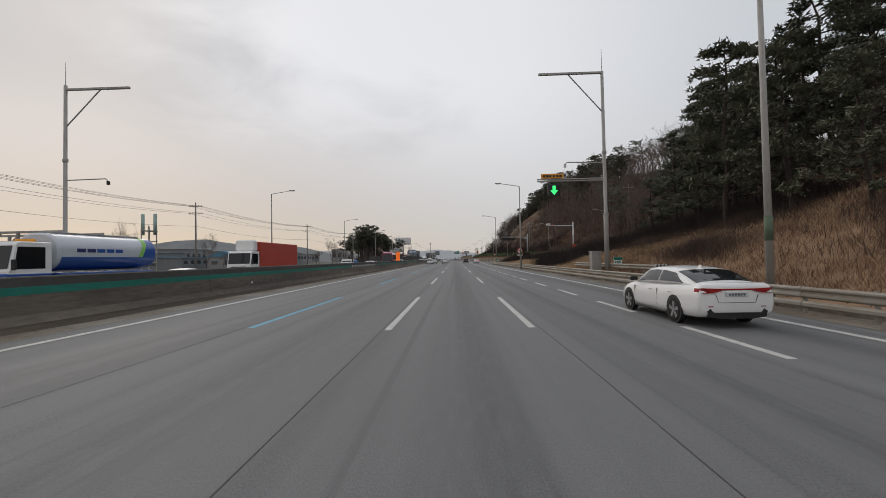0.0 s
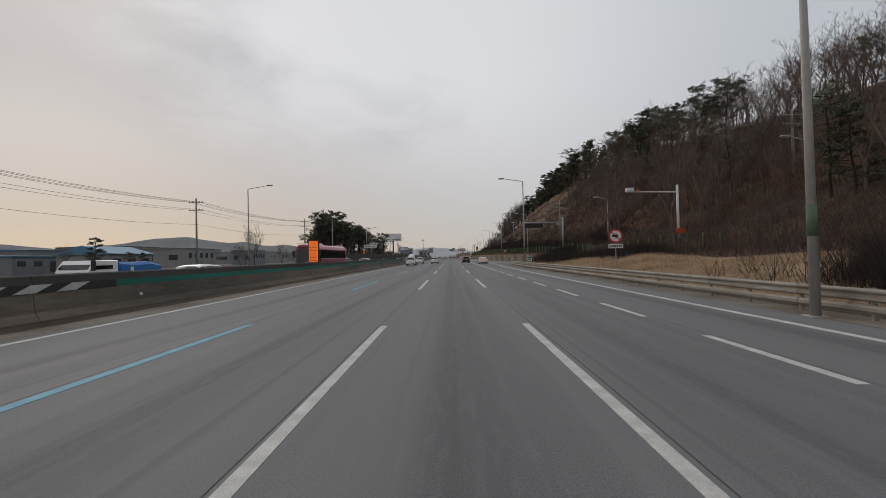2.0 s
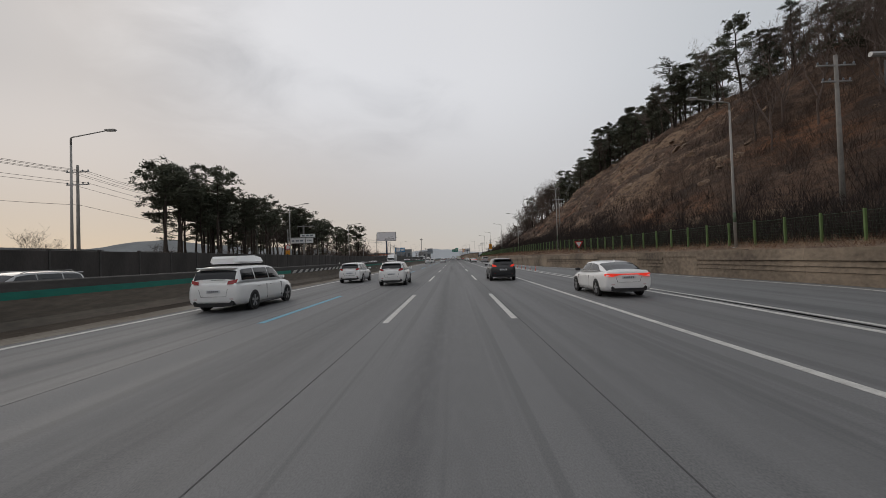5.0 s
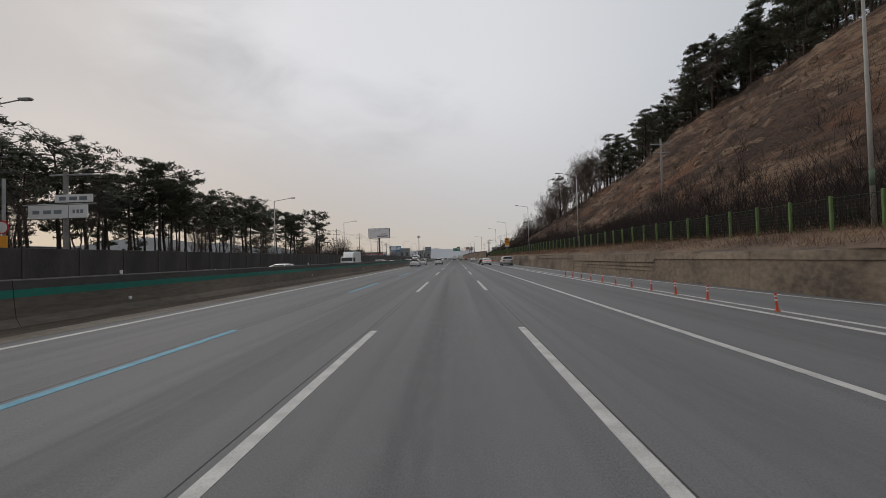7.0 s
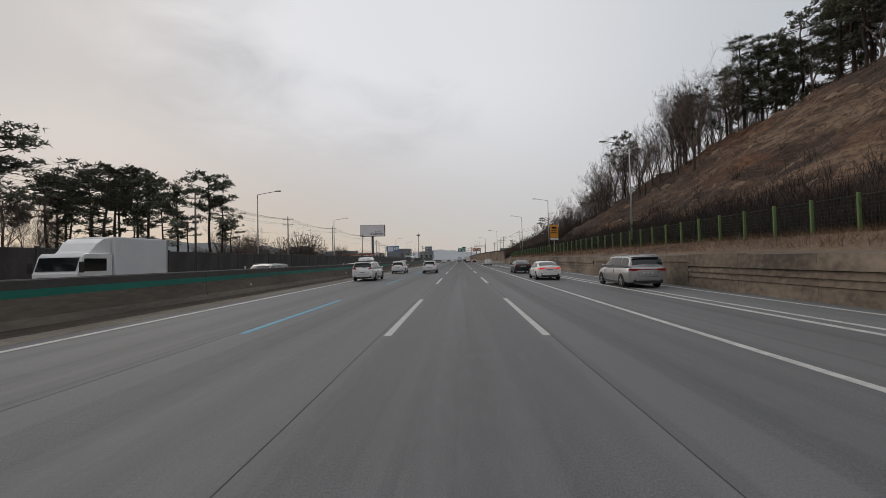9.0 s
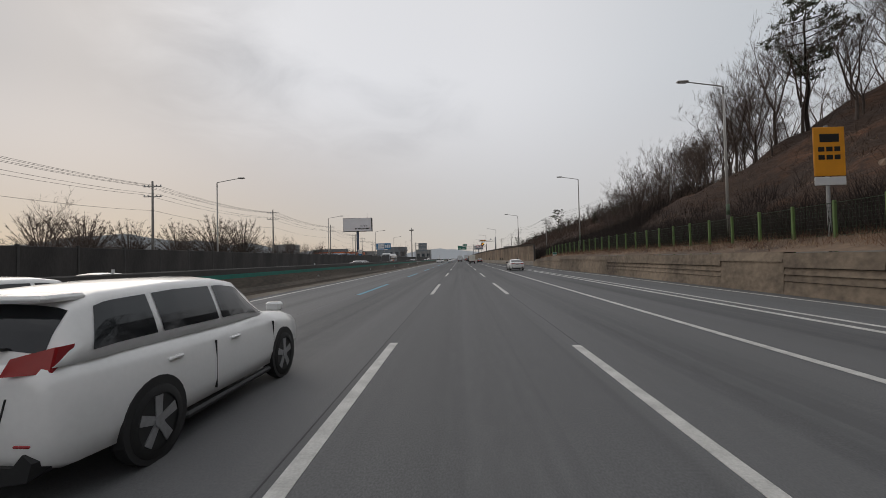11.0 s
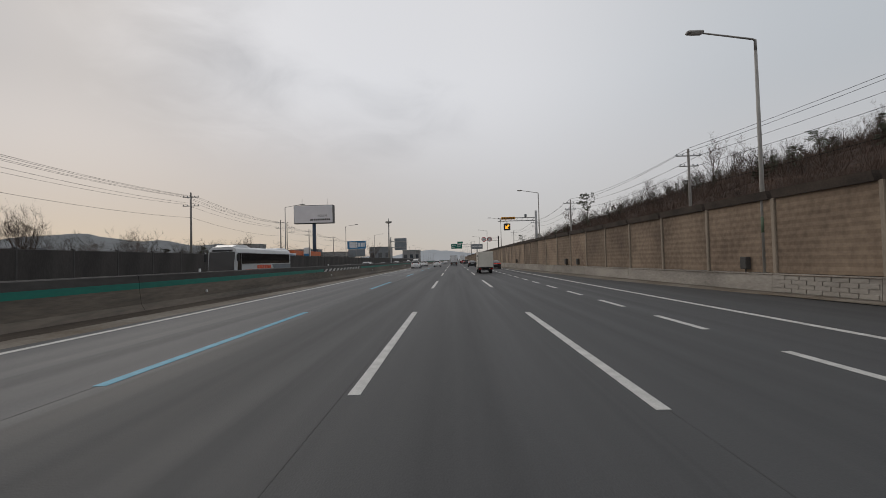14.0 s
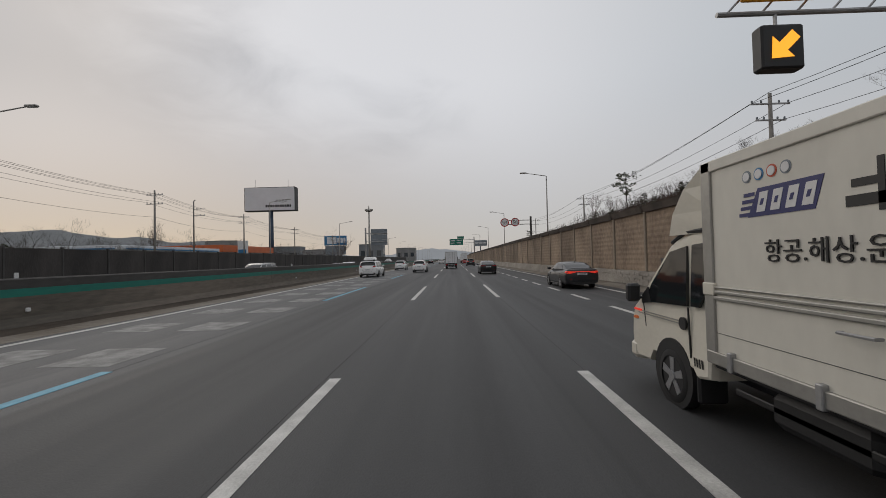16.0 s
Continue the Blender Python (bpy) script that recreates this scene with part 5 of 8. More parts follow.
def dark_corner(r):
    y = r.uniform(330, 358)
    x = lerp(FX, y) + 1.0 + abs(r.gauss(0, 9))
    return x, y, hill_z(x, y)


def far_slope(r):
    y = r.uniform(352, 640)
    x = edge_x(y) + r.uniform(22, 72)
    return x, y, hill_z(x, y)


scatter("far_brush", "grey-brown leafless undergrowth on the far hillside", "undergrowth", BRUSH, 8500, far_slope, 2.3, 0.034, 7, 25, 0.4)
scatter("corner_thicket", "black tangled thicket behind the end of the fence", "shrub", HEDGE, 2600, dark_corner, 2.2, 0.018, 12, 24, 0.4)
scatter("hedge", "dark leafless hedge behind the green fence", "hedge", HEDGE, 6000, hedge, 1.4, 0.026, 8, 5, 0.35)
scatter("thicket", "dense dark brown thicket of bare shrubs", "shrub", HEDGE, 4200, thicket, 1.55, 0.012, 14, 6, 0.45)
scatter("verge_clump", "rounded dark brown bare shrubs on the dry verge", "shrub", HEDGE, 1500, verge_clump, 1.15, 0.012, 14, 26, 0.5)
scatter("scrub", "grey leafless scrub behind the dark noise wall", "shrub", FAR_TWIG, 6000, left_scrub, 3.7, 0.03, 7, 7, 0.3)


def rock(seed):
    r = random.Random(seed)
    bm = bmesh.new()
    bmesh.ops.create_icosphere(bm, subdivisions=2, radius=1.0)
    for v in bm.verts:
        d = 1 + 0.45 * noise.noise(v.co * 1.3 + Vector((seed * 3.1, 0, 0))) + 0.4 * noise.noise(v.co * 3.5 + Vector((0, seed, 0)))
        v.co *= d
    me = bpy.data.meshes.new("rock")
    bm.to_mesh(me)
    bm.free()
    me.materials.append(ROCK)
    return me


ROCKS = [rock(i) for i in range(6)]
for k in range(190):
    y = rnd.uniform(165, 300)
    x = edge_x(y) + rnd.uniform(13, 36)
    z = hill_z(x, y)
    ob = part("rock_outcrop", rnd.choice(ROCKS), ROCK, at=pose(x, y, z - 0.35, rnd.uniform(-20, 20), -38, rnd.uniform(-25, 25)) @ Matrix.Diagonal((rnd.uniform(0.3, 0.9), rnd.uniform(0.4, 1.5), rnd.uniform(0.3, 0.55), 1)))
    tagged(ob, "weathered brown rock showing through the cutting", "rock", "rocks in the cutting")

# ---------------------------------------------------------------- far hills
def ridge(name, label, x0, x1, y0, depth, height, mat, seed, step):
    s = Shape()
    n = int((x1 - x0) / step)
    crest = [(x0 + step * i, height * (0.45 + 0.75 * max(0, noise.noise((i * step * 0.0026, seed, 0)) + 0.3) + 0.09 * noise.noise((i * step * 0.018, seed, 5)) + 0.025 * noise.noise((i * step * 0.09, seed, 9)))) for i in range(n + 1)]
    fade = [min(1.0, i / 8, (n - i) / 8) for i in range(n + 1)]
    s.loft([[(x, y0, -2), (x, y0 + depth * 0.45, h * f * 0.55), (x, y0 + depth * 0.8, h * f * 0.9), (x, y0 + depth, h * f), (x, y0 + depth * 1.8, -2)] for (x, h), f in zip(crest, fade)], closed=False)
    s.f = [tuple(reversed(f)) for f in s.f]
    return tagged(part(name, s, mat, smooth=True), label, "hill", kind="structure")


# both ranges carry painted haze: paler and bluer the farther off
ridge("far_ridge", "wooded ridge beyond the fields, greyed by painted haze", -1900, -260, 820, 220, 68, HAZE_NEAR, 2.3, 18)
ridge("far_mountain", "mountains on the horizon, painted pale blue-grey as haze", -2600, 900, 2300, 500, 70, HAZE_FAR, 7.1, 40)

# ---------------------------------------------------------------- gantries and signs
def bars(parent, mat, x0, x1, y, z, h, pieces, seed=1, name="illegible_line"):
    """A line of writing that cannot be read, as plain bars."""
    r = random.Random(seed)
    x, w = x0, (x1 - x0) / pieces
    for i in range(pieces):
        part(name, Shape().box(x + 0.08 * w, x + w * r.uniform(0.7, 0.9), y - 0.006, y, z, z + h), mat, parent)
        x += w


def arrow_shape(cx, cz, size, angle, y):
    """A chunky arrow in the x-z plane; angle 0 points up."""
    pts = [(-0.16, -0.5), (0.16, -0.5), (0.16, 0.02), (0.42, 0.02), (0.0, 0.5), (-0.42, 0.02), (-0.16, 0.02)]
    a = radians(angle)
    q = [(cx + size * (px * math.cos(a) - pz * math.sin(a)), cz + size * (px * math.sin(a) + pz * math.cos(a))) for px, pz in pts]
    s = Shape()
    n = len(q)
    s.v = [(x, y - 0.012, z) for x, z in q] + [(x, y, z) for x, z in q]
    s.f = [tuple(range(n))[::-1], tuple(range(n, 2 * n))] + [(i, (i + 1) % n, n + (i + 1) % n, n + i) for i in range(n)]
    return s


def lane_gantry(x, y, z0, top, label):
    g = thing("lane_signal_gantry", label, "gantry", pose(0, 0, 0))
    part("pole", Shape().tube([(x, y, z0 - 0.3), (x, y, z0 + 4.2), (x, y, z0 + 4.25), (x, y, top)], [0.17, 0.17, 0.13, 0.11], 12), POLE_PAINT, g, smooth=True)
    part("collar", Shape().tube([(x, y, z0 + 4.1), (x, y, z0 + 4.3)], 0.21, 12), POLE_PAINT, g)
    part("collar", Shape().tube([(x, y, 9.3), (x, y, 9.5)], 0.17, 12), POLE_PAINT, g)
    part("antenna", Shape().tube([(x, y, top), (x, y, top + 1.7)], [0.03, 0.012], 6), STEEL, g)
    return g


G = lane_gantry(11.1, 30.3, 0.6, 15.5, "tall grey steel gantry pole with a green lane arrow signal")
part("upper_arm", Shape().block(6.4, 11.1, 30.22, 30.38, 15.32, 15.48), POLE_PAINT, G)
part("brace", Shape().tube([(8.6, 30.3, 15.32), (11.1, 30.3, 12.4)], 0.045, 6), POLE_PAINT, G)
part("camera_arm", Shape().tube([(11.1, 30.3, 8.65), (8.35, 30.3, 8.75), (8.2, 30.3, 8.6)], 0.04, 6), POLE_PAINT, G)
part("cctv_camera", Shape().disc((8.2, 30.3, 8.35), (0, 0, 1), 0.1, 0.25, 10), SIGN_WHITE, G)
for dz in (0.0, 0.14):
    part("signal_arm", Shape().tube([(6.1, 30.3, 7.36 + dz), (11.1, 30.3, 7.36 + dz)], 0.05, 6), POLE_PAINT, G)
yb = part("yellow_board", Shape().block(6.4, 8.05, 30.2, 30.3, 7.56, 7.9), SIGN_ORANGE, G)
bars(yb, SIGN_BLACK, 6.5, 7.95, 30.197, 7.64, 0.16, 6, 2)
ab = part("signal_box", Shape().block(6.88, 7.72, 30.1, 30.4, 6.2, 7.1, 0.04), SIGN_BLACK, G)
part("green_arrow", arrow_shape(7.3, 6.65, 0.68, 180, 30.095), LED_GREEN, ab, "lit green arrow pointing down")
cab = thing("control_cabinet", "grey roadside control cabinet on the bank", "cabinet")
part("body", Shape().block(10.3, 11.0, 31.2, 31.8, 0.5, 2.05, 0.03), POLE_PAINT, cab)
part("door", Shape().block(10.35, 10.95, 31.17, 31.2, 0.7, 1.95, 0.02), POLE_PAINT, cab)
part("roof", Shape().block(10.24, 11.06, 31.1, 31.86, 2.05, 2.12, 0.02), POLE_PAINT, cab)
for (x, y, z) in ((11.55, 29.5, 1.15), (10.35, 102.0, 0.95), (13.5, 329.9, 1.78)):
    sg = thing("marker_sign", "small white and green distance marker board", "sign", group="distance markers")
    part("board", Shape().block(x - 0.3, x + 0.3, y - 0.03, y, z, z + 0.5), SIGN_WHITE, sg)
    part("header", Shape().box(x - 0.29, x + 0.29, y - 0.042, y - 0.03, z + 0.27, z + 0.48), SIGN_GREEN, sg)
    bars(sg, SIGN_GREEN, x - 0.22, x + 0.22, y - 0.033, z + 0.07, 0.12, 3, 3)
    part("leg", Shape().tube([(x, y + 0.03, z - 1.4), (x, y + 0.03, z + 0.45)], 0.03, 6), STEEL, sg)

LG = lane_gantry(-28.2, 28.4, -0.2, 14.9, "tall grey steel camera mast on the far verge")
part("upper_arm", Shape().block(-28.2, -23.4, 28.32, 28.48, 14.5, 14.66), POLE_PAINT, LG)
part("brace", Shape().tube([(-25.6, 28.4, 14.5), (-28.2, 28.4, 11.8)], 0.045, 6), POLE_PAINT, LG)
part("camera_arm", Shape().tube([(-28.2, 28.4, 7.95), (-25.2, 28.4, 8.0), (-25.0, 28.4, 7.8)], 0.04, 6), POLE_PAINT, LG)
part("cctv_camera", Shape().disc((-25.0, 28.4, 7.55), (0, 0, 1), 0.11, 0.25, 10), SIGN_BLACK, LG)


def round_sign(parent, x, y, z, r, text=""):
    plate = part("disc", Shape().disc((x, y, z), (0, -1, 0), r, 0.03, 28), SIGN_RED, parent, "red-rimmed round sign face")
    part("face", Shape().disc((x, y - 0.031, z), (0, -1, 0), r * 0.78, 0.006, 28), SIGN_WHITE, plate)
    if text:
        words(text, r * (0.78 if len(text) > 2 else 1.0), SIGN_BLACK, plate, pose(x, y - 0.042, z) @ FACING)
    return plate


ns = thing("prohibition_sign", "round no-right-turn sign above a white plate on a post", "road sign")
p = round_sign(ns, 12.4, 79.0, 3.0, 0.52)
part("arrow_mark", arrow_shape(12.38, 3.0, 0.5, -90, 78.96), SIGN_BLACK, p)
part("slash", Shape().loft([[(12.1, y, 3.34), (12.04, y, 3.28), (12.7, y, 2.66), (12.76, y, 2.72)] for y in (78.955, 78.965)]), SIGN_RED, p)
pl = part("plate", Shape().block(11.85, 12.95, 78.97, 79.0, 2.08, 2.4, 0.01), SIGN_WHITE, ns)
bars(pl, SIGN_BLACK, 11.92, 12.88, 78.968, 2.16, 0.15, 7, 4)
part("post", Shape().tube([(12.4, 79.04, 0.4), (12.4, 79.04, 3.4)], 0.04, 8), STEEL, ns)

z = hill_z(28.7, 99.8)
cp = thing("camera_pole", "white steel pole with a traffic camera on its arm", "traffic camera")
part("pole", Shape().tube([(28.7, 99.8, z - 0.3), (28.7, 99.8, 10.1)], [0.18, 0.14], 12), SIGN_WHITE, cp, smooth=True)
part("arm", Shape().tube([(28.7, 99.8, 9.2), (22.6, 99.8, 9.35)], [0.09, 0.06], 8), SIGN_WHITE, cp)
part("camera_box", Shape().block(22.3, 23.2, 99.5, 100.1, 9.35, 9.85, 0.05), SIGN_WHITE, cp)
part("flash_lamp", Shape().block(23.6, 23.95, 99.6, 99.9, 9.4, 9.6, 0.04), ORANGE, cp)
part("control_box", Shape().block(28.3, 29.3, 99.3, 99.6, z + 0.9, z + 1.6, 0.03), ORANGE, cp)

z = hill_z(23.5, 133.4)
vm = thing("message_board", "dark unlit variable message board on a steel cantilever", "road sign")
part("pole", Shape().tube([(23.5, 133.4, z - 0.4), (23.5, 133.4, 9.3)], [0.22, 0.18], 12), STEEL, vm, smooth=True)
part("arm", Shape().tube([(23.5, 133.4, 8.3), (15.1, 133.4, 8.45)], [0.12, 0.09], 8), STEEL, vm)
part("bracket", Shape().block(22.3, 23.5, 133.3, 133.5, 7.7, 8.2, 0.05), STEEL, vm)
bd = part("display", Shape().block(15.5, 19.4, 133.1, 133.4, 7.3, 8.2, 0.04), SIGN_BLACK, vm)
part("spike", Shape().tube([(23.5, 133.4, 9.3), (23.5, 133.4, 10.0)], 0.02, 5), STEEL, vm)

ys_ = thing("yield_sign", "red and white triangular yield sign on a post", "road sign")
part("triangle", Shape().loft([[(14.8, y, 2.75), (15.9, y, 2.75), (15.35, y, 1.8)] for y in (174.0, 174.03)]), SIGN_RED, ys_)
part("face", Shape().loft([[(15.0, y, 2.64), (15.7, y, 2.64), (15.35, y, 2.03)] for y in (173.985, 174.0)]), SIGN_WHITE, ys_)
part("post", Shape().tube([(15.35, 174.06, 0.0), (15.35, 174.06, 2.7)], 0.035, 8), STEEL, ys_)
ys_.matrix_basis = pose(1.1, -2.1, 0.6)

oc = thing("speed_camera_sign", "orange speed camera warning board on a pole", "road sign")
bo = part("board", Shape().block(14.9, 16.2, 288.0, 288.06, 4.9, 7.0, 0.02), SIGN_ORANGE, oc)
part("pictogram", Shape().block(15.15, 15.95, 287.985, 288.0, 6.35, 6.7, 0.01), SIGN_BLACK, bo)
for zz in (5.95, 5.6):
    bars(bo, SIGN_BLACK, 15.05, 16.05, 287.998, zz, 0.2, 3, 6)
part("lower_plate", Shape().block(14.9, 16.2, 288.0, 288.05, 4.5, 4.86, 0.02), SIGN_WHITE, oc)
part("pole", Shape().tube([(15.55, 288.15, 1.2), (15.55, 288.15, 7.1)], 0.07, 8), STEEL, oc)

ag = thing("lane_signal_gantry", "steel cantilever with an amber lane arrow and a yellow board", "gantry")
part("pole", Shape().tube([(11.2, 401.5, 0.2), (11.2, 401.5, 8.3)], [0.2, 0.15], 12), STEEL, ag, smooth=True)
for dz in (0.0, 0.42):
    part("arm", Shape().tube([(5.9, 401.5, 6.95 + dz), (11.2, 401.5, 6.95 + dz)], 0.055, 8), STEEL, ag)
for k in range(7):
    part("strut", Shape().tube([(6.1 + 0.75 * k, 401.5, 6.95), (6.5 + 0.75 * k, 401.5, 7.37)], 0.025, 6), STEEL, ag)
yb = part("yellow_board", Shape().block(6.35, 8.3, 401.35, 401.42, 7.15, 7.5, 0.02), SIGN_ORANGE, ag)
bars(yb, SIGN_BLACK, 6.45, 8.2, 401.347, 7.23, 0.18, 7, 7)
sb = part("signal_box", Shape().block(6.7, 7.6, 401.3, 401.62, 5.65, 6.6, 0.04), SIGN_BLACK, ag)
part("hanger", Shape().tube([(7.15, 401.5, 6.6), (7.15, 401.5, 6.95)], 0.04, 6), STEEL, ag)
part("amber_arrow", arrow_shape(7.15, 6.12, 0.74, 135, 401.295), LED_AMBER, sb, "lit amber arrow slanting down")
part("detector", Shape().block(9.6, 9.9, 401.3, 401.6, 7.45, 7.85, 0.04), SIGN_BACK, ag)

lim = thing("speed_limit_gantry", "two round speed limit signs on a steel cantilever", "road sign")
part("pole", Shape().tube([(11.7, 453.4, 0.2), (11.7, 453.4, 7.8)], [0.18, 0.15], 10), DARK_POST, lim)
for dz in (-0.3, 0.3):
    part("arm", Shape().tube([(7.3, 453.4, 6.95 + dz), (11.7, 453.4, 6.95 + dz)], 0.05, 6), DARK_POST, lim)
round_sign(lim, 7.8, 453.3, 6.95, 0.64, "110")
round_sign(lim, 9.35, 453.3, 6.98, 0.64, "50")

gs = thing("direction_sign", "green motorway direction signs on a tall cantilever", "road sign")
part("pole", Shape().tube([(10.8, 600, 0), (10.8, 600, 12.6)], [0.3, 0.24], 10), STEEL, gs)
for zz in (9.6, 11.2):
    part("arm", Shape().tube([(2, 600, zz), (10.8, 600, zz)], 0.12, 8), STEEL, gs)
g1 = part("board", Shape().block(-1.7, 5.2, 599.6, 599.8, 8.6, 11.7, 0.05), SIGN_GREEN, gs)
for i, (a, b, zz) in enumerate(((-1.2, 1.2, 10.6), (1.9, 4.6, 10.7), (-1.2, 0.8, 9.3), (1.9, 4.2, 9.5))):
    bars(g1, SIGN_WHITE, a, b, 599.595, zz, 0.5, 4, 10 + i)
part("top_board", Shape().block(2.2, 5.6, 599.6, 599.8, 11.8, 13.0, 0.05), SIGN_GREEN, gs)
g2 = thing("advertising_board", "pale billboard on posts beside the motorway", "billboard")
part("board", Shape().block(13.5, 22, 655, 655.6, 9.5, 13.2, 0.1), SIGN_BACK, g2)
part("post", Shape().tube([(17.7, 655.4, 0), (17.7, 655.4, 9.5)], 0.35, 10), BLUE_STEEL, g2)
bars(g2, SIGN_WHITE, 14, 21.5, 654.99, 11, 0.9, 9, 14)

bk = thing("sign_back", "grey back of a large motorway sign on a post", "road sign")
part("post", Shape().tube([(-27.3, 519, -0.3), (-27.3, 519, 12)], [0.3, 0.25], 10), STEEL, bk)
for zz in (7.6, 10.2):
    part("arm", Shape().tube([(-27.3, 519, zz), (-20.6, 519, zz)], 0.12, 8), STEEL, bk)
for k in range(3):
    part("panel", Shape().block(-25.7, -20.5, 519.15, 519.3, 6.5 + 1.7 * k, 8.17 + 1.7 * k, 0.03), SIGN_BACK, bk)

led = thing("led_board", "tall orange LED message board bracketed to the median barrier", "road sign")
part("case", Shape().block(-12.4, -11.5, 83.2, 83.5, 1.5, 3.4, 0.03), SIGN_BLACK, led)
part("bracket", Shape().block(-12.7, -11.7, 83.27, 83.42, 1.44, 1.52, 0.01), STEEL, led)
lf = part("display", Shape().block(-12.33, -11.57, 83.185, 83.2, 1.56, 3.34, 0.005), LED_RED, led, "lit orange-red display")
for i in range(6):
    bars(lf, SIGN_BLACK, -12.3, -11.6, 83.184, 1.62 + 0.29 * i, 0.07, 3, 40 + i)
    bars(lf, SIGN_ORANGE, -12.25, -11.65, 83.184, 1.72 + 0.29 * i, 0.12, 2, 50 + i)

# tall billboard
bb = thing("billboard", "tall white double-sided billboard on a dark blue column", "billboard")
part("column", Shape().tube([(-71, 549.5, -0.3), (-71, 549.5, 22.3)], [1.0, 0.85], 16), BLUE_STEEL, bb, smooth=True)
bx = part("box", Shape().block(-80.9, -60.8, 548.1, 551.2, 21.9, 31.2, 0.15), SIGN_BLACK, bb)
face = part("face", Shape().block(-80.65, -61.05, 548.0, 548.1, 22.15, 30.95, 0.03), BOARD_WHITE, bb)
words("광고문의", 1.35, SIGN_BLACK, face, pose(-66.3, 547.99, 25.6) @ FACING)
bars(face, SIGN_BLACK, -72.5, -62.2, 547.995, 23.3, 0.95, 11, 15, "number_bar")
for x in (-77, -64):
    part("lightning_rod", Shape().tube([(x, 549.5, 31.1), (x, 549.5, 34.5)], 0.05, 5), STEEL, bb)

# high mast light
hm = thing("high_mast_light", "tall grey mast with a ring of floodlights", "street lamp")
part("mast", Shape().tube([(-34.5, 559.4, -0.3), (-34.5, 559.4, 23.4)], [0.45, 0.28], 12), POLE_PAINT, hm, smooth=True)
part("ring", Shape().tube([(-34.5, 559.4, 22.0), (-34.5, 559.4, 22.4)], 1.25, 16), POLE_PAINT, hm)
for k in range(8):
    a = k * math.pi / 4
    part("floodlight", Shape().block(-34.5 + 1.35 * math.cos(a) - 0.3, -34.5 + 1.35 * math.cos(a) + 0.3, 559.4 + 1.35 * math.sin(a) - 0.3, 559.4 + 1.35 * math.sin(a) + 0.3, 22.3, 23.0, 0.08), POLE_PAINT, hm)
part("cap", Shape().tube([(-34.5, 559.4, 23.4), (-34.5, 559.4, 24.6)], [0.3, 0.06], 8), POLE_PAINT, hm)

bs = thing("blue_signboard", "large blue and white signboard on a steel frame", "billboard")
bf = part("board", Shape().block(-73, -60.3, 621, 621.6, 10.8, 16.2, 0.1), SIGN_BLUE, bs)
part("white_field", Shape().block(-71.5, -66, 620.98, 621.0, 11.6, 15.6, 0.01), BOARD_WHITE, bf)
for i, (a, b) in enumerate(((-65.5, -64), (-63.7, -62.3), (-62, -60.9))):
    part("logo_bar", Shape().block(a, b, 620.98, 621.0, 12.2, 15.0, 0.01), BOARD_WHITE, bf)
for x in (-71.5, -66.5, -61.8):
    part("leg", Shape().tube([(x, 621.3, -0.3), (x, 621.3, 10.9)], 0.2, 8), STEEL, bs)
part("lower_panel", Shape().block(-72.5, -60.8, 621.1, 621.4, 5.5, 10.6, 0.05), SIGN_BACK, bs)

# signs beside the far noise wall
sp_ = thing("overhead_sign", "white lane sign boards on a concrete post across the motorway", "road sign")
part("post", Shape().tube([(-29.6, 199, -0.3), (-29.6, 199, 9.2)], [0.2, 0.16], 10), POLE_CONCRETE, sp_)
part("crossarm", Shape().block(-30.8, -27.4, 198.9, 199.05, 8.9, 9.02, 0.02), STEEL, sp_)
part("arm", Shape().tube([(-33, 199, 6.7), (-27.2, 199, 6.7)], 0.06, 6), STEEL, sp_)
for x0, x1, z0, z1 in ((-32.3, -29.2, 5.6, 6.6), (-29.1, -27.6, 5.6, 6.6), (-30.2, -27.2, 6.8, 7.4)):
    b_ = part("board", Shape().block(x0, x1, 198.7, 198.78, z0, z1, 0.02), SIGN_WHITE, sp_)
    bars(b_, SIGN_BACK, x0 + 0.3, x1 - 0.3, 198.697, (z0 + z1) / 2 - 0.15, 0.28, 3, 21)
os_ = thing("speed_camera_sign", "orange camera warning board under a round limit sign", "road sign")
part("post", Shape().tube([(-31.8, 196.6, -0.3), (-31.8, 196.6, 8.3)], [0.12, 0.1], 8), STEEL, os_)
round_sign(os_, -31.8, 196.5, 4.8, 0.5)
part("board", Shape().block(-32.25, -31.35, 196.42, 196.48, 2.9, 4.2, 0.02), SIGN_ORANGE, os_)

# ---------------------------------------------------------------- buildings over the fields
SHEET_GREY = material("sheet_cladding_grey", (0.20, 0.215, 0.23), 0.6, 0.1, noise_scale=0.3, amount=0.2, stretch=(3, 3, 0.5))
SHEET_BLUE = material("sheet_roof_blue", (0.10, 0.24, 0.36), 0.6, 0.1, noise_scale=0.3, amount=0.2)
PALE_WALL = material("pale_render_wall", (0.27, 0.27, 0.27), 0.85, noise_scale=0.2, amount=0.2)
ORANGE_FASCIA = material("fascia_orange", (0.62, 0.14, 0.04), 0.5, noise_scale=0.5, amount=0.12)
WINDOW = glass_material("window_dark", (0.05, 0.06, 0.07))


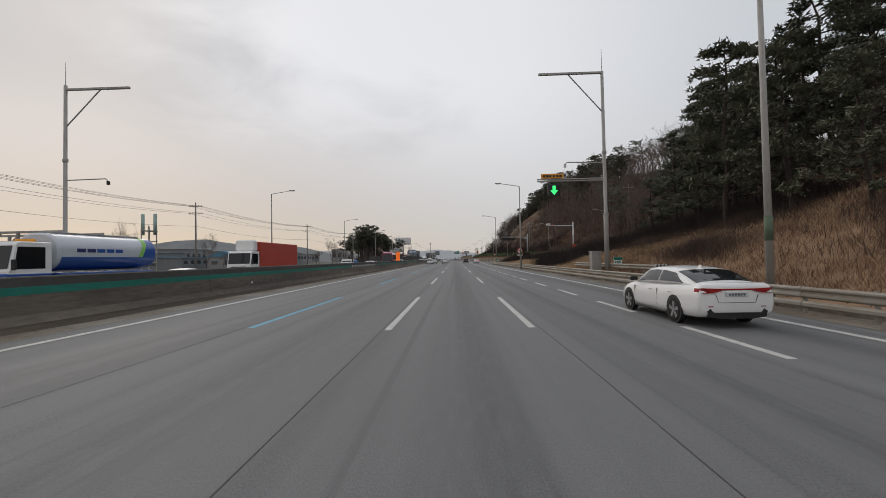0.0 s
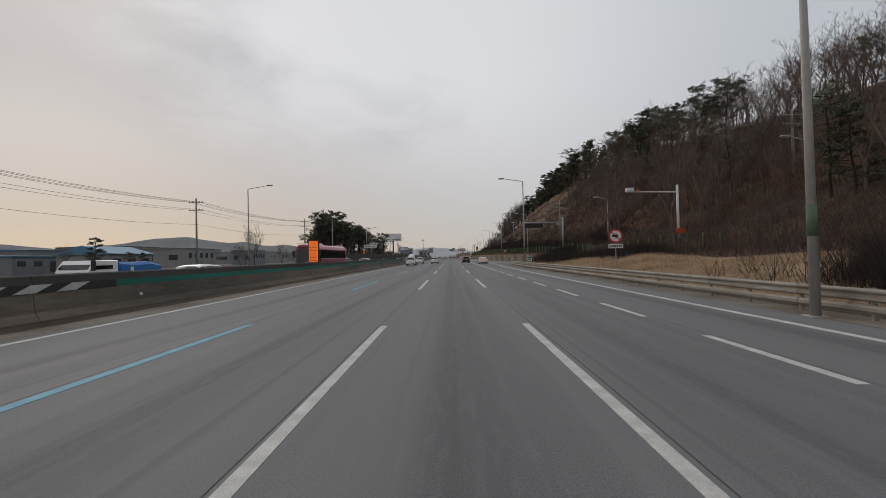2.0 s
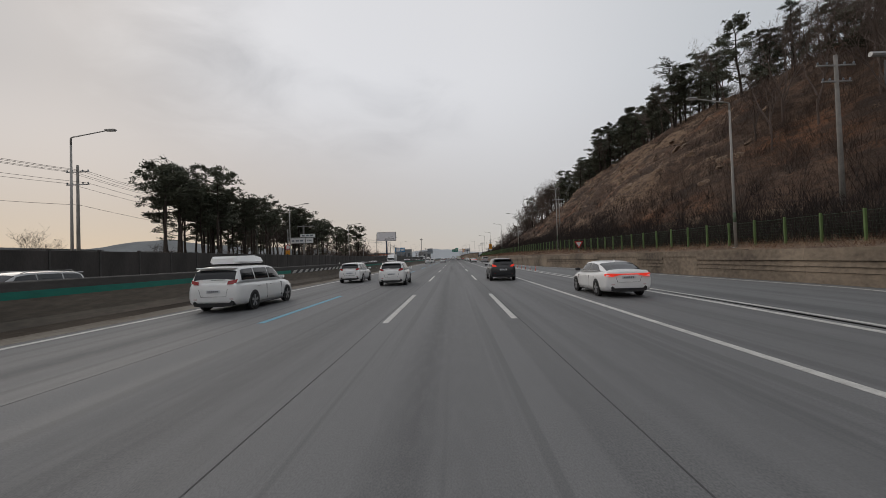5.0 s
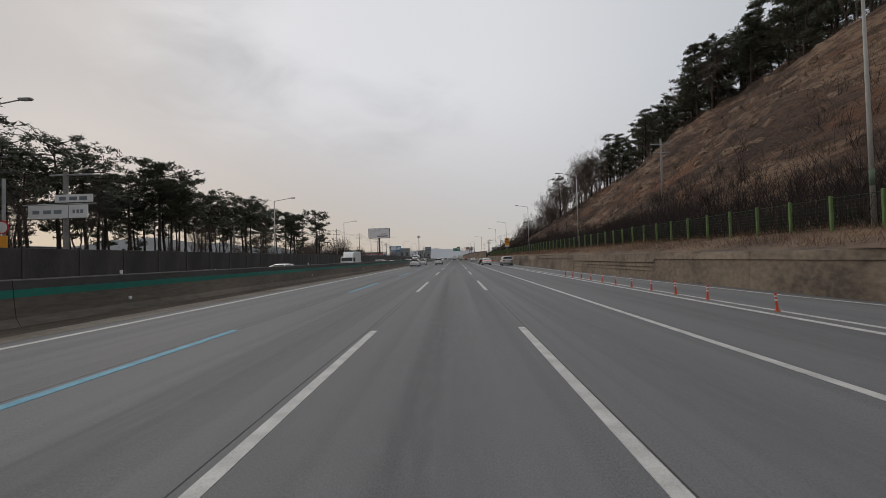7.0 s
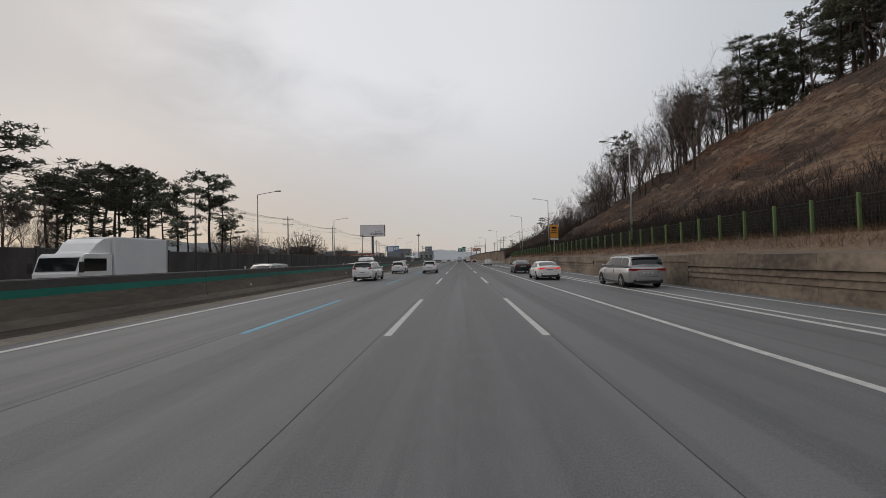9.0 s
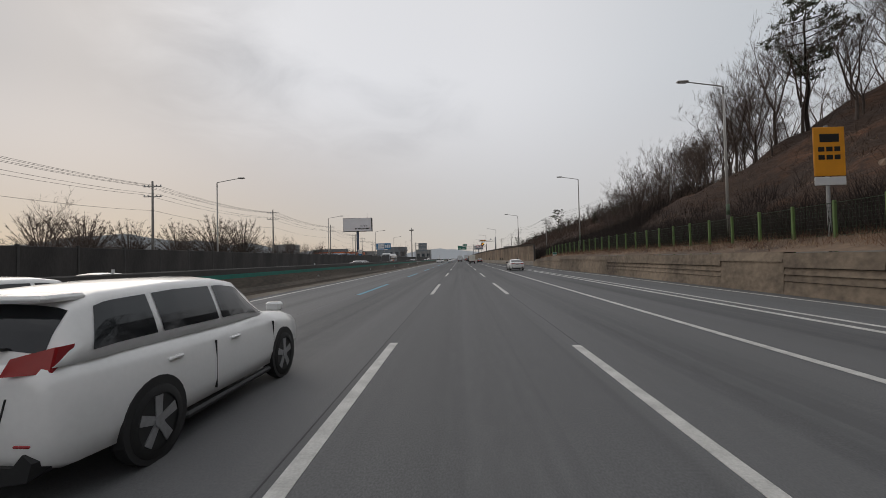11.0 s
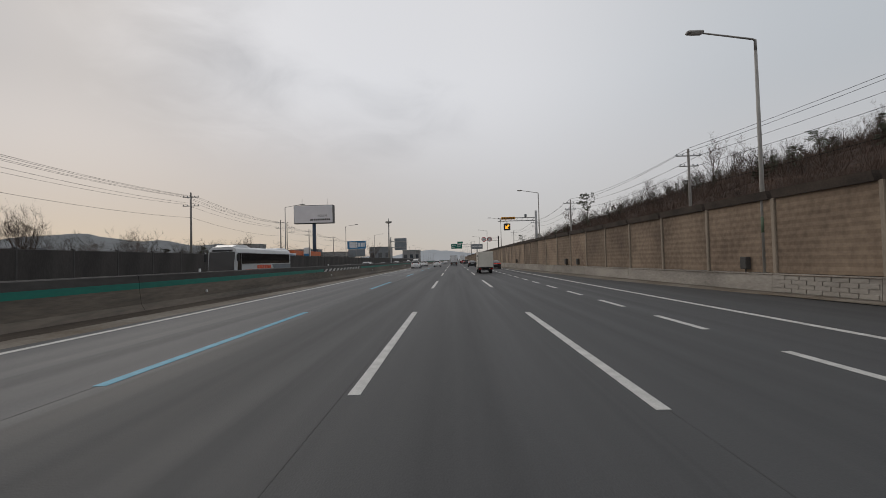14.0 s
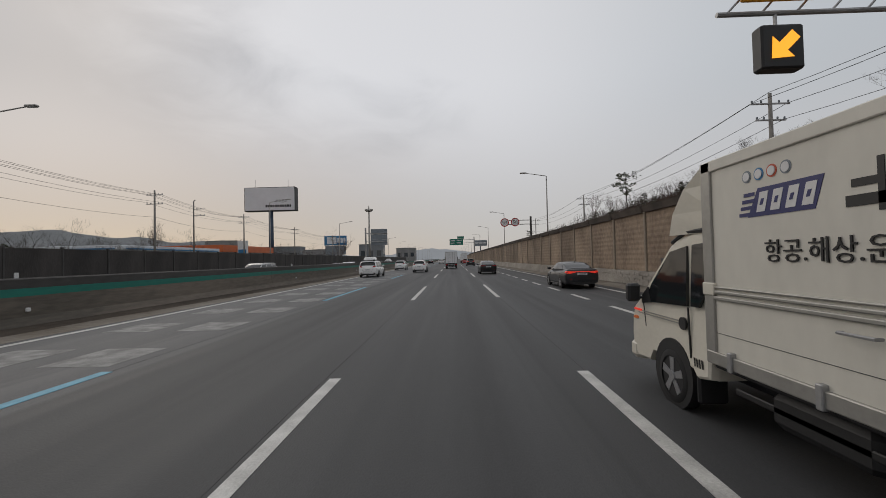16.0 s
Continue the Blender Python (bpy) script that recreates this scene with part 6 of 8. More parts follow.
def shed(x0, x1, y0, y1, h, roof_mat, wall_mat, label, ridge_h=1.6, windows=5):
    b = thing("industrial_building", label, "building", kind="")
    part("wall", Shape().box(x0, x1, y0, y1, -0.35, h), wall_mat, b)
    xm = (x0 + x1) / 2
    part("roof", Shape().loft([[(x0 - 0.4, y, h), (x1 + 0.4, y, h), (x1 + 0.4, y, h + 0.15), (xm, y, h + ridge_h), (x0 - 0.4, y, h + 0.15)] for y in (y0 - 0.4, y1 + 0.4)]), roof_mat, b)
    for i in range(windows):
        a = y0 + (y1 - y0) * (i + 0.25) / windows
        part("window", Shape().box(x1, x1 + 0.05, a, a + (y1 - y0) / windows * 0.5, h * 0.45, h * 0.75), WINDOW, b)
    for i in range(max(2, windows // 2)):
        a = x0 + (x1 - x0) * (i + 0.25) / max(2, windows // 2)
        part("window", Shape().box(a, a + (x1 - x0) * 0.18, y0 - 0.05, y0, h * 0.35, h * 0.65), WINDOW, b)
    return b


shed(-134, -88, 128, 145, 3.7, SHEET_BLUE, SHEET_GREY, "long low factory with a pale blue sheet roof", 0.8)
shed(-81, -70, 130, 142, 3.8, SHEET_BLUE, PALE_WALL, "pale workshop with a shallow gable and blue eaves", 1.9, 3)
shed(-180, -140, 180, 205, 7.0, SHEET_BLUE, SHEET_GREY, "grey factory hall with a blue roof", 1.0)
shed(-150, -126, 240, 262, 8.5, SHEET_GREY, PALE_WALL, "pale grey two-storey works building", 0.6)
shed(-120, -108, 268, 282, 7.5, PALE_WALL, SHEET_GREY, "grey low commercial block beyond the fields", 0.6)
shed(-230, -190, 280, 310, 12.0, PALE_WALL, SHEET_GREY, "tall grey industrial block in the distance", 0.6)
shed(-200, -150, 380, 420, 9.0, SHEET_GREY, PALE_WALL, "distant pale works block beyond the wood", 0.6)
for i, (x, y, w, h) in enumerate(((-420, 700, 40, 22), (-360, 760, 30, 16), (-300, 720, 50, 14), (-240, 780, 30, 24), (-180, 760, 40, 16), (-130, 740, 30, 12), (-95, 800, 24, 18), (-60, 820, 20, 14), (60, 820, 26, 16), (95, 780, 30, 12))):
    shed(x, x + w, y, y + 14, h, PALE_WALL, PALE_WALL if i % 2 else SHEET_GREY, "hazy pale block of buildings in the distance", 0.5, 6)

# steel plant frame and twin green columns
pf = thing("steel_frame", "bare steel pipe gantry of a plant", "structure frame")
for x in (-74, -66, -58, -52):
    for y in (52, 58):
        part("column", Shape().block(x - 0.15, x + 0.15, y - 0.15, y + 0.15, -0.35, 6.4, 0.02), POLE_PAINT, pf)
for y in (52, 58):
    for zz in (6.2, 4.9):
        part("beam", Shape().block(-74.3, -51.7, y - 0.14, y + 0.14, zz, zz + 0.3, 0.02), POLE_PAINT, pf)
for k in range(9):
    part("diagonal", Shape().tube([(-74 + 2.5 * k, 52, 4.95), (-72.7 + 2.5 * k, 52, 6.3)], 0.06, 6), POLE_PAINT, pf)
GREEN_TANK = material("pale_green_paint", (0.33, 0.46, 0.42), 0.5, noise_scale=0.5, amount=0.2)
tw = thing("twin_silo", "pair of pale green columns on a steel tower", "silo")
for x in (-59.2, -56.8):
    part("column", Shape().tube([(x, 75, 7.3), (x, 75, 11.3)], 0.3, 12), GREEN_TANK, tw, smooth=True)
for x in (-58.7, -57.3):
    for y in (74, 76):
        part("leg", Shape().tube([(x, y, -0.35), (x, y, 9.0)], 0.1, 6), POLE_PAINT, tw)
for zz in (2, 4, 6, 8):
    part("ring", Shape().block(-58.9, -57.1, 73.9, 76.1, zz, zz + 0.15, 0.02), POLE_PAINT, tw)

# filling station
fs = thing("filling_station", "low filling station with an orange fascia and white canopy", "building")
part("wall", Shape().box(-84, -62, 500, 530, -0.35, 5.0), PALE_WALL, fs)
part("fascia", Shape().block(-84.3, -61.6, 499.6, 530.3, 5.0, 6.9, 0.05), ORANGE_FASCIA, fs)
for i in range(6):
    part("window", Shape().box(-82 + 3.4 * i, -80 + 3.4 * i, 499.55, 499.65, 1.2, 3.6), WINDOW, fs)
canopy = thing("canopy", "white flat filling station canopy on slim posts", "canopy")
part("roof", Shape().block(-74, -58, 462, 492, 4.6, 5.5, 0.1), BOARD_WHITE, canopy)
part("stripe", Shape().block(-57.98, -57.9, 463, 491, 4.75, 5.0, 0.01), SIGN_BLUE, canopy)
part("stripe", Shape().block(-73, -59, 461.9, 461.98, 4.75, 5.0, 0.01), SIGN_BLUE, canopy)
for x in (-71, -61):
    for y in (465, 477, 489):
        part("post", Shape().block(x - 0.2, x + 0.2, y - 0.2, y + 0.2, -0.35, 4.6, 0.03), SIGN_WHITE, canopy)
pt = thing("totem_sign", "white and blue filling station totem sign", "sign")
part("post", Shape().block(-58.6, -57.4, 503, 503.4, -0.35, 3.8, 0.05), SIGN_WHITE, pt)
part("panel", Shape().block(-59.3, -56.7, 502.8, 503.6, 3.8, 8.0, 0.08), SIGN_WHITE, pt)
part("blue_field", Shape().block(-59.1, -56.9, 502.75, 502.8, 4.0, 5.6, 0.02), SIGN_BLUE, pt)

# ---------------------------------------------------------------- vehicles
CAR_WHITE = material("car_paint_white", (0.86, 0.86, 0.85), 0.25, coat=0.6, noise_scale=1.5, amount=0.06)
CAR_SILVER = material("car_paint_silver", (0.40, 0.40, 0.40), 0.32, 0.5, coat=0.5, noise_scale=1.5, amount=0.06)
CAR_BLACK = material("car_paint_black", (0.012, 0.013, 0.015), 0.28, coat=0.3, noise_scale=1.5, amount=0.1)
CAR_GREY = material("car_paint_grey", (0.022, 0.023, 0.026), 0.3, coat=0.3, noise_scale=1.5, amount=0.1)
CAR_RED = material("car_paint_red", (0.42, 0.03, 0.03), 0.28, coat=0.6, noise_scale=1.5, amount=0.1)
TRUCK_CREAM = material("truck_paint_cream", (0.74, 0.70, 0.60), 0.38, coat=0.35, noise_scale=0.8, amount=0.10, stretch=(1, 1, 2))
TRUCK_BOX = material("box_panel_cream", (0.70, 0.675, 0.60), 0.5, noise_scale=0.5, amount=0.14, stretch=(1, 1, 0.5))
TRUCK_WHITE = material("box_panel_white", (0.76, 0.77, 0.78), 0.5, noise_scale=0.5, amount=0.12)
ALU = material("aluminium_trim", (0.40, 0.39, 0.36), 0.45, 0.5, noise_scale=1.5, amount=0.2)
RUBBER = material("tyre_rubber", (0.018, 0.018, 0.018), 0.85, noise_scale=3, amount=0.4)
PLASTIC = material("black_plastic", (0.02, 0.02, 0.021), 0.55, noise_scale=2, amount=0.3)
RIM = material("alloy_rim", (0.42, 0.42, 0.43), 0.35, 0.6, noise_scale=2, amount=0.3)
CAR_GLASS = glass_material("car_glass", (0.012, 0.014, 0.016))
TAIL = material("tail_lamp_red", (0.34, 0.012, 0.015), 0.2, coat=0.5)
TAIL_ON = material("tail_lamp_lit", (0.85, 0.05, 0.03), 0.3, emit=0.5)
AMBER = material("indicator_amber", (0.75, 0.17, 0.02), 0.3)
HEAD = material("headlamp", (0.55, 0.57, 0.6), 0.12, coat=0.6)
PLATE = material("plate_white", (0.58, 0.60, 0.62), 0.5)
PLATE_BAR = material("plate_bar_grey", (0.12, 0.12, 0.13), 0.6)
BLUE_TARP = material("tarpaulin_blue", (0.02, 0.16, 0.46), 0.6, noise_scale=1.2, amount=0.25, bump=0.4)
GREEN_TARP = material("tarpaulin_green", (0.01, 0.17, 0.11), 0.6, noise_scale=1.2, amount=0.25, bump=0.4)
BUS_PINK = material("bus_paint_magenta", (0.40, 0.03, 0.10), 0.3, coat=0.5, noise_scale=0.6, amount=0.1)
BUS_WHITE = material("bus_paint_white", (0.58, 0.59, 0.60), 0.35, coat=0.4, noise_scale=0.6, amount=0.08)
BOX_RED = material("container_red", (0.48, 0.05, 0.03), 0.5, noise_scale=0.5, amount=0.12)
TANK_WHITE = material("tank_white", (0.58, 0.62, 0.68), 0.3, coat=0.4, noise_scale=0.5, amount=0.1)
TRUCK_BLUE = material("truck_paint_blue", (0.02, 0.09, 0.36), 0.35, coat=0.4, noise_scale=0.6, amount=0.12)
LOGO_BLUE = material("logo_dark_blue", (0.02, 0.025, 0.13), 0.45)
LIME = material("logo_lime", (0.25, 0.55, 0.12), 0.45)


def wheel(parent, x, y, r, w, side):
    """A tyre with its rim; side is +1 where the outside faces +x."""
    t = Shape()
    rings = []
    for dx, rr in ((-w, 0.62 * r), (-w, 0.92 * r), (-w * 0.8, r), (-w * 0.2, r), (0.0, 0.92 * r), (0.008, 0.71 * r)):
        rings.append([(x + dx * side, y + rr * math.cos(a), r + rr * math.sin(a)) for a in [2 * math.pi * i / 22 for i in range(22)]])
    t.loft(rings if side > 0 else [q[::-1] for q in rings], caps=False)
    tyre = part("wheel", t, RUBBER, parent, smooth=True)
    d = Shape()
    d.disc((x - 0.05 * side, y, r), (side, 0, 0), 0.71 * r, 0.03, 20)
    for k in range(5):
        a = 2 * math.pi * k / 5 + 0.3
        c, s_ = math.cos(a), math.sin(a)
        p0, p1 = (y + 0.1 * r * c, r + 0.1 * r * s_), (y + 0.66 * r * c, r + 0.66 * r * s_)
        wx, wz = -s_ * 0.1 * r, c * 0.1 * r
        q = [(p0[0] - wx, p0[1] - wz), (p1[0] - wx * 1.4, p1[1] - wz * 1.4), (p1[0] + wx * 1.4, p1[1] + wz * 1.4), (p0[0] + wx, p0[1] + wz)]
        d.loft([[(x + dx * side, yy, zz) for yy, zz in q] for dx in (-0.04, 0.004)])
    part("rim", d, RIM, tyre)
    part("hub", Shape().disc((x - 0.02 * side, y, r), (side, 0, 0), 0.17 * r, 0.035, 12), RIM, tyre)
    return tyre


def body_ring(y, w, zl, zt, tuck=0.9):
    zm = zl + (zt - zl) * 0.55
    half = [(w * 0.80, zl), (w * 0.95, zl + 0.05), (w, zl + (zt - zl) * 0.28), (w, zm), (w * 0.975, zt - (zt - zl) * 0.2), (w * tuck, zt - 0.035), (w * (tuck - 0.1), zt)]
    return [(x, y, z) for x, z in half] + [(-x, y, z) for x, z in reversed(half)]


KINDS = {
    # st: stations of the lower body: y, share of half width, underside, top
    # cab: stations of the cabin: y, belt height, roof height, share of half width at belt and at roof
    "sedan": dict(L=4.64, W=1.80, H=1.43, r=0.325, axles=(1.42, -1.28),
                  st=[(-2.33, 0.90, 0.40, 0.95), (-2.31, 0.94, 0.34, 1.02), (-2.22, 0.97, 0.27, 1.05), (-2.0, 0.97, 0.22, 1.05), (-1.6, 1.0, 0.20, 1.03), (-0.6, 1.0, 0.19, 0.99), (0.6, 1.0, 0.19, 0.96), (1.2, 1.0, 0.19, 0.93), (1.7, 0.98, 0.20, 0.85), (2.05, 0.92, 0.22, 0.76), (2.25, 0.80, 0.28, 0.66), (2.33, 0.6, 0.38, 0.56)],
                  cab=[(-2.08, 1.02, 1.055, 0.85, 0.75), (-1.85, 1.02, 1.115, 0.89, 0.76), (-1.45, 1.01, 1.26, 0.92, 0.76), (-1.05, 1.0, 1.37, 0.93, 0.75), (-0.55, 0.98, 1.425, 0.94, 0.74), (0.0, 0.96, 1.435, 0.94, 0.73), (0.4, 0.95, 1.40, 0.93, 0.72), (0.8, 0.94, 1.27, 0.91, 0.71), (1.15, 0.92, 1.08, 0.87, 0.69), (1.4, 0.90, 0.93, 0.8, 0.64)],
                  rear=(-1.93, -1.13), front=(0.48, 1.22), side=[(-1.62, -1.12, -0.42, -0.42), (-0.36, -0.36, 1.0, 0.46)]),
    "suv": dict(L=4.35, W=1.82, H=1.62, r=0.345, axles=(1.33, -1.30),
                st=[(-2.18, 0.80, 0.45, 0.95), (-2.14, 0.90, 0.34, 1.06), (-2.0, 0.97, 0.28, 1.08), (-1.4, 1.0, 0.25, 1.07), (0.0, 1.0, 0.24, 1.05), (1.05, 1.0, 0.24, 1.03), (1.6, 0.97, 0.25, 0.97), (1.98, 0.92, 0.3, 0.88), (2.13, 0.82, 0.36, 0.78), (2.18, 0.66, 0.44, 0.68)],
                cab=[(-2.12, 1.05, 1.10, 0.86, 0.74), (-2.02, 1.05, 1.32, 0.89, 0.74), (-1.88, 1.05, 1.50, 0.91, 0.73), (-1.6, 1.05, 1.58, 0.91, 0.73), (-0.8, 1.04, 1.62, 0.92, 0.73), (0.0, 1.03, 1.61, 0.92, 0.72), (0.35, 1.03, 1.56, 0.91, 0.71), (0.7, 1.02, 1.36, 0.89, 0.7), (1.0, 1.01, 1.16, 0.85, 0.68), (1.25, 1.0, 1.03, 0.8, 0.66)],
                rear=(-2.09, -1.90), front=(0.42, 1.08), side=[(-1.85, -1.72, -1.18, -1.18), (-1.1, -1.1, -0.22, -0.22), (-0.15, -0.15, 0.9, 0.40)]),
    "van": dict(L=5.12, W=1.98, H=1.74, r=0.35, axles=(1.62, -1.45),
                st=[(-2.56, 0.82, 0.45, 0.98), (-2.52, 0.92, 0.34, 1.10), (-2.35, 0.98, 0.27, 1.13), (-1.5, 1.0, 0.23, 1.12), (0.0, 1.0, 0.22, 1.10), (1.4, 1.0, 0.22, 1.06), (2.0, 0.97, 0.23, 0.97), (2.36, 0.90, 0.28, 0.85), (2.52, 0.76, 0.36, 0.72), (2.56, 0.6, 0.44, 0.6)],
                cab=[(-2.5, 1.10, 1.14, 0.90, 0.78), (-2.42, 1.10, 1.40, 0.92, 0.78), (-2.30, 1.10, 1.60, 0.93, 0.77), (-2.05, 1.10, 1.70, 0.93, 0.77), (-1.0, 1.09, 1.74, 0.93, 0.77), (0.2, 1.08, 1.73, 0.93, 0.76), (0.65, 1.07, 1.67, 0.92, 0.75), (1.05, 1.06, 1.45, 0.90, 0.74), (1.4, 1.05, 1.22, 0.87, 0.72), (1.75, 1.03, 1.05, 0.82, 0.7)],
                rear=(-2.47, -2.32), front=(0.75, 1.5), side=[(-2.28, -2.18, -1.30, -1.30), (-1.22, -1.22, -0.12, -0.12), (-0.05, -0.05, 1.25, 0.72)]),
}


def car(kind, paint, label, category="car", name="car", lit=False, roof_box=False, roof_rails=False, tail_bar=False, group="motorway traffic"):
    k = KINDS[kind]
    w, H = k["W"] / 2, k["H"]
    t = thing(name, label, category, group=group)
    part("body", Shape().loft([body_ring(y, f * w, zl, zt) for y, f, zl, zt in k["st"]]), paint, t, smooth=True)
    cols = [[(row[0], row[i]) for row in k["cab"]] for i in range(5)]

    def shell(y, s_, out=0.0):
        """A point of the cabin's skin: s_ runs from the belt (0) over the cant rail (0.6) to the middle of the roof (1)."""
        zb, zr, fb, fr = (lerp(cols[i], y) for i in (1, 2, 3, 4))
        wb, wr = fb * w, fr * w
        if s_ < 0.6:
            q = s_ / 0.6
            x, z = wb + (wr - wb) * q ** 1.35, zb - 0.01 + (zr - 0.06 - zb) * q
        else:
            q = (s_ - 0.6) / 0.4 * math.pi / 2
            x, z = wr * math.cos(q), zr - 0.07 + 0.07 * math.sin(q)
        n = math.hypot(x, 0.8 * (z - zb + 0.1))
        return Vector((x + out * x / max(n, 0.1) * (1.0 if s_ < 0.6 else 0.4), y, z + out * (0.35 if s_ < 0.6 else 1.0)))

    levels = (0.0, 0.2, 0.4, 0.55, 0.64, 0.74, 0.86, 1.0)
    rings = []
    for row in k["cab"]:
        half = [shell(row[0], q) for q in levels]
        rings.append(half + [Vector((-p.x, p.y, p.z)) for p in reversed(half[:-1])])
    part("cabin", Shape().loft(rings), paint, t, smooth=True)

    def pane(name, corners, s0, s1, sx, n=5):
        """A window laid on the skin; corners are the y of its lower and upper ends."""
        a0, a1, b0, b1 = corners
        rows = []
        for i in range(n + 1):
            f = i / n
            sq = s0 + (s1 - s0) * f
            ya, yb = a0 + (a1 - a0) * f, b0 + (b1 - b0) * f
            rows.append([shell(ya + (yb - ya) * j / 6, sq, 0.007) for j in range(7)])
        rows = [[(sx * p.x, p.y, p.z) for p in r] for r in rows]
        return part(name, Shape().loft(rows if sx > 0 else [r[::-1] for r in rows], closed=False), CAR_GLASS, t, "dark tinted window")

    def cross_pane(name, y0, y1):
        rows = []
        for i in range(7):
            y = y0 + (y1 - y0) * i / 6
            r = []
            for j in range(9):
                q = 1 - abs(j / 4 - 1) * 0.36
                p = shell(y, q, 0.006)
                r.append(((1 if j > 4 else -1) * p.x if j != 4 else 0.0, p.y, p.z))
            rows.append(r)
        return part(name, Shape().loft([r[::-1] for r in rows], closed=False), CAR_GLASS, t, "dark tinted window")

    cross_pane("rear_window", *k["rear"])
    cross_pane("windscreen", *k["front"])
    for sx in (-1, 1):
        for c in k["side"]:
            pane("side_window", c, 0.10, 0.54, sx)
        zf = lerp(cols[1], 0.9)
        part("mirror", Shape().block(*sorted((sx * (w * 0.93), sx * (w + 0.16))), 0.86, 0.98, zf + 0.04, zf + 0.17, 0.03), paint if kind != "sedan" else PLASTIC, t)
        for hy in (0.0, -1.05):
            part("door_handle", Shape().block(*sorted((sx * (w * 0.96), sx * (w + 0.012))), hy - 0.1, hy + 0.1, zf - 0.17, zf - 0.14, 0.01), paint, t)
        for dy in (-0.40, 1.0):
            part("door_seam", Shape().box(*sorted((sx * (w * 0.9), sx * (w + 0.0015))), dy - 0.004, dy + 0.004, 0.36, zf - 0.12), PLASTIC, t)
        part("sill", Shape().block(*sorted((sx * w * 0.9, sx * (w - 0.005))), k["axles"][1] + 0.40, k["axles"][0] - 0.40, 0.19, 0.26, 0.03), PLASTIC, t)
        for ya in k["axles"]:
            part("wheel_arch", Shape().disc((sx * (w - 0.10), ya, k["r"] + 0.02), (sx, 0, 0), k["r"] + 0.04, 0.102, 26), PLASTIC, t)
            wheel(t, sx * (w + 0.008), ya, k["r"], 0.2, sx)
    yr = k["st"][0][0]
    zt = k["st"][1][3]
    wl = w * 0.9
    for sx in (-1, 1):
        if kind == "van" and not tail_bar or kind == "suv":
            q = ((0.60, 0.0, 0.06), (0.93, 0.09, 0.06), (0.95, 0.12, -0.12), (0.66, 0.03, -0.06))
        else:
            q = ((0.44, 0.0, 0.14), (0.72, 0.0, 0.19), (0.98, 0.0, 0.20), (1.06, 0.10, 0.17), (1.05, 0.10, 0.09), (0.97, 0.0, 0.075), (0.44, 0.0, 0.095))
        part("tail_lamp", Shape().loft([[(sx * wl * a * g, yr + b - d, zt - c) for a, b, c in q] for d, g in ((-0.10, 1.0), (0.025, 1.0), (0.04, 0.985))]), TAIL_ON if lit else TAIL, t)
        part("reflector", Shape().block(*sorted((sx * wl * 0.66, sx * wl * 0.82)), yr - 0.008, yr + 0.06, 0.50, 0.522, 0.008), TAIL, t)
        part("headlamp", Shape().block(*sorted((sx * wl * 0.48, sx * wl * 0.88)), k["st"][-3][0] - 0.06, k["st"][-3][0] + 0.1, 0.58, 0.70, 0.03), HEAD, t)
    if tail_bar:
        part("tail_bar", Shape().block(-wl * 0.51, wl * 0.51, yr - 0.014, yr + 0.06, zt - 0.135, zt - 0.095, 0.01), TAIL_ON if lit else TAIL, t)
    part("rear_bumper_trim", Shape().loft([[(-w * 0.72 * g, yy, 0.46), (-w * 0.60, yy, 0.37), (w * 0.60, yy, 0.37), (w * 0.72 * g, yy, 0.46), (w * 0.80 * g, yy, 0.40), (w * 0.72, yy, 0.27), (w * 0.40, yy, 0.23), (-w * 0.40, yy, 0.23), (-w * 0.72, yy, 0.27), (-w * 0.80 * g, yy, 0.40)] for yy, g in ((yr + 0.22, 1.1), (yr - 0.012, 0.95))]), PLASTIC, t)
    for sx in (-1, 1):
        part("boot_seam", Shape().tube([(sx * wl * 0.60, yr - 0.004, zt - 0.22), (sx * wl * 0.52, yr - 0.004, 0.60)], 0.006, 4), PLASTIC, t)
    part("boot_seam", Shape().tube([(-wl * 0.52, yr - 0.004, 0.60), (wl * 0.52, yr - 0.004, 0.60)], 0.006, 4), PLASTIC, t)
    npl = part("number_plate", Shape().block(-0.26, 0.26, yr - 0.02, yr + 0.03, 0.735, 0.845, 0.01), PLATE, t, "white number plate")
    bars(npl, PLATE_BAR, -0.2, 0.2, yr - 0.021, 0.765, 0.05, 6, 31, "plate_bar")
    yn = k["st"][-1][0]
    part("grille", Shape().block(-w * 0.45, w * 0.45, yn - 0.1, yn + 0.02, 0.42, 0.56, 0.03), PLASTIC, t)
    rb, wr = k["cab"][3][0], w * k["cab"][4][4]
    if kind != "sedan":
        part("spoiler", Shape().block(-wr * 0.92, wr * 0.92, k["cab"][2][0] - 0.16, k["cab"][2][0] + 0.2, H - 0.13, H - 0.075, 0.025), paint, t)
        part("wiper", Shape().box(-0.1, 0.4, k["rear"][0] - 0.03, k["rear"][0] + 0.0, zt + 0.1, zt + 0.12), PLASTIC, t)
    else:
        part("fin_antenna", Shape().loft([[(-0.02, rb + 0.05, H - 0.06), (0.02, rb + 0.05, H - 0.06), (0.02, rb + 0.22, H - 0.04), (-0.02, rb + 0.22, H - 0.04)], [(-0.005, rb + 0.06, H + 0.03), (0.005, rb + 0.06, H + 0.03), (0.005, rb + 0.1, H + 0.03), (-0.005, rb + 0.1, H + 0.03)]]), paint, t)
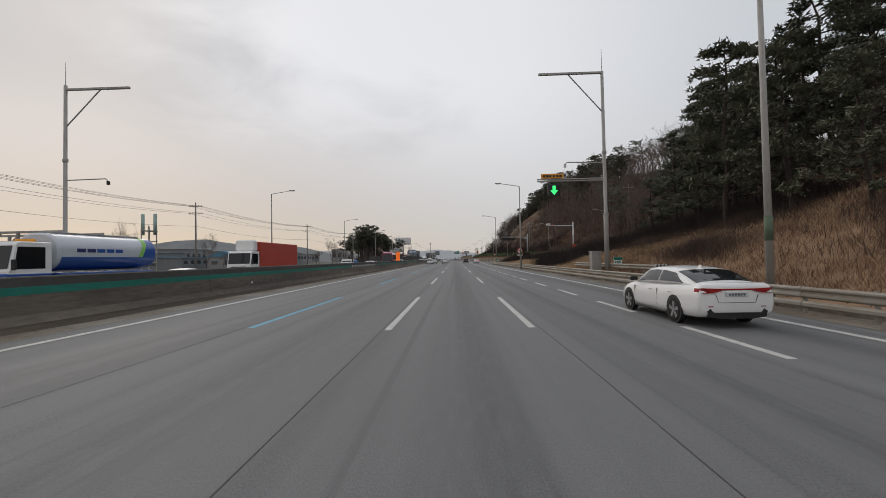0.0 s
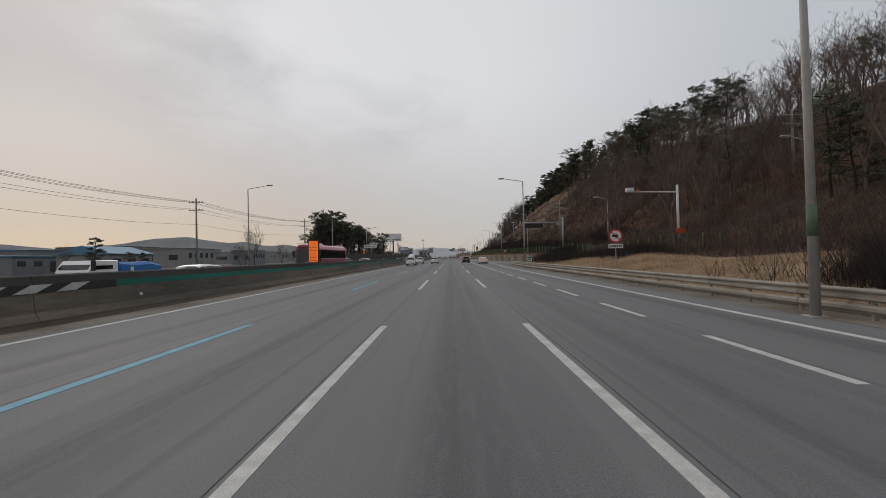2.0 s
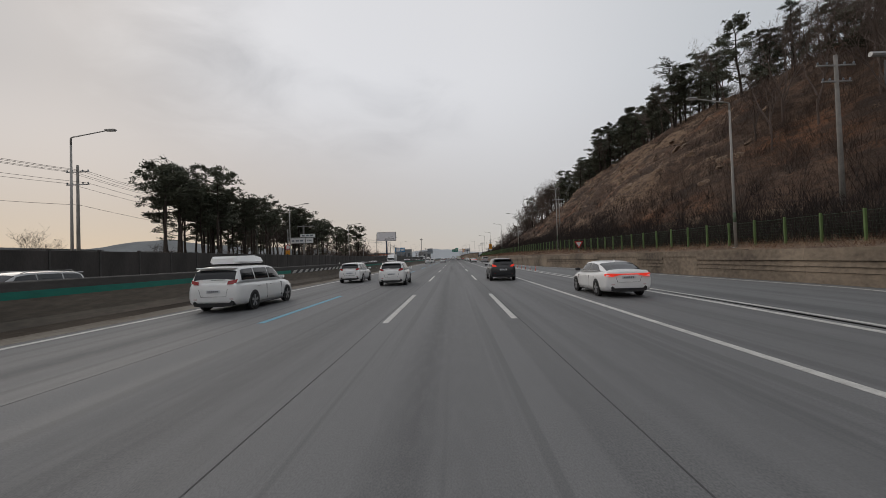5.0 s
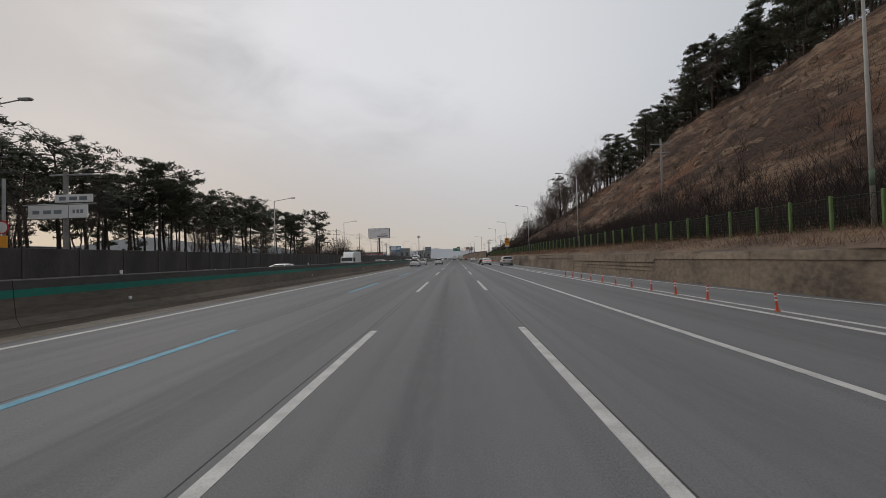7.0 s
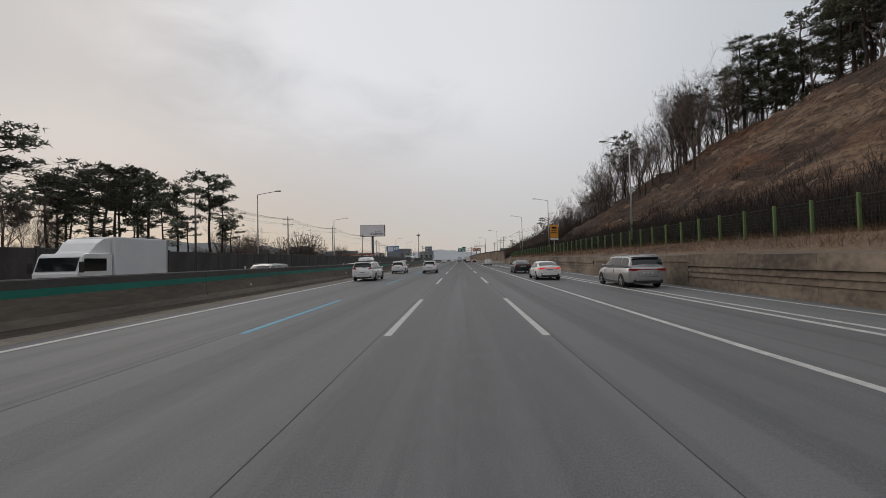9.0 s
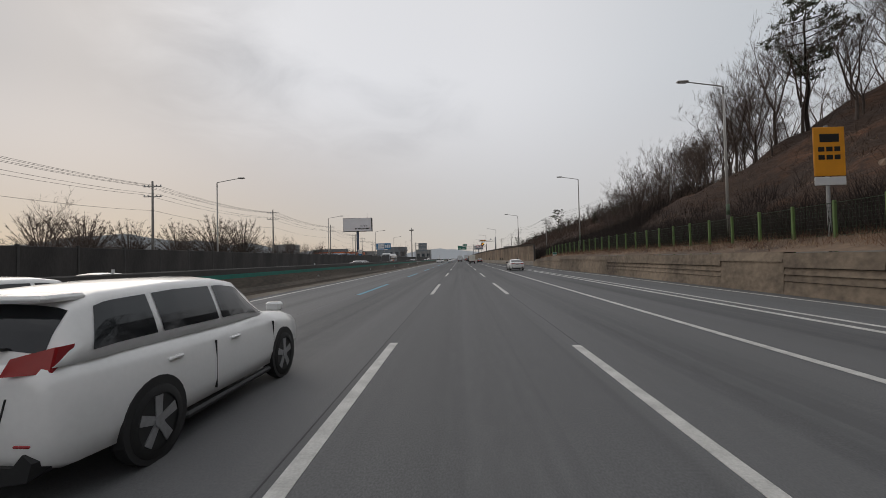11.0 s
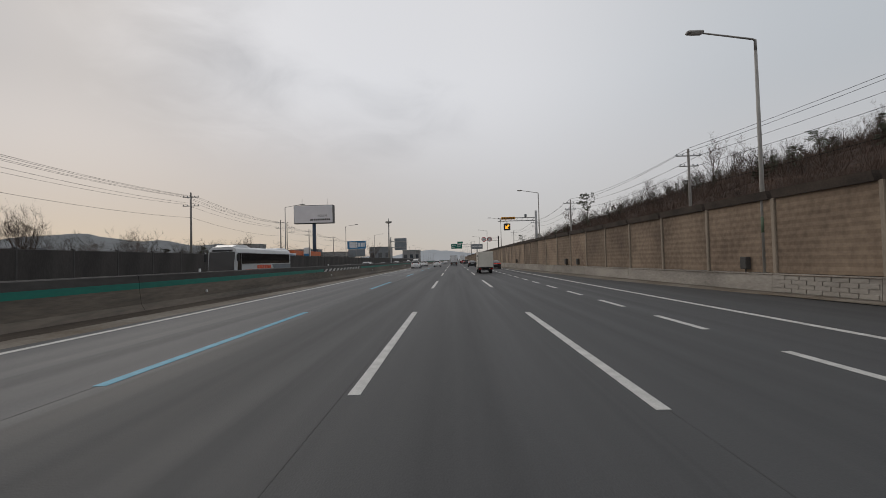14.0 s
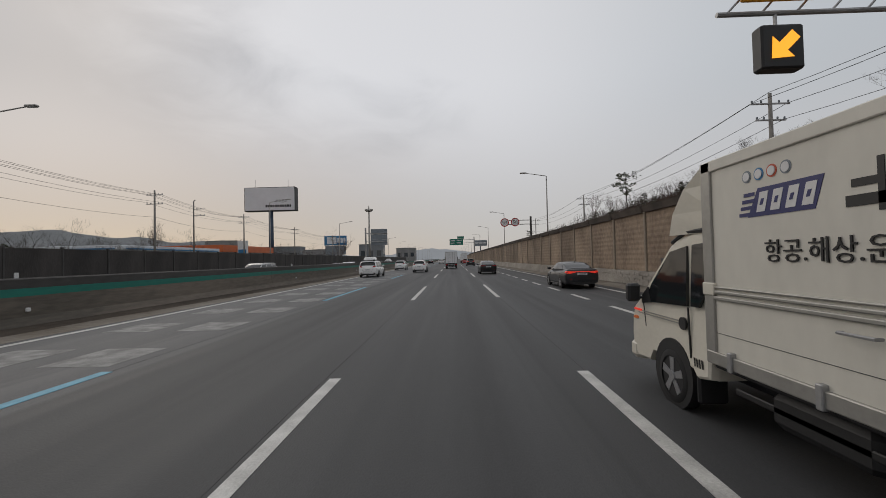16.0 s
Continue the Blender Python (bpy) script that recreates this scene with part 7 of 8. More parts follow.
    if roof_box:
        rbx = part("roof_box", Shape().loft([[(s_ * x, y, z) for s_, x, z in ((1, hw * 0.85, H + 0.05), (1, hw, H + 0.13), (1, hw * 0.8, H + hh), (-1, hw * 0.8, H + hh), (-1, hw, H + 0.13), (-1, hw * 0.85, H + 0.05))] for y, hw, hh in ((-1.9, 0.45, 0.26), (-1.8, 0.56, 0.34), (-0.4, 0.58, 0.38), (0.3, 0.5, 0.3), (0.6, 0.36, 0.2))]), CAR_WHITE, t, "white streamlined roof box")
        for y in (-1.4, -0.1):
            part("roof_bar", Shape().tube([(-wr, y, H + 0.02), (wr, y, H + 0.02)], 0.025, 6), PLASTIC, t)
    if roof_rails:
        for sx in (-1, 1):
            part("roof_rail", Shape().tube([(sx * wr * 0.94, rb + 0.1, H - 0.06), (sx * wr * 0.96, rb + 0.3, H + 0.01), (sx * wr * 0.96, 0.2, H + 0.01), (sx * wr * 0.94, 0.5, H - 0.08)], 0.022, 6), STEEL, t)
    return t


def put(ob, x, y, turned=False):
    ob.matrix_basis = pose(x, y, 0.006, 0, 0, 180 if turned else 0)
    return ob


white_sedan = put(car("sedan", CAR_WHITE, "white saloon car with a red rear light bar", tail_bar=True), 6.45, 12.0)
copy_thing(white_sedan, pose(6.95, 324.4, 0.006))
signalling = put(car("sedan", CAR_WHITE, "white saloon car with its brake lights lit", tail_bar=True, lit=True), 6.9, 137.0)
white_van = put(car("van", CAR_WHITE, "white people carrier with a roof box", "van", "people_carrier", roof_box=True), -8.6, 136.0)
white_suv = put(car("suv", CAR_WHITE, "white compact off-roader on the motorway", "car", "car"), -4.0, 148.0)
white_hatch = put(car("suv", CAR_WHITE, "small white hatchback in the bus lane", "car", "car"), -8.1, 153.0)
for ob, x, y in ((white_van, -8.6, 258.5), (white_suv, -4.0, 275.0), (white_van, -8.9, 437.0), (white_suv, -4.6, 449.0), (white_hatch, -8.9, 462.0), (white_hatch, -8.4, 277.0)):
    copy_thing(ob, pose(x, y, 0.006))
silver_van = put(car("van", CAR_SILVER, "silver people carrier with roof rails and a red light bar", "van", "people_carrier", roof_rails=True, tail_bar=True), 9.75, 244.8)
grey_sedan = put(car("sedan", CAR_GREY, "black saloon car with a lit red light bar", tail_bar=True, lit=True), 6.75, 416.4)
black_sedan = put(car("sedan", CAR_BLACK, "black saloon car with its rear to the viewer"), 3.75, 438.5)
grey_suv = put(car("suv", CAR_GREY, "dark grey off-roader with red tail lamps", lit=True), 3.9, 486)
red_car = put(car("suv", CAR_RED, "red estate car far along the motorway"), 3.8, 520)
copy_thing(grey_suv, pose(3.7, 150, 0.006))
copy_thing(black_sedan, pose(6.9, 268, 0.006))
copy_thing(signalling, pose(6.75, 254, 0.006))
for ob, x, y in ((white_suv, -4.2, 535), (black_sedan, -8.4, 545), (silver_van, 0.2, 620)):
    copy_thing(ob, pose(x, y, 0.006))
# oncoming cars behind the barrier
flip = pose(0, 0, 0, 0, 0, 180)
for ob, x, y in ((white_sedan, -19.0, 27.5), (white_hatch, -15.4, 72.0), (white_sedan, -15.4, 110.5), (silver_van, -18.8, 136), (white_sedan, -15.2, 193.5), (white_hatch, -18.6, 212), (white_sedan, -22.2, 219), (silver_van, -15.3, 252), (white_sedan, -18.8, 290),
                 (silver_van, -15.6, 331), (white_sedan, -18.9, 340), (white_hatch, -22.3, 358), (white_sedan, -15.4, 402), (silver_van, -19.2, 432), (white_hatch, -15.6, 452), (grey_sedan, -22.4, 470), (white_van, -19, 510), (white_sedan, -15.5, 545)):
    copy_thing(ob, pose(x, y, 0.006, 0, 0, 180))


def truck_cab(t, w, y0, y1, h, paint, base=0.55):
    """A flat-fronted lorry cab."""
    prof = [(y0, base), (y1 - 0.1, base), (y1, base + 0.12), (y1, base + 0.95), (y1 - 0.06, base + 1.05), (y1 - 0.28, h - 0.15), (y1 - 0.42, h), (y0, h)]

    def ring(x, s_):
        cy, cz = (y0 + y1) / 2, (base + h) / 2
        return [(x, cy + (y - cy) * s_, cz + (z - cz) * s_) for y, z in prof]

    part("cab", Shape().loft([ring(-w, 0.97), ring(-w + 0.05, 1.0), ring(w - 0.05, 1.0), ring(w, 0.97)]), paint, t)
    fy = y1 - 0.06
    part("windscreen", Shape().loft([[(x, fy + 0.01, base + 1.08), (x, fy + 0.03, base + 1.08), (x, y1 - 0.24, h - 0.2), (x, y1 - 0.27, h - 0.2)] for x in (-w + 0.12, w - 0.12)]), CAR_GLASS, t)
    for sx in (-1, 1):
        part("side_window", Shape().loft([[(x, y0 + 0.35, base + 1.05), (x, fy - 0.15, base + 1.05), (x, y1 - 0.38, h - 0.25), (x, y0 + 0.35, h - 0.25)] for x in (sx * (w - 0.02), sx * (w + 0.012))]), CAR_GLASS, t)
        part("mirror", Shape().block(*sorted((sx * (w + 0.05), sx * (w + 0.25))), y1 - 0.15, y1 - 0.02, base + 1.0, base + 1.5, 0.03), PLASTIC, t)
        part("headlamp", Shape().block(*sorted((sx * (w - 0.45), sx * (w - 0.1))), y1 - 0.02, y1 + 0.02, base + 0.12, base + 0.3, 0.02), HEAD, t)
    part("grille", Shape().block(-w * 0.7, w * 0.7, y1 - 0.02, y1 + 0.015, base + 0.4, base + 0.8, 0.02), PLASTIC, t)
    part("bumper", Shape().block(-w, w, y1 - 0.25, y1 + 0.06, base - 0.25, base + 0.1, 0.04), paint, t)


def chassis(t, w, y0, y1, r, axles):
    part("chassis", Shape().block(-w * 0.5, w * 0.5, y0, y1, r * 0.9, r * 1.6, 0.03), PLASTIC, t)
    for ya in axles:
        for sx in (-1, 1):
            wheel(t, sx * w * 0.97, ya, r, 0.28, sx)


def box_lorry(L, w, h, box_mat, paint, label, floor=0.95, r=0.42, cab_h=2.5, name="box_lorry", deflector=False, cooler=False):
    """A lorry with a closed box; the tail is at -L/2, facing +y."""
    t = thing(name, label, "truck", group="motorway traffic")
    y0, y1 = -L / 2, L / 2
    yc = y1 - 1.9
    truck_cab(t, w * 0.97, yc, y1, cab_h, paint)
    bx = part("cargo_box", Shape().block(-w, w, y0, yc - 0.12, floor, h, 0.04), box_mat, t)
    chassis(t, w, y0 + 0.1, yc + 1.4, r, (y1 - 1.1, y0 + 1.5, y0 + 2.55) if L > 7.5 else (y1 - 1.1, y0 + 1.35))
    for sx in (-1, 1):
        part("corner_post", Shape().block(*sorted((sx * (w - 0.05), sx * (w + 0.012))), y0 - 0.012, y0 + 0.1, floor, h + 0.01, 0.01), ALU, bx)
        part("rear_door", Shape().block(*sorted((sx * 0.015, sx * (w - 0.07))), y0 - 0.03, y0 - 0.002, floor + 0.08, h - 0.1, 0.01), box_mat, bx)
        for dx in (0.22, 0.55):
            part("lock_bar", Shape().tube([(sx * w * dx, y0 - 0.055, floor + 0.1), (sx * w * dx, y0 - 0.055, h - 0.12)], 0.02, 6), STEEL, bx)
        part("tail_lamp", Shape().block(*sorted((sx * w * 0.6, sx * w * 0.95)), y0 - 0.04, y0, floor - 0.28, floor - 0.12, 0.02), TAIL, t)
        part("mudflap", Shape().block(*sorted((sx * w * 0.62, sx * w * 0.98)), y0 + 0.35, y0 + 0.38, 0.18, floor - 0.05, 0.005), PLASTIC, t)
    if deflector:
        part("air_deflector", Shape().loft([[(s_ * hw_, y, z) for s_, z in ((1, cab_h - 0.02), (1, zz), (-1, zz), (-1, cab_h - 0.02))] for y, zz, hw_ in ((yc - 0.05, h - 0.06, w * 0.84), (yc + 0.3, h - 0.12, w * 0.84), (yc + 0.62, h - 0.34, w * 0.80), (yc + 0.95, cab_h + 0.12, w * 0.74), (yc + 1.1, cab_h + 0.01, w * 0.7))]), paint, t)
    if cooler:
        part("cooling_unit", Shape().block(-w * 0.8, w * 0.8, yc - 0.1, yc + 0.75, cab_h + 0.05, h + 0.15, 0.12), paint, t)
    part("door_header", Shape().block(-w, w, y0 - 0.035, y0, h - 0.1, h, 0.01), ALU, bx)
    part("rear_sill", Shape().block(-w, w, y0 - 0.05, y0 + 0.05, floor - 0.1, floor + 0.06, 0.02), PLASTIC, t)
    part("bumper_bar", Shape().block(-w * 0.9, w * 0.9, y0 - 0.02, y0 + 0.06, 0.42, 0.54, 0.02), PLASTIC, t)
    npl = part("number_plate", Shape().block(-0.25, 0.25, y0 - 0.06, y0 - 0.02, 0.6, 0.76, 0.01), PLATE, t)
    bars(npl, PLATE_BAR, -0.2, 0.2, y0 - 0.061, 0.64, 0.08, 5, 33, "plate_bar")
    return t


put(box_lorry(6.2, 1.02, 2.95, TRUCK_WHITE, CAR_WHITE, "white box lorry with closed double rear doors", 0.9, 0.38, 2.1), -0.35, 466.0)
put(box_lorry(5.7, 1.12, 3.3, TRUCK_WHITE, CAR_WHITE, "white box lorry with a roof deflector coming the other way", 1.0, 0.42, 2.45, deflector=True), -18.5, 241.25, True)
put(box_lorry(9.5, 1.2, 3.5, TRUCK_WHITE, CAR_GREY, "grey box lorry far along the motorway"), 3.9, 545)
red_lorry = put(box_lorry(12.0, 1.24, 3.9, BOX_RED, CAR_WHITE, "white lorry with a bright red container", 1.05, 0.46, 2.9, cooler=True), -21.8, 46.0, True)
part("logo_bar", Shape().box(1.245, 1.255, -2.2, 0.6, 2.1, 2.5), SIGN_WHITE, red_lorry)
part("logo_bar", Shape().box(1.245, 1.255, -1.6, 0.0, 2.75, 2.95), SIGN_WHITE, red_lorry)


def pickup(paint, tarp, label):
    t = thing("light_truck", label, "truck", group="motorway traffic")
    truck_cab(t, 0.85, 0.75, 2.5, 1.95, paint, 0.45)
    part("load_bed", Shape().block(-0.86, 0.86, -2.5, 0.65, 0.72, 1.1, 0.03), paint, t)
    part("tarpaulin", Shape().loft([[(s_ * x, y, z) for s_, x, z in ((1, 0.84, 1.1), (1, 0.82, top - 0.15), (1, 0.6, top), (-1, 0.6, top + 0.03), (-1, 0.82, top - 0.12), (-1, 0.84, 1.1))] for y, top in ((-2.45, 1.7), (-1.6, 1.85), (-0.6, 1.78), (0.55, 1.86))]), tarp, t, "lashed tarpaulin over the load", smooth=False)
    chassis(t, 0.85, -2.4, 2.0, 0.32, (1.6, -1.4))
    return t


put(pickup(CAR_WHITE, BLUE_TARP, "white light truck with a bright blue tarpaulin"), -18.4, 70.0, True)
put(pickup(CAR_WHITE, GREEN_TARP, "white light truck with a green tarpaulin"), -18.6, 118.0, True)


def coach(paint, roof_paint, label, hump=True):
    t = thing("coach", label, "bus", group="motorway traffic")
    w, L, h = 1.24, 12.0, 3.35
    prof = [(-w, 0.35), (-w, 2.0), (-w * 0.99, 2.9), (-w * 0.93, 3.2), (-w * 0.75, h), (w * 0.75, h), (w * 0.93, 3.2), (w * 0.99, 2.9), (w, 2.0), (w, 0.35)]

    def ring(y, s_, tilt=0.0):
        return [(x * s_, y - tilt * max(0, z - 1.2), 1.7 + (z - 1.7) * (1 - (1 - s_) * 0.5)) for x, z in prof]

    part("body", Shape().loft([ring(-L / 2, 0.93), ring(-L / 2 + 0.15, 1.0), ring(L / 2 - 0.35, 1.0), ring(L / 2 - 0.12, 0.985, 0.08), ring(L / 2, 0.92, 0.14)]), paint, t)
    part("roof_hump", Shape().loft([[(s_ * x, y, z) for s_, x, z in ((1, hw, 3.2), (1, hw * 0.85, 3.2 + hh), (-1, hw * 0.85, 3.2 + hh), (-1, hw, 3.2))] for y, hw, hh in ((-5.9, 0.95, 0.22), (-5.2, 1.05, 0.32), (-3.6, 1.05, 0.30), (-3.0, 1.0, 0.17), (2.6, 1.0, 0.17), (3.4, 1.08, 0.36), (5.0, 1.05, 0.36), (5.6, 0.9, 0.16))]), roof_paint, t, smooth=False)
    for sx in (-1, 1):
        for i in range(7):
            a = -5.6 + 1.5 * i
            part("window", Shape().loft([[(x, a, 1.86), (x, a + 1.49, 1.86), (x * 0.985, a + 1.49, 2.82), (x * 0.985, a, 2.82)] for x in (sx * (w - 0.02), sx * (w + 0.012))]), CAR_GLASS, t)
        part("trim_line", Shape().box(*sorted((sx * w, sx * (w + 0.015))), -5.8, 4.88, 1.80, 1.84), BUS_WHITE, t)
        part("mirror", Shape().block(*sorted((sx * (w + 0.1), sx * (w + 0.32))), 5.75, 5.95, 2.1, 2.75, 0.05), PLASTIC, t)
        part("headlamp", Shape().block(*sorted((sx * 0.75, sx * 1.1)), 5.9, 6.0, 0.75, 0.95, 0.03), HEAD, t)
        part("front_side_window", Shape().loft([[(x, 4.92, 1.0), (x, 5.6, 1.15), (x * 0.985, 5.45, 2.82), (x * 0.985, 4.92, 2.82)] for x in (sx * (w - 0.02), sx * (w + 0.012))]), CAR_GLASS, t)
        for ya in (3.6, -3.2):
            wheel(t, sx * (w + 0.01), ya, 0.48, 0.28, sx)
            part("wheel_arch", Shape().disc((sx * (w - 0.1), ya, 0.5), (sx, 0, 0), 0.57, 0.104, 24), PLASTIC, t)
    part("windscreen", Shape().loft([[(x, 5.985, 1.15), (x, 6.016, 1.15), (x, 5.785, 2.92), (x, 5.74, 2.92)] for x in (-1.12, 1.12)]), CAR_GLASS, t)
    part("destination_board", Shape().block(-0.9, 0.9, 5.68, 5.765, 2.96, 3.12, 0.02), SIGN_BLACK, t)
    part("rear_window", Shape().box(-1.0, 1.0, -6.01, -5.98, 1.9, 2.8), CAR_GLASS, t)
    return t


pink = put(coach(BUS_PINK, BUS_PINK, "magenta coach with dark side windows"), -15.7, 97.9, True)
bars(pink, SIGN_WHITE, -0.6, 0.6, -6.02, 1.2, 0.2, 4, 5)
part("side_lettering_bar", Shape().box(1.245, 1.255, -5.2, -4.2, 1.2, 1.38), SIGN_WHITE, pink)
white_coach = put(coach(BUS_WHITE, BUS_WHITE, "white coach with orange side lettering and a grey rear flank"), -20.5, 385.3, True)
part("swoosh", Shape().box(-1.257, -1.245, -1.0, 4.4, 1.16, 1.34), ORANGE, white_coach)
for i in range(6):
    part("side_lettering_bar", Shape().box(-1.257, -1.245, -0.9 + 0.5 * i, -0.46 + 0.5 * i, 1.38, 1.72), ORANGE, white_coach)
part("grey_flank", Shape().loft([[(x, -5.8, 0.5), (x, -2.2, 0.5), (x, -1.2, 1.78), (x, -5.8, 1.78)] for x in (-1.238, -1.248)]), SIGN_BACK, white_coach)

# tanker lorry
tk = thing("tanker_lorry", "blue and white tanker lorry with a swoosh on its tank", "truck", group="motorway traffic")
truck_cab(tk, 1.2, 2.75, 4.75, 2.95, CAR_WHITE, 0.6)
part("cab_skirt", Shape().block(-1.22, 1.22, 2.7, 4.8, 0.5, 1.45, 0.06), TRUCK_BLUE, tk)
part("beacon", Shape().block(-0.5, 0.5, 2.85, 3.05, 2.95, 3.15, 0.05), SIGN_ORANGE, tk)
tank_prof = [(1.2 * math.copysign(abs(math.cos(a)) ** 0.8, math.cos(a)), 2.5 + 1.0 * math.copysign(abs(math.sin(a)) ** 0.8, math.sin(a))) for a in [2 * math.pi * i / 64 for i in range(64)]]
part("tank", Shape().loft([[(x * s_, y, 2.5 + (z - 2.5) * s_) for x, z in tank_prof] for y, s_ in ((-4.3, 0.9), (-4.2, 1.0), (2.3, 1.0), (2.4, 0.9))]), TANK_WHITE, tk, smooth=False)
part("tank_end", Shape().loft([[(x * 1.012, y + 0.5 * (2.5 - z) * (y > -4), 2.5 + (z - 2.5) * 1.012) for x, z in tank_prof] for y in (-4.25, -3.3)], caps=True), TRUCK_BLUE, tk)
for i in range(5):
    part("tank_lettering_bar", Shape().box(-1.216, -1.19, 0.9 - 0.62 * i, 1.4 - 0.62 * i, 2.48, 2.68), LOGO_BLUE if i < 2 else TRUCK_BLUE, tk)
part("lime_swoosh", Shape().loft([[(x * 1.008, y + 0.5 * (2.5 - z), 2.5 + (z - 2.5) * 1.008) for x, z in tank_prof] for y in (-3.3, -2.95)], caps=False), LIME, tk)
part("tank_belly", Shape().loft([[(x * 1.01, y, 2.5 + (z - 2.5) * 1.01) for x, z in tank_prof[34:63]] for y in (-3.6, 2.25)], closed=False), TRUCK_BLUE, tk)
for i in range(5):
    part("logo_bar", Shape().block(1.185, 1.215, 1.5 - 0.42 * i, 1.82 - 0.42 * i, 2.45, 2.85, 0.01), TRUCK_BLUE, tk)
for i in range(5):
    part("logo_bar", Shape().block(1.185, 1.212, -0.75 - 0.3 * i, -0.52 - 0.3 * i, 2.55, 2.75, 0.01), SIGN_BLUE, tk)
part("side_skirt", Shape().block(-1.22, 1.22, -4.1, 2.3, 0.9, 1.4, 0.04), TRUCK_BLUE, tk)
part("catwalk", Shape().block(-0.4, 0.4, -3.8, 2.0, 3.48, 3.58, 0.02), STEEL, tk)
chassis(tk, 1.2, -4.2, 3.0, 0.48, (3.7, 1.4, -1.9, -3.2))
put(tk, -21.6, 22.6, True)


# ---------------------------------------------------------------- light box truck passing close by
def porter(x0, y0):
    t = thing("light_box_truck", "cream light truck with a tall cream cargo box", "truck", pose(x0, y0, 0.006))
    hw = 0.87
    prof = [(0.86, 0.46), (1.05, 0.42), (1.12, 0.5), (2.02, 0.5), (2.12, 0.36), (2.46, 0.34), (2.58, 0.42), (2.62, 0.62), (2.60, 0.86), (2.52, 1.04), (2.36, 1.14), (1.98, 1.52), (1.66, 1.84), (1.50, 1.93), (1.2, 1.98), (0.86, 1.98)]

    def tumble(z):
        return 1.0 - 0.11 * max(0.0, z - 1.12) ** 1.15

    def ring(x, s_):
        return [(x * tumble(z), 1.6 + (y - 1.6) * s_, 1.1 + (z - 1.1) * s_) for y, z in prof]

    cabin = part("cab", Shape().loft([ring(-hw, 0.95), ring(-hw + 0.02, 0.985), ring(-hw + 0.09, 1.0), ring(hw - 0.09, 1.0), ring(hw - 0.02, 0.985), ring(hw, 0.95)]), TRUCK_CREAM, t, smooth=False)
    part("windscreen", Shape().loft([[(x * tumble(z), y + o, z + o * 0.8) for y, z, o in ((2.32, 1.17, 0.0), (1.70, 1.79, 0.0), (1.70, 1.79, 0.02), (2.32, 1.17, 0.02))] for x in (-hw + 0.14, hw - 0.14)]), CAR_GLASS, cabin)
    part("roof_edge", Shape().tube([(-hw * 0.9, 0.95, 1.99), (-hw * 0.9, 1.35, 1.985), (-hw * 0.9, 1.62, 1.88)], 0.025, 6), PLASTIC, cabin)
    for sx in (-1, 1):
        def side(pts, a, b):
            return Shape().loft([[(sx * (hw * tumble(z) + d), y, z) for y, z in pts] for d in (a, b)])
        part("door_window", side([(1.22, 1.17), (2.16, 1.13), (2.02, 1.36), (1.62, 1.77), (1.28, 1.83)], -0.02, 0.012), CAR_GLASS, cabin, "dark side window")
        part("quarter_window", side([(0.92, 1.30), (1.0, 1.18), (1.14, 1.18), (1.18, 1.84), (0.92, 1.86)], -0.02, 0.012), CAR_GLASS, cabin)
        part("door_seam", side([(1.17, 0.62), (1.185, 0.62), (1.215, 1.16), (1.20, 1.16)], -0.01, 0.006), PLASTIC, cabin)
        part("door_seam", side([(2.17, 0.8), (2.18, 0.8), (2.24, 1.12), (2.23, 1.12)], -0.01, 0.006), PLASTIC, cabin)
        part("stripe", side([(1.24, 0.985), (2.44, 0.985), (2.44, 0.998), (1.24, 0.998)], 0.0, 0.007), ALU, cabin)
        part("stripe", side([(1.24, 0.955), (2.38, 0.955), (2.38, 0.967), (1.24, 0.967)], 0.0, 0.007), ALU, cabin)
        # a decal given the lit tail lamps' emissive red, so it glows
        part("red_mark", side([(2.28, 0.985), (2.5, 0.985), (2.5, 1.012), (2.28, 1.012)], 0.0, 0.009), TAIL_ON, cabin)
        part("side_indicator", side([(2.38, 0.88), (2.42, 0.865), (2.50, 0.87), (2.51, 0.895), (2.46, 0.91), (2.40, 0.905)], 0.0, 0.018), AMBER, cabin)
        part("door_handle", Shape().disc((sx * (hw - 0.01), 1.30, 0.97), (sx, 0, 0), 0.07, 0.025, 14), PLASTIC, cabin)
        part("mirror_arm", Shape().tube([(sx * hw * 0.96, 2.2, 1.16), (sx * (hw + 0.12), 2.3, 1.2)], 0.02, 6), PLASTIC, cabin)
        part("mirror", Shape().block(*sorted((sx * (hw + 0.03), sx * (hw + 0.2))), 2.22, 2.34, 1.12, 1.36, 0.03), PLASTIC, cabin)
        part("mirror_base", side([(2.0, 1.13), (2.24, 1.10), (2.24, 1.2), (2.1, 1.32)], 0.0, 0.02), PLASTIC, cabin)
        part("wheel_arch", Shape().disc((sx * (hw - 0.12), 1.55, 0.36), (sx, 0, 0), 0.40, 0.124, 28), PLASTIC, cabin)
        wheel(t, sx * (hw + 0.008), 1.55, 0.325, 0.18, sx)
        wheel(t, sx * (hw - 0.02), -1.35, 0.28, 0.3, sx)
        for i in range(4):
            part("vent", side([(0.96 + 0.045 * i, 0.55), (0.975 + 0.045 * i, 0.55), (0.985 + 0.045 * i, 0.64), (0.97 + 0.045 * i, 0.64)], 0.0, 0.006), PLASTIC, cabin)
        part("headlamp", Shape().block(*sorted((sx * 0.45, sx * 0.78)), 2.52, 2.63, 0.66, 0.82, 0.04), HEAD, cabin)
        part("mud_guard", Shape().block(*sorted((sx * 0.55, sx * 0.86)), 1.06, 1.12, 0.16, 0.5, 0.02), PLASTIC, t)
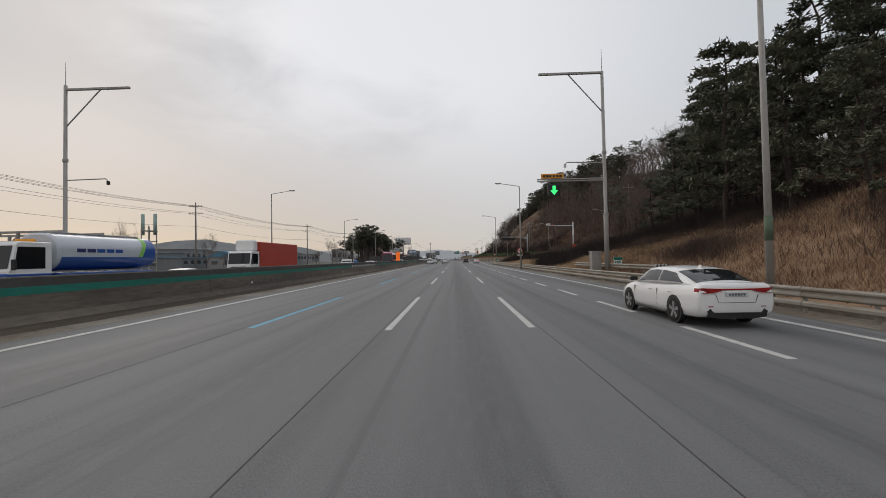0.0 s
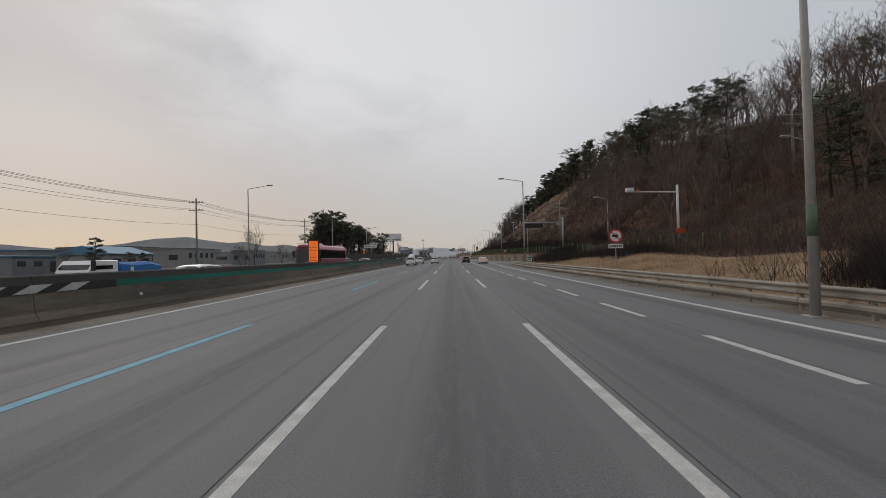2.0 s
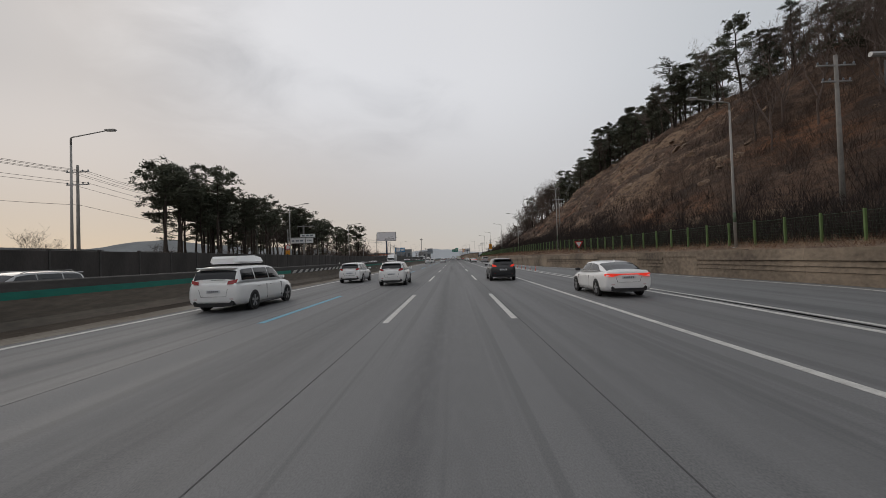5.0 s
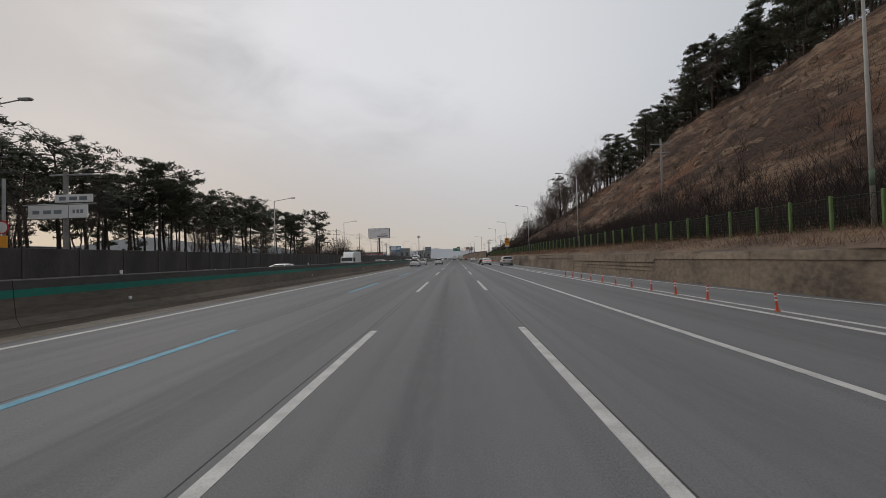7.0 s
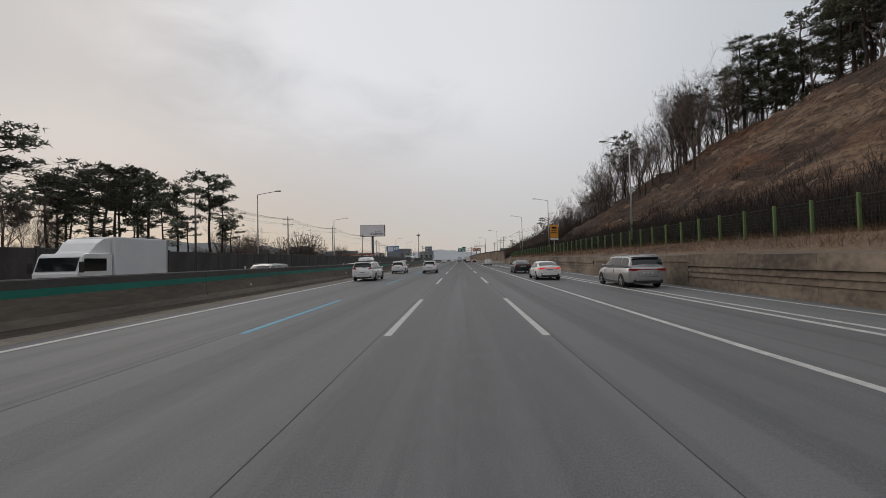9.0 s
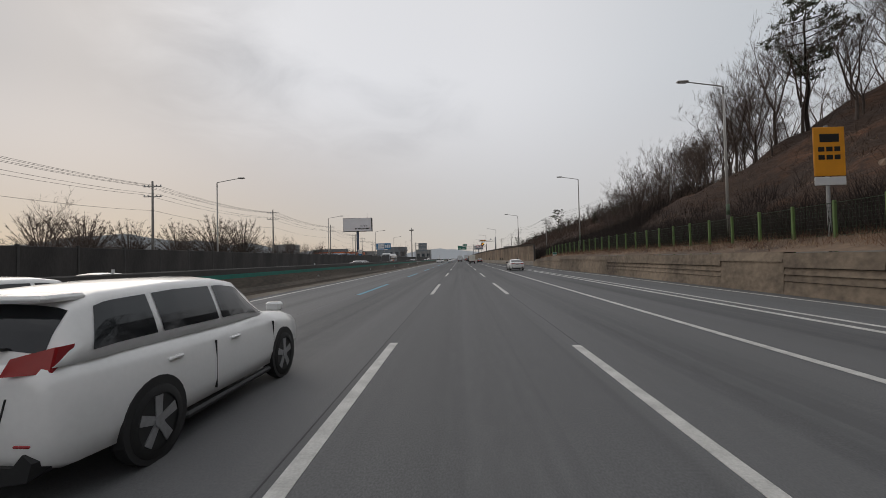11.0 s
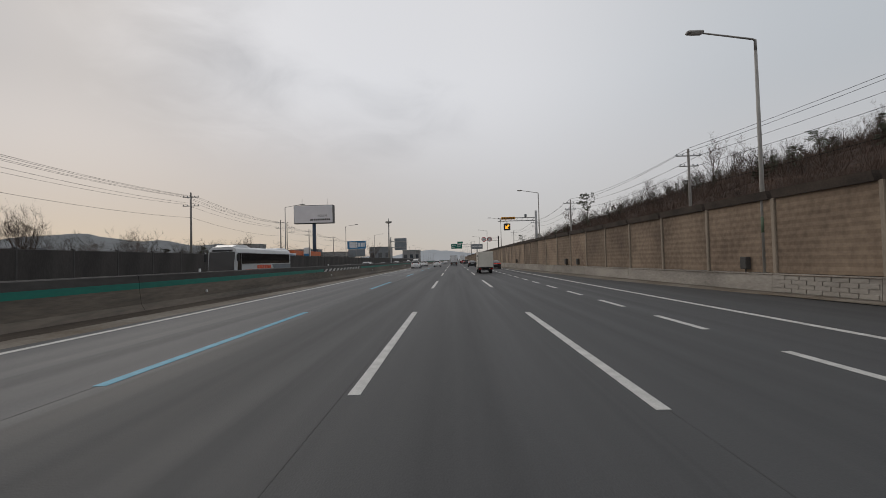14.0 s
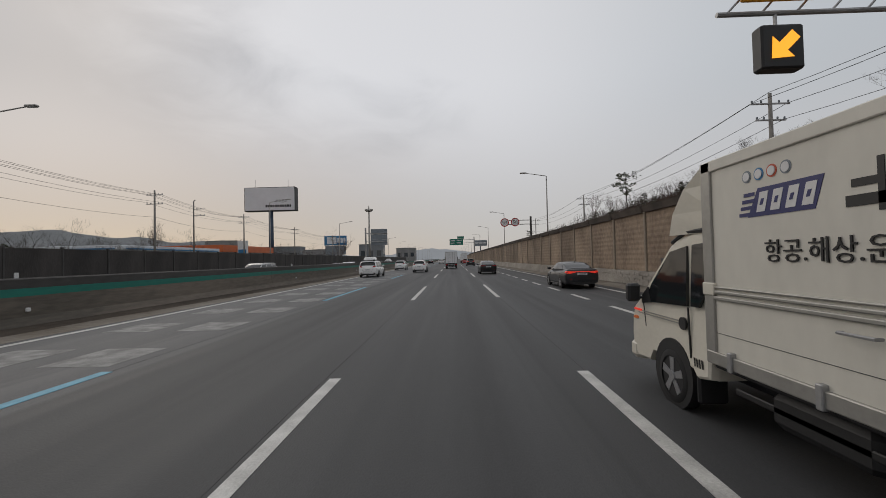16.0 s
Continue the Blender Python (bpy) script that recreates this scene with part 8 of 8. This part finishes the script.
    part("bumper", Shape().block(-hw - 0.01, hw + 0.01, 2.42, 2.68, 0.30, 0.56, 0.06), TRUCK_CREAM, cabin)
    part("grille", Shape().block(-0.4, 0.4, 2.58, 2.63, 0.62, 0.78, 0.02), PLASTIC, cabin)
    part("wiper", Shape().tube([(0.1, 2.36, 1.16), (0.5, 2.08, 1.44)], 0.01, 4), PLASTIC, cabin)
    dfl = [(0.86, 1.98, 0.84), (1.58, 1.96, 0.84), (1.50, 2.2, 0.84), (1.28, 2.46, 0.83), (1.0, 2.64, 0.80)]
    part("air_deflector", Shape().loft([[(-w_, y, z), (-w_ * 0.9, y + 0.05, z + 0.03), (w_ * 0.9, y + 0.05, z + 0.03), (w_, y, z), (w_ * 0.9, 0.90, z), (-w_ * 0.9, 0.90, z)] for y, z, w_ in dfl[1:]]), TRUCK_CREAM, t, "cream air deflector above the cab", smooth=False)
    part("deflector_hollow", Shape().loft([[(sx * 0.745, y, z) for y, z in ((1.0, 2.02), (1.3, 2.02), (1.26, 2.2), (1.14, 2.28), (1.02, 2.2))] for sx in (-1, 1)]), ALU, t)
    # cargo box
    bw, by0, by1, bz0, bz1 = 0.90, -2.42, 0.80, 0.70, 2.62
    bx = part("cargo_box", Shape().block(-bw, bw, by0, by1, bz0 + 0.06, bz1, 0.03), TRUCK_BOX, t, "cream panelled cargo box")
    for sx in (-1, 1):
        o = sx * bw

        def trim(name, y0_, y1_, z0_, z1_, d=0.02, mat=ALU):
            return part(name, Shape().block(*sorted((o - sx * 0.01, o + sx * d)), y0_, y1_, z0_, z1_, 0.008), mat, bx)
        trim("corner_post", by1 - 0.13, by1 + 0.015, bz0 + 0.05, bz1 + 0.01, 0.022)
        trim("corner_post", by0 - 0.015, by0 + 0.1, bz0 + 0.05, bz1 + 0.01, 0.022)
        trim("roof_rail", by0, by1, bz1 - 0.09, bz1 + 0.012, 0.022, TRUCK_BOX)
        trim("waist_rail", by0 + 0.1, by1 - 0.13, 1.30, 1.335, 0.028)
        trim("waist_rail", by0 + 0.1, by1 - 0.13, 1.36, 1.39, 0.028)
        trim("waist_rail", by0 + 0.1, by1 - 0.13, 1.41, 1.43, 0.024)
        trim("floor_rail", by0, by1, bz0 - 0.02, bz0 + 0.10, 0.03)
        trim("lower_panel_seam", by0 + 0.1, by1 - 0.13, 0.98, 0.985, 0.004, PLASTIC)
        trim("post_foot", by1 - 0.15, by1 + 0.02, 1.34, 1.46, 0.035, TRUCK_CREAM)
        for yy in (0.45, -0.45, -1.6):
            trim("hinge", yy - 0.03, yy + 0.03, bz0 - 0.04, bz0 + 0.14, 0.05, STEEL)
        handle = part("handle", Shape().tube([(o + sx * 0.02, -0.62, 1.22), (o + sx * 0.06, -0.62, 1.22), (o + sx * 0.06, -0.86, 1.22), (o + sx * 0.02, -0.86, 1.22)], 0.012, 6), STEEL, bx)
        # logo: plain dark blue strokes with white outline bars, tilted
        turn = pose(o + sx * 0.006, 0, 0, 90, 0, -90 if sx < 0 else 90)
        if sx < 0:
            part("logo_plate", Shape().loft([[(o - d, 0.20, 2.04), (o - d, -0.44, 2.04), (o - d, -0.52, 2.27), (o - d, 0.08, 2.27)] for d in (0.0, 0.004)]), LOGO_BLUE, bx)
            for i in range(4):
                yy = 0.10 - 0.145 * i
                part("logo_stroke", Shape().loft([[(o - d, yy, 2.075), (o - d, yy - 0.09, 2.075), (o - d, yy - 0.135, 2.235), (o - d, yy - 0.045, 2.235)] for d in (0.004, 0.007)]), SIGN_WHITE, bx)
                part("logo_notch", Shape().loft([[(o - d, yy - 0.04, 2.13), (o - d, yy - 0.07, 2.13), (o - d, yy - 0.09, 2.18), (o - d, yy - 0.06, 2.18)] for d in (0.007, 0.009)]), LOGO_BLUE, bx)
                part("logo_bar", Shape().box(o - 0.005, o, 0.12, 0.30 - 0.02 * i, 2.05 + 0.055 * i, 2.08 + 0.055 * i), LOGO_BLUE, bx)
            for i, m_ in enumerate((SIGN_BACK, SIGN_BLUE, ORANGE, SIGN_BACK)):
                part("round_mark", Shape().disc((o + 0.002, 0.20 - 0.135 * i, 2.385), (-1, 0, 0), 0.052, 0.006, 16), m_, bx)
                part("round_mark_face", Shape().disc((o - 0.005, 0.20 - 0.135 * i, 2.385), (-1, 0, 0), 0.038, 0.004, 16), SIGN_WHITE, bx)
            words("항공.해상.운송", 0.195, SIGN_BLACK, bx, pose(o - 0.008, 0.03, 1.74, 90, 0, -90), "lettering", "LEFT")
            for i in range(4):
                yy = -0.66 - 0.33 * i
                part("name_bar", Shape().box(o - 0.006, o, yy - 0.24, yy, 2.02, 2.09), SIGN_BLACK, bx)
                part("name_bar", Shape().box(o - 0.006, o, yy - 0.20, yy - 0.04, 2.14, 2.19), SIGN_BLACK, bx)
                part("name_bar", Shape().box(o - 0.006, o, yy - 0.24, yy - 0.20, 1.98, 2.30), SIGN_BLACK, bx)
    part("front_panel", Shape().block(-bw + 0.02, bw - 0.02, by1, by1 + 0.03, bz0 + 0.1, bz1 - 0.02, 0.01), TRUCK_BOX, bx)
    part("chassis", Shape().block(-0.4, 0.4, -2.3, 1.4, 0.36, 0.62, 0.03), PLASTIC, t)
    part("cross_floor", Shape().block(-0.86, 0.86, -2.4, 0.8, 0.62, 0.72, 0.02), PLASTIC, t)
    part("fuel_tank", Shape().block(-0.8, -0.45, -0.7, 0.2, 0.3, 0.6, 0.06), PLASTIC, t)
    part("side_guard", Shape().block(-0.80, -0.77, -0.9, 0.6, 0.42, 0.48, 0.01), PLASTIC, t)
    for sx in (-1, 1):
        part("tail_lamp", Shape().block(*sorted((sx * 0.55, sx * 0.85)), -2.46, -2.42, 0.5, 0.62, 0.01), TAIL, t)
    return t


porter(3.42, 395.88)
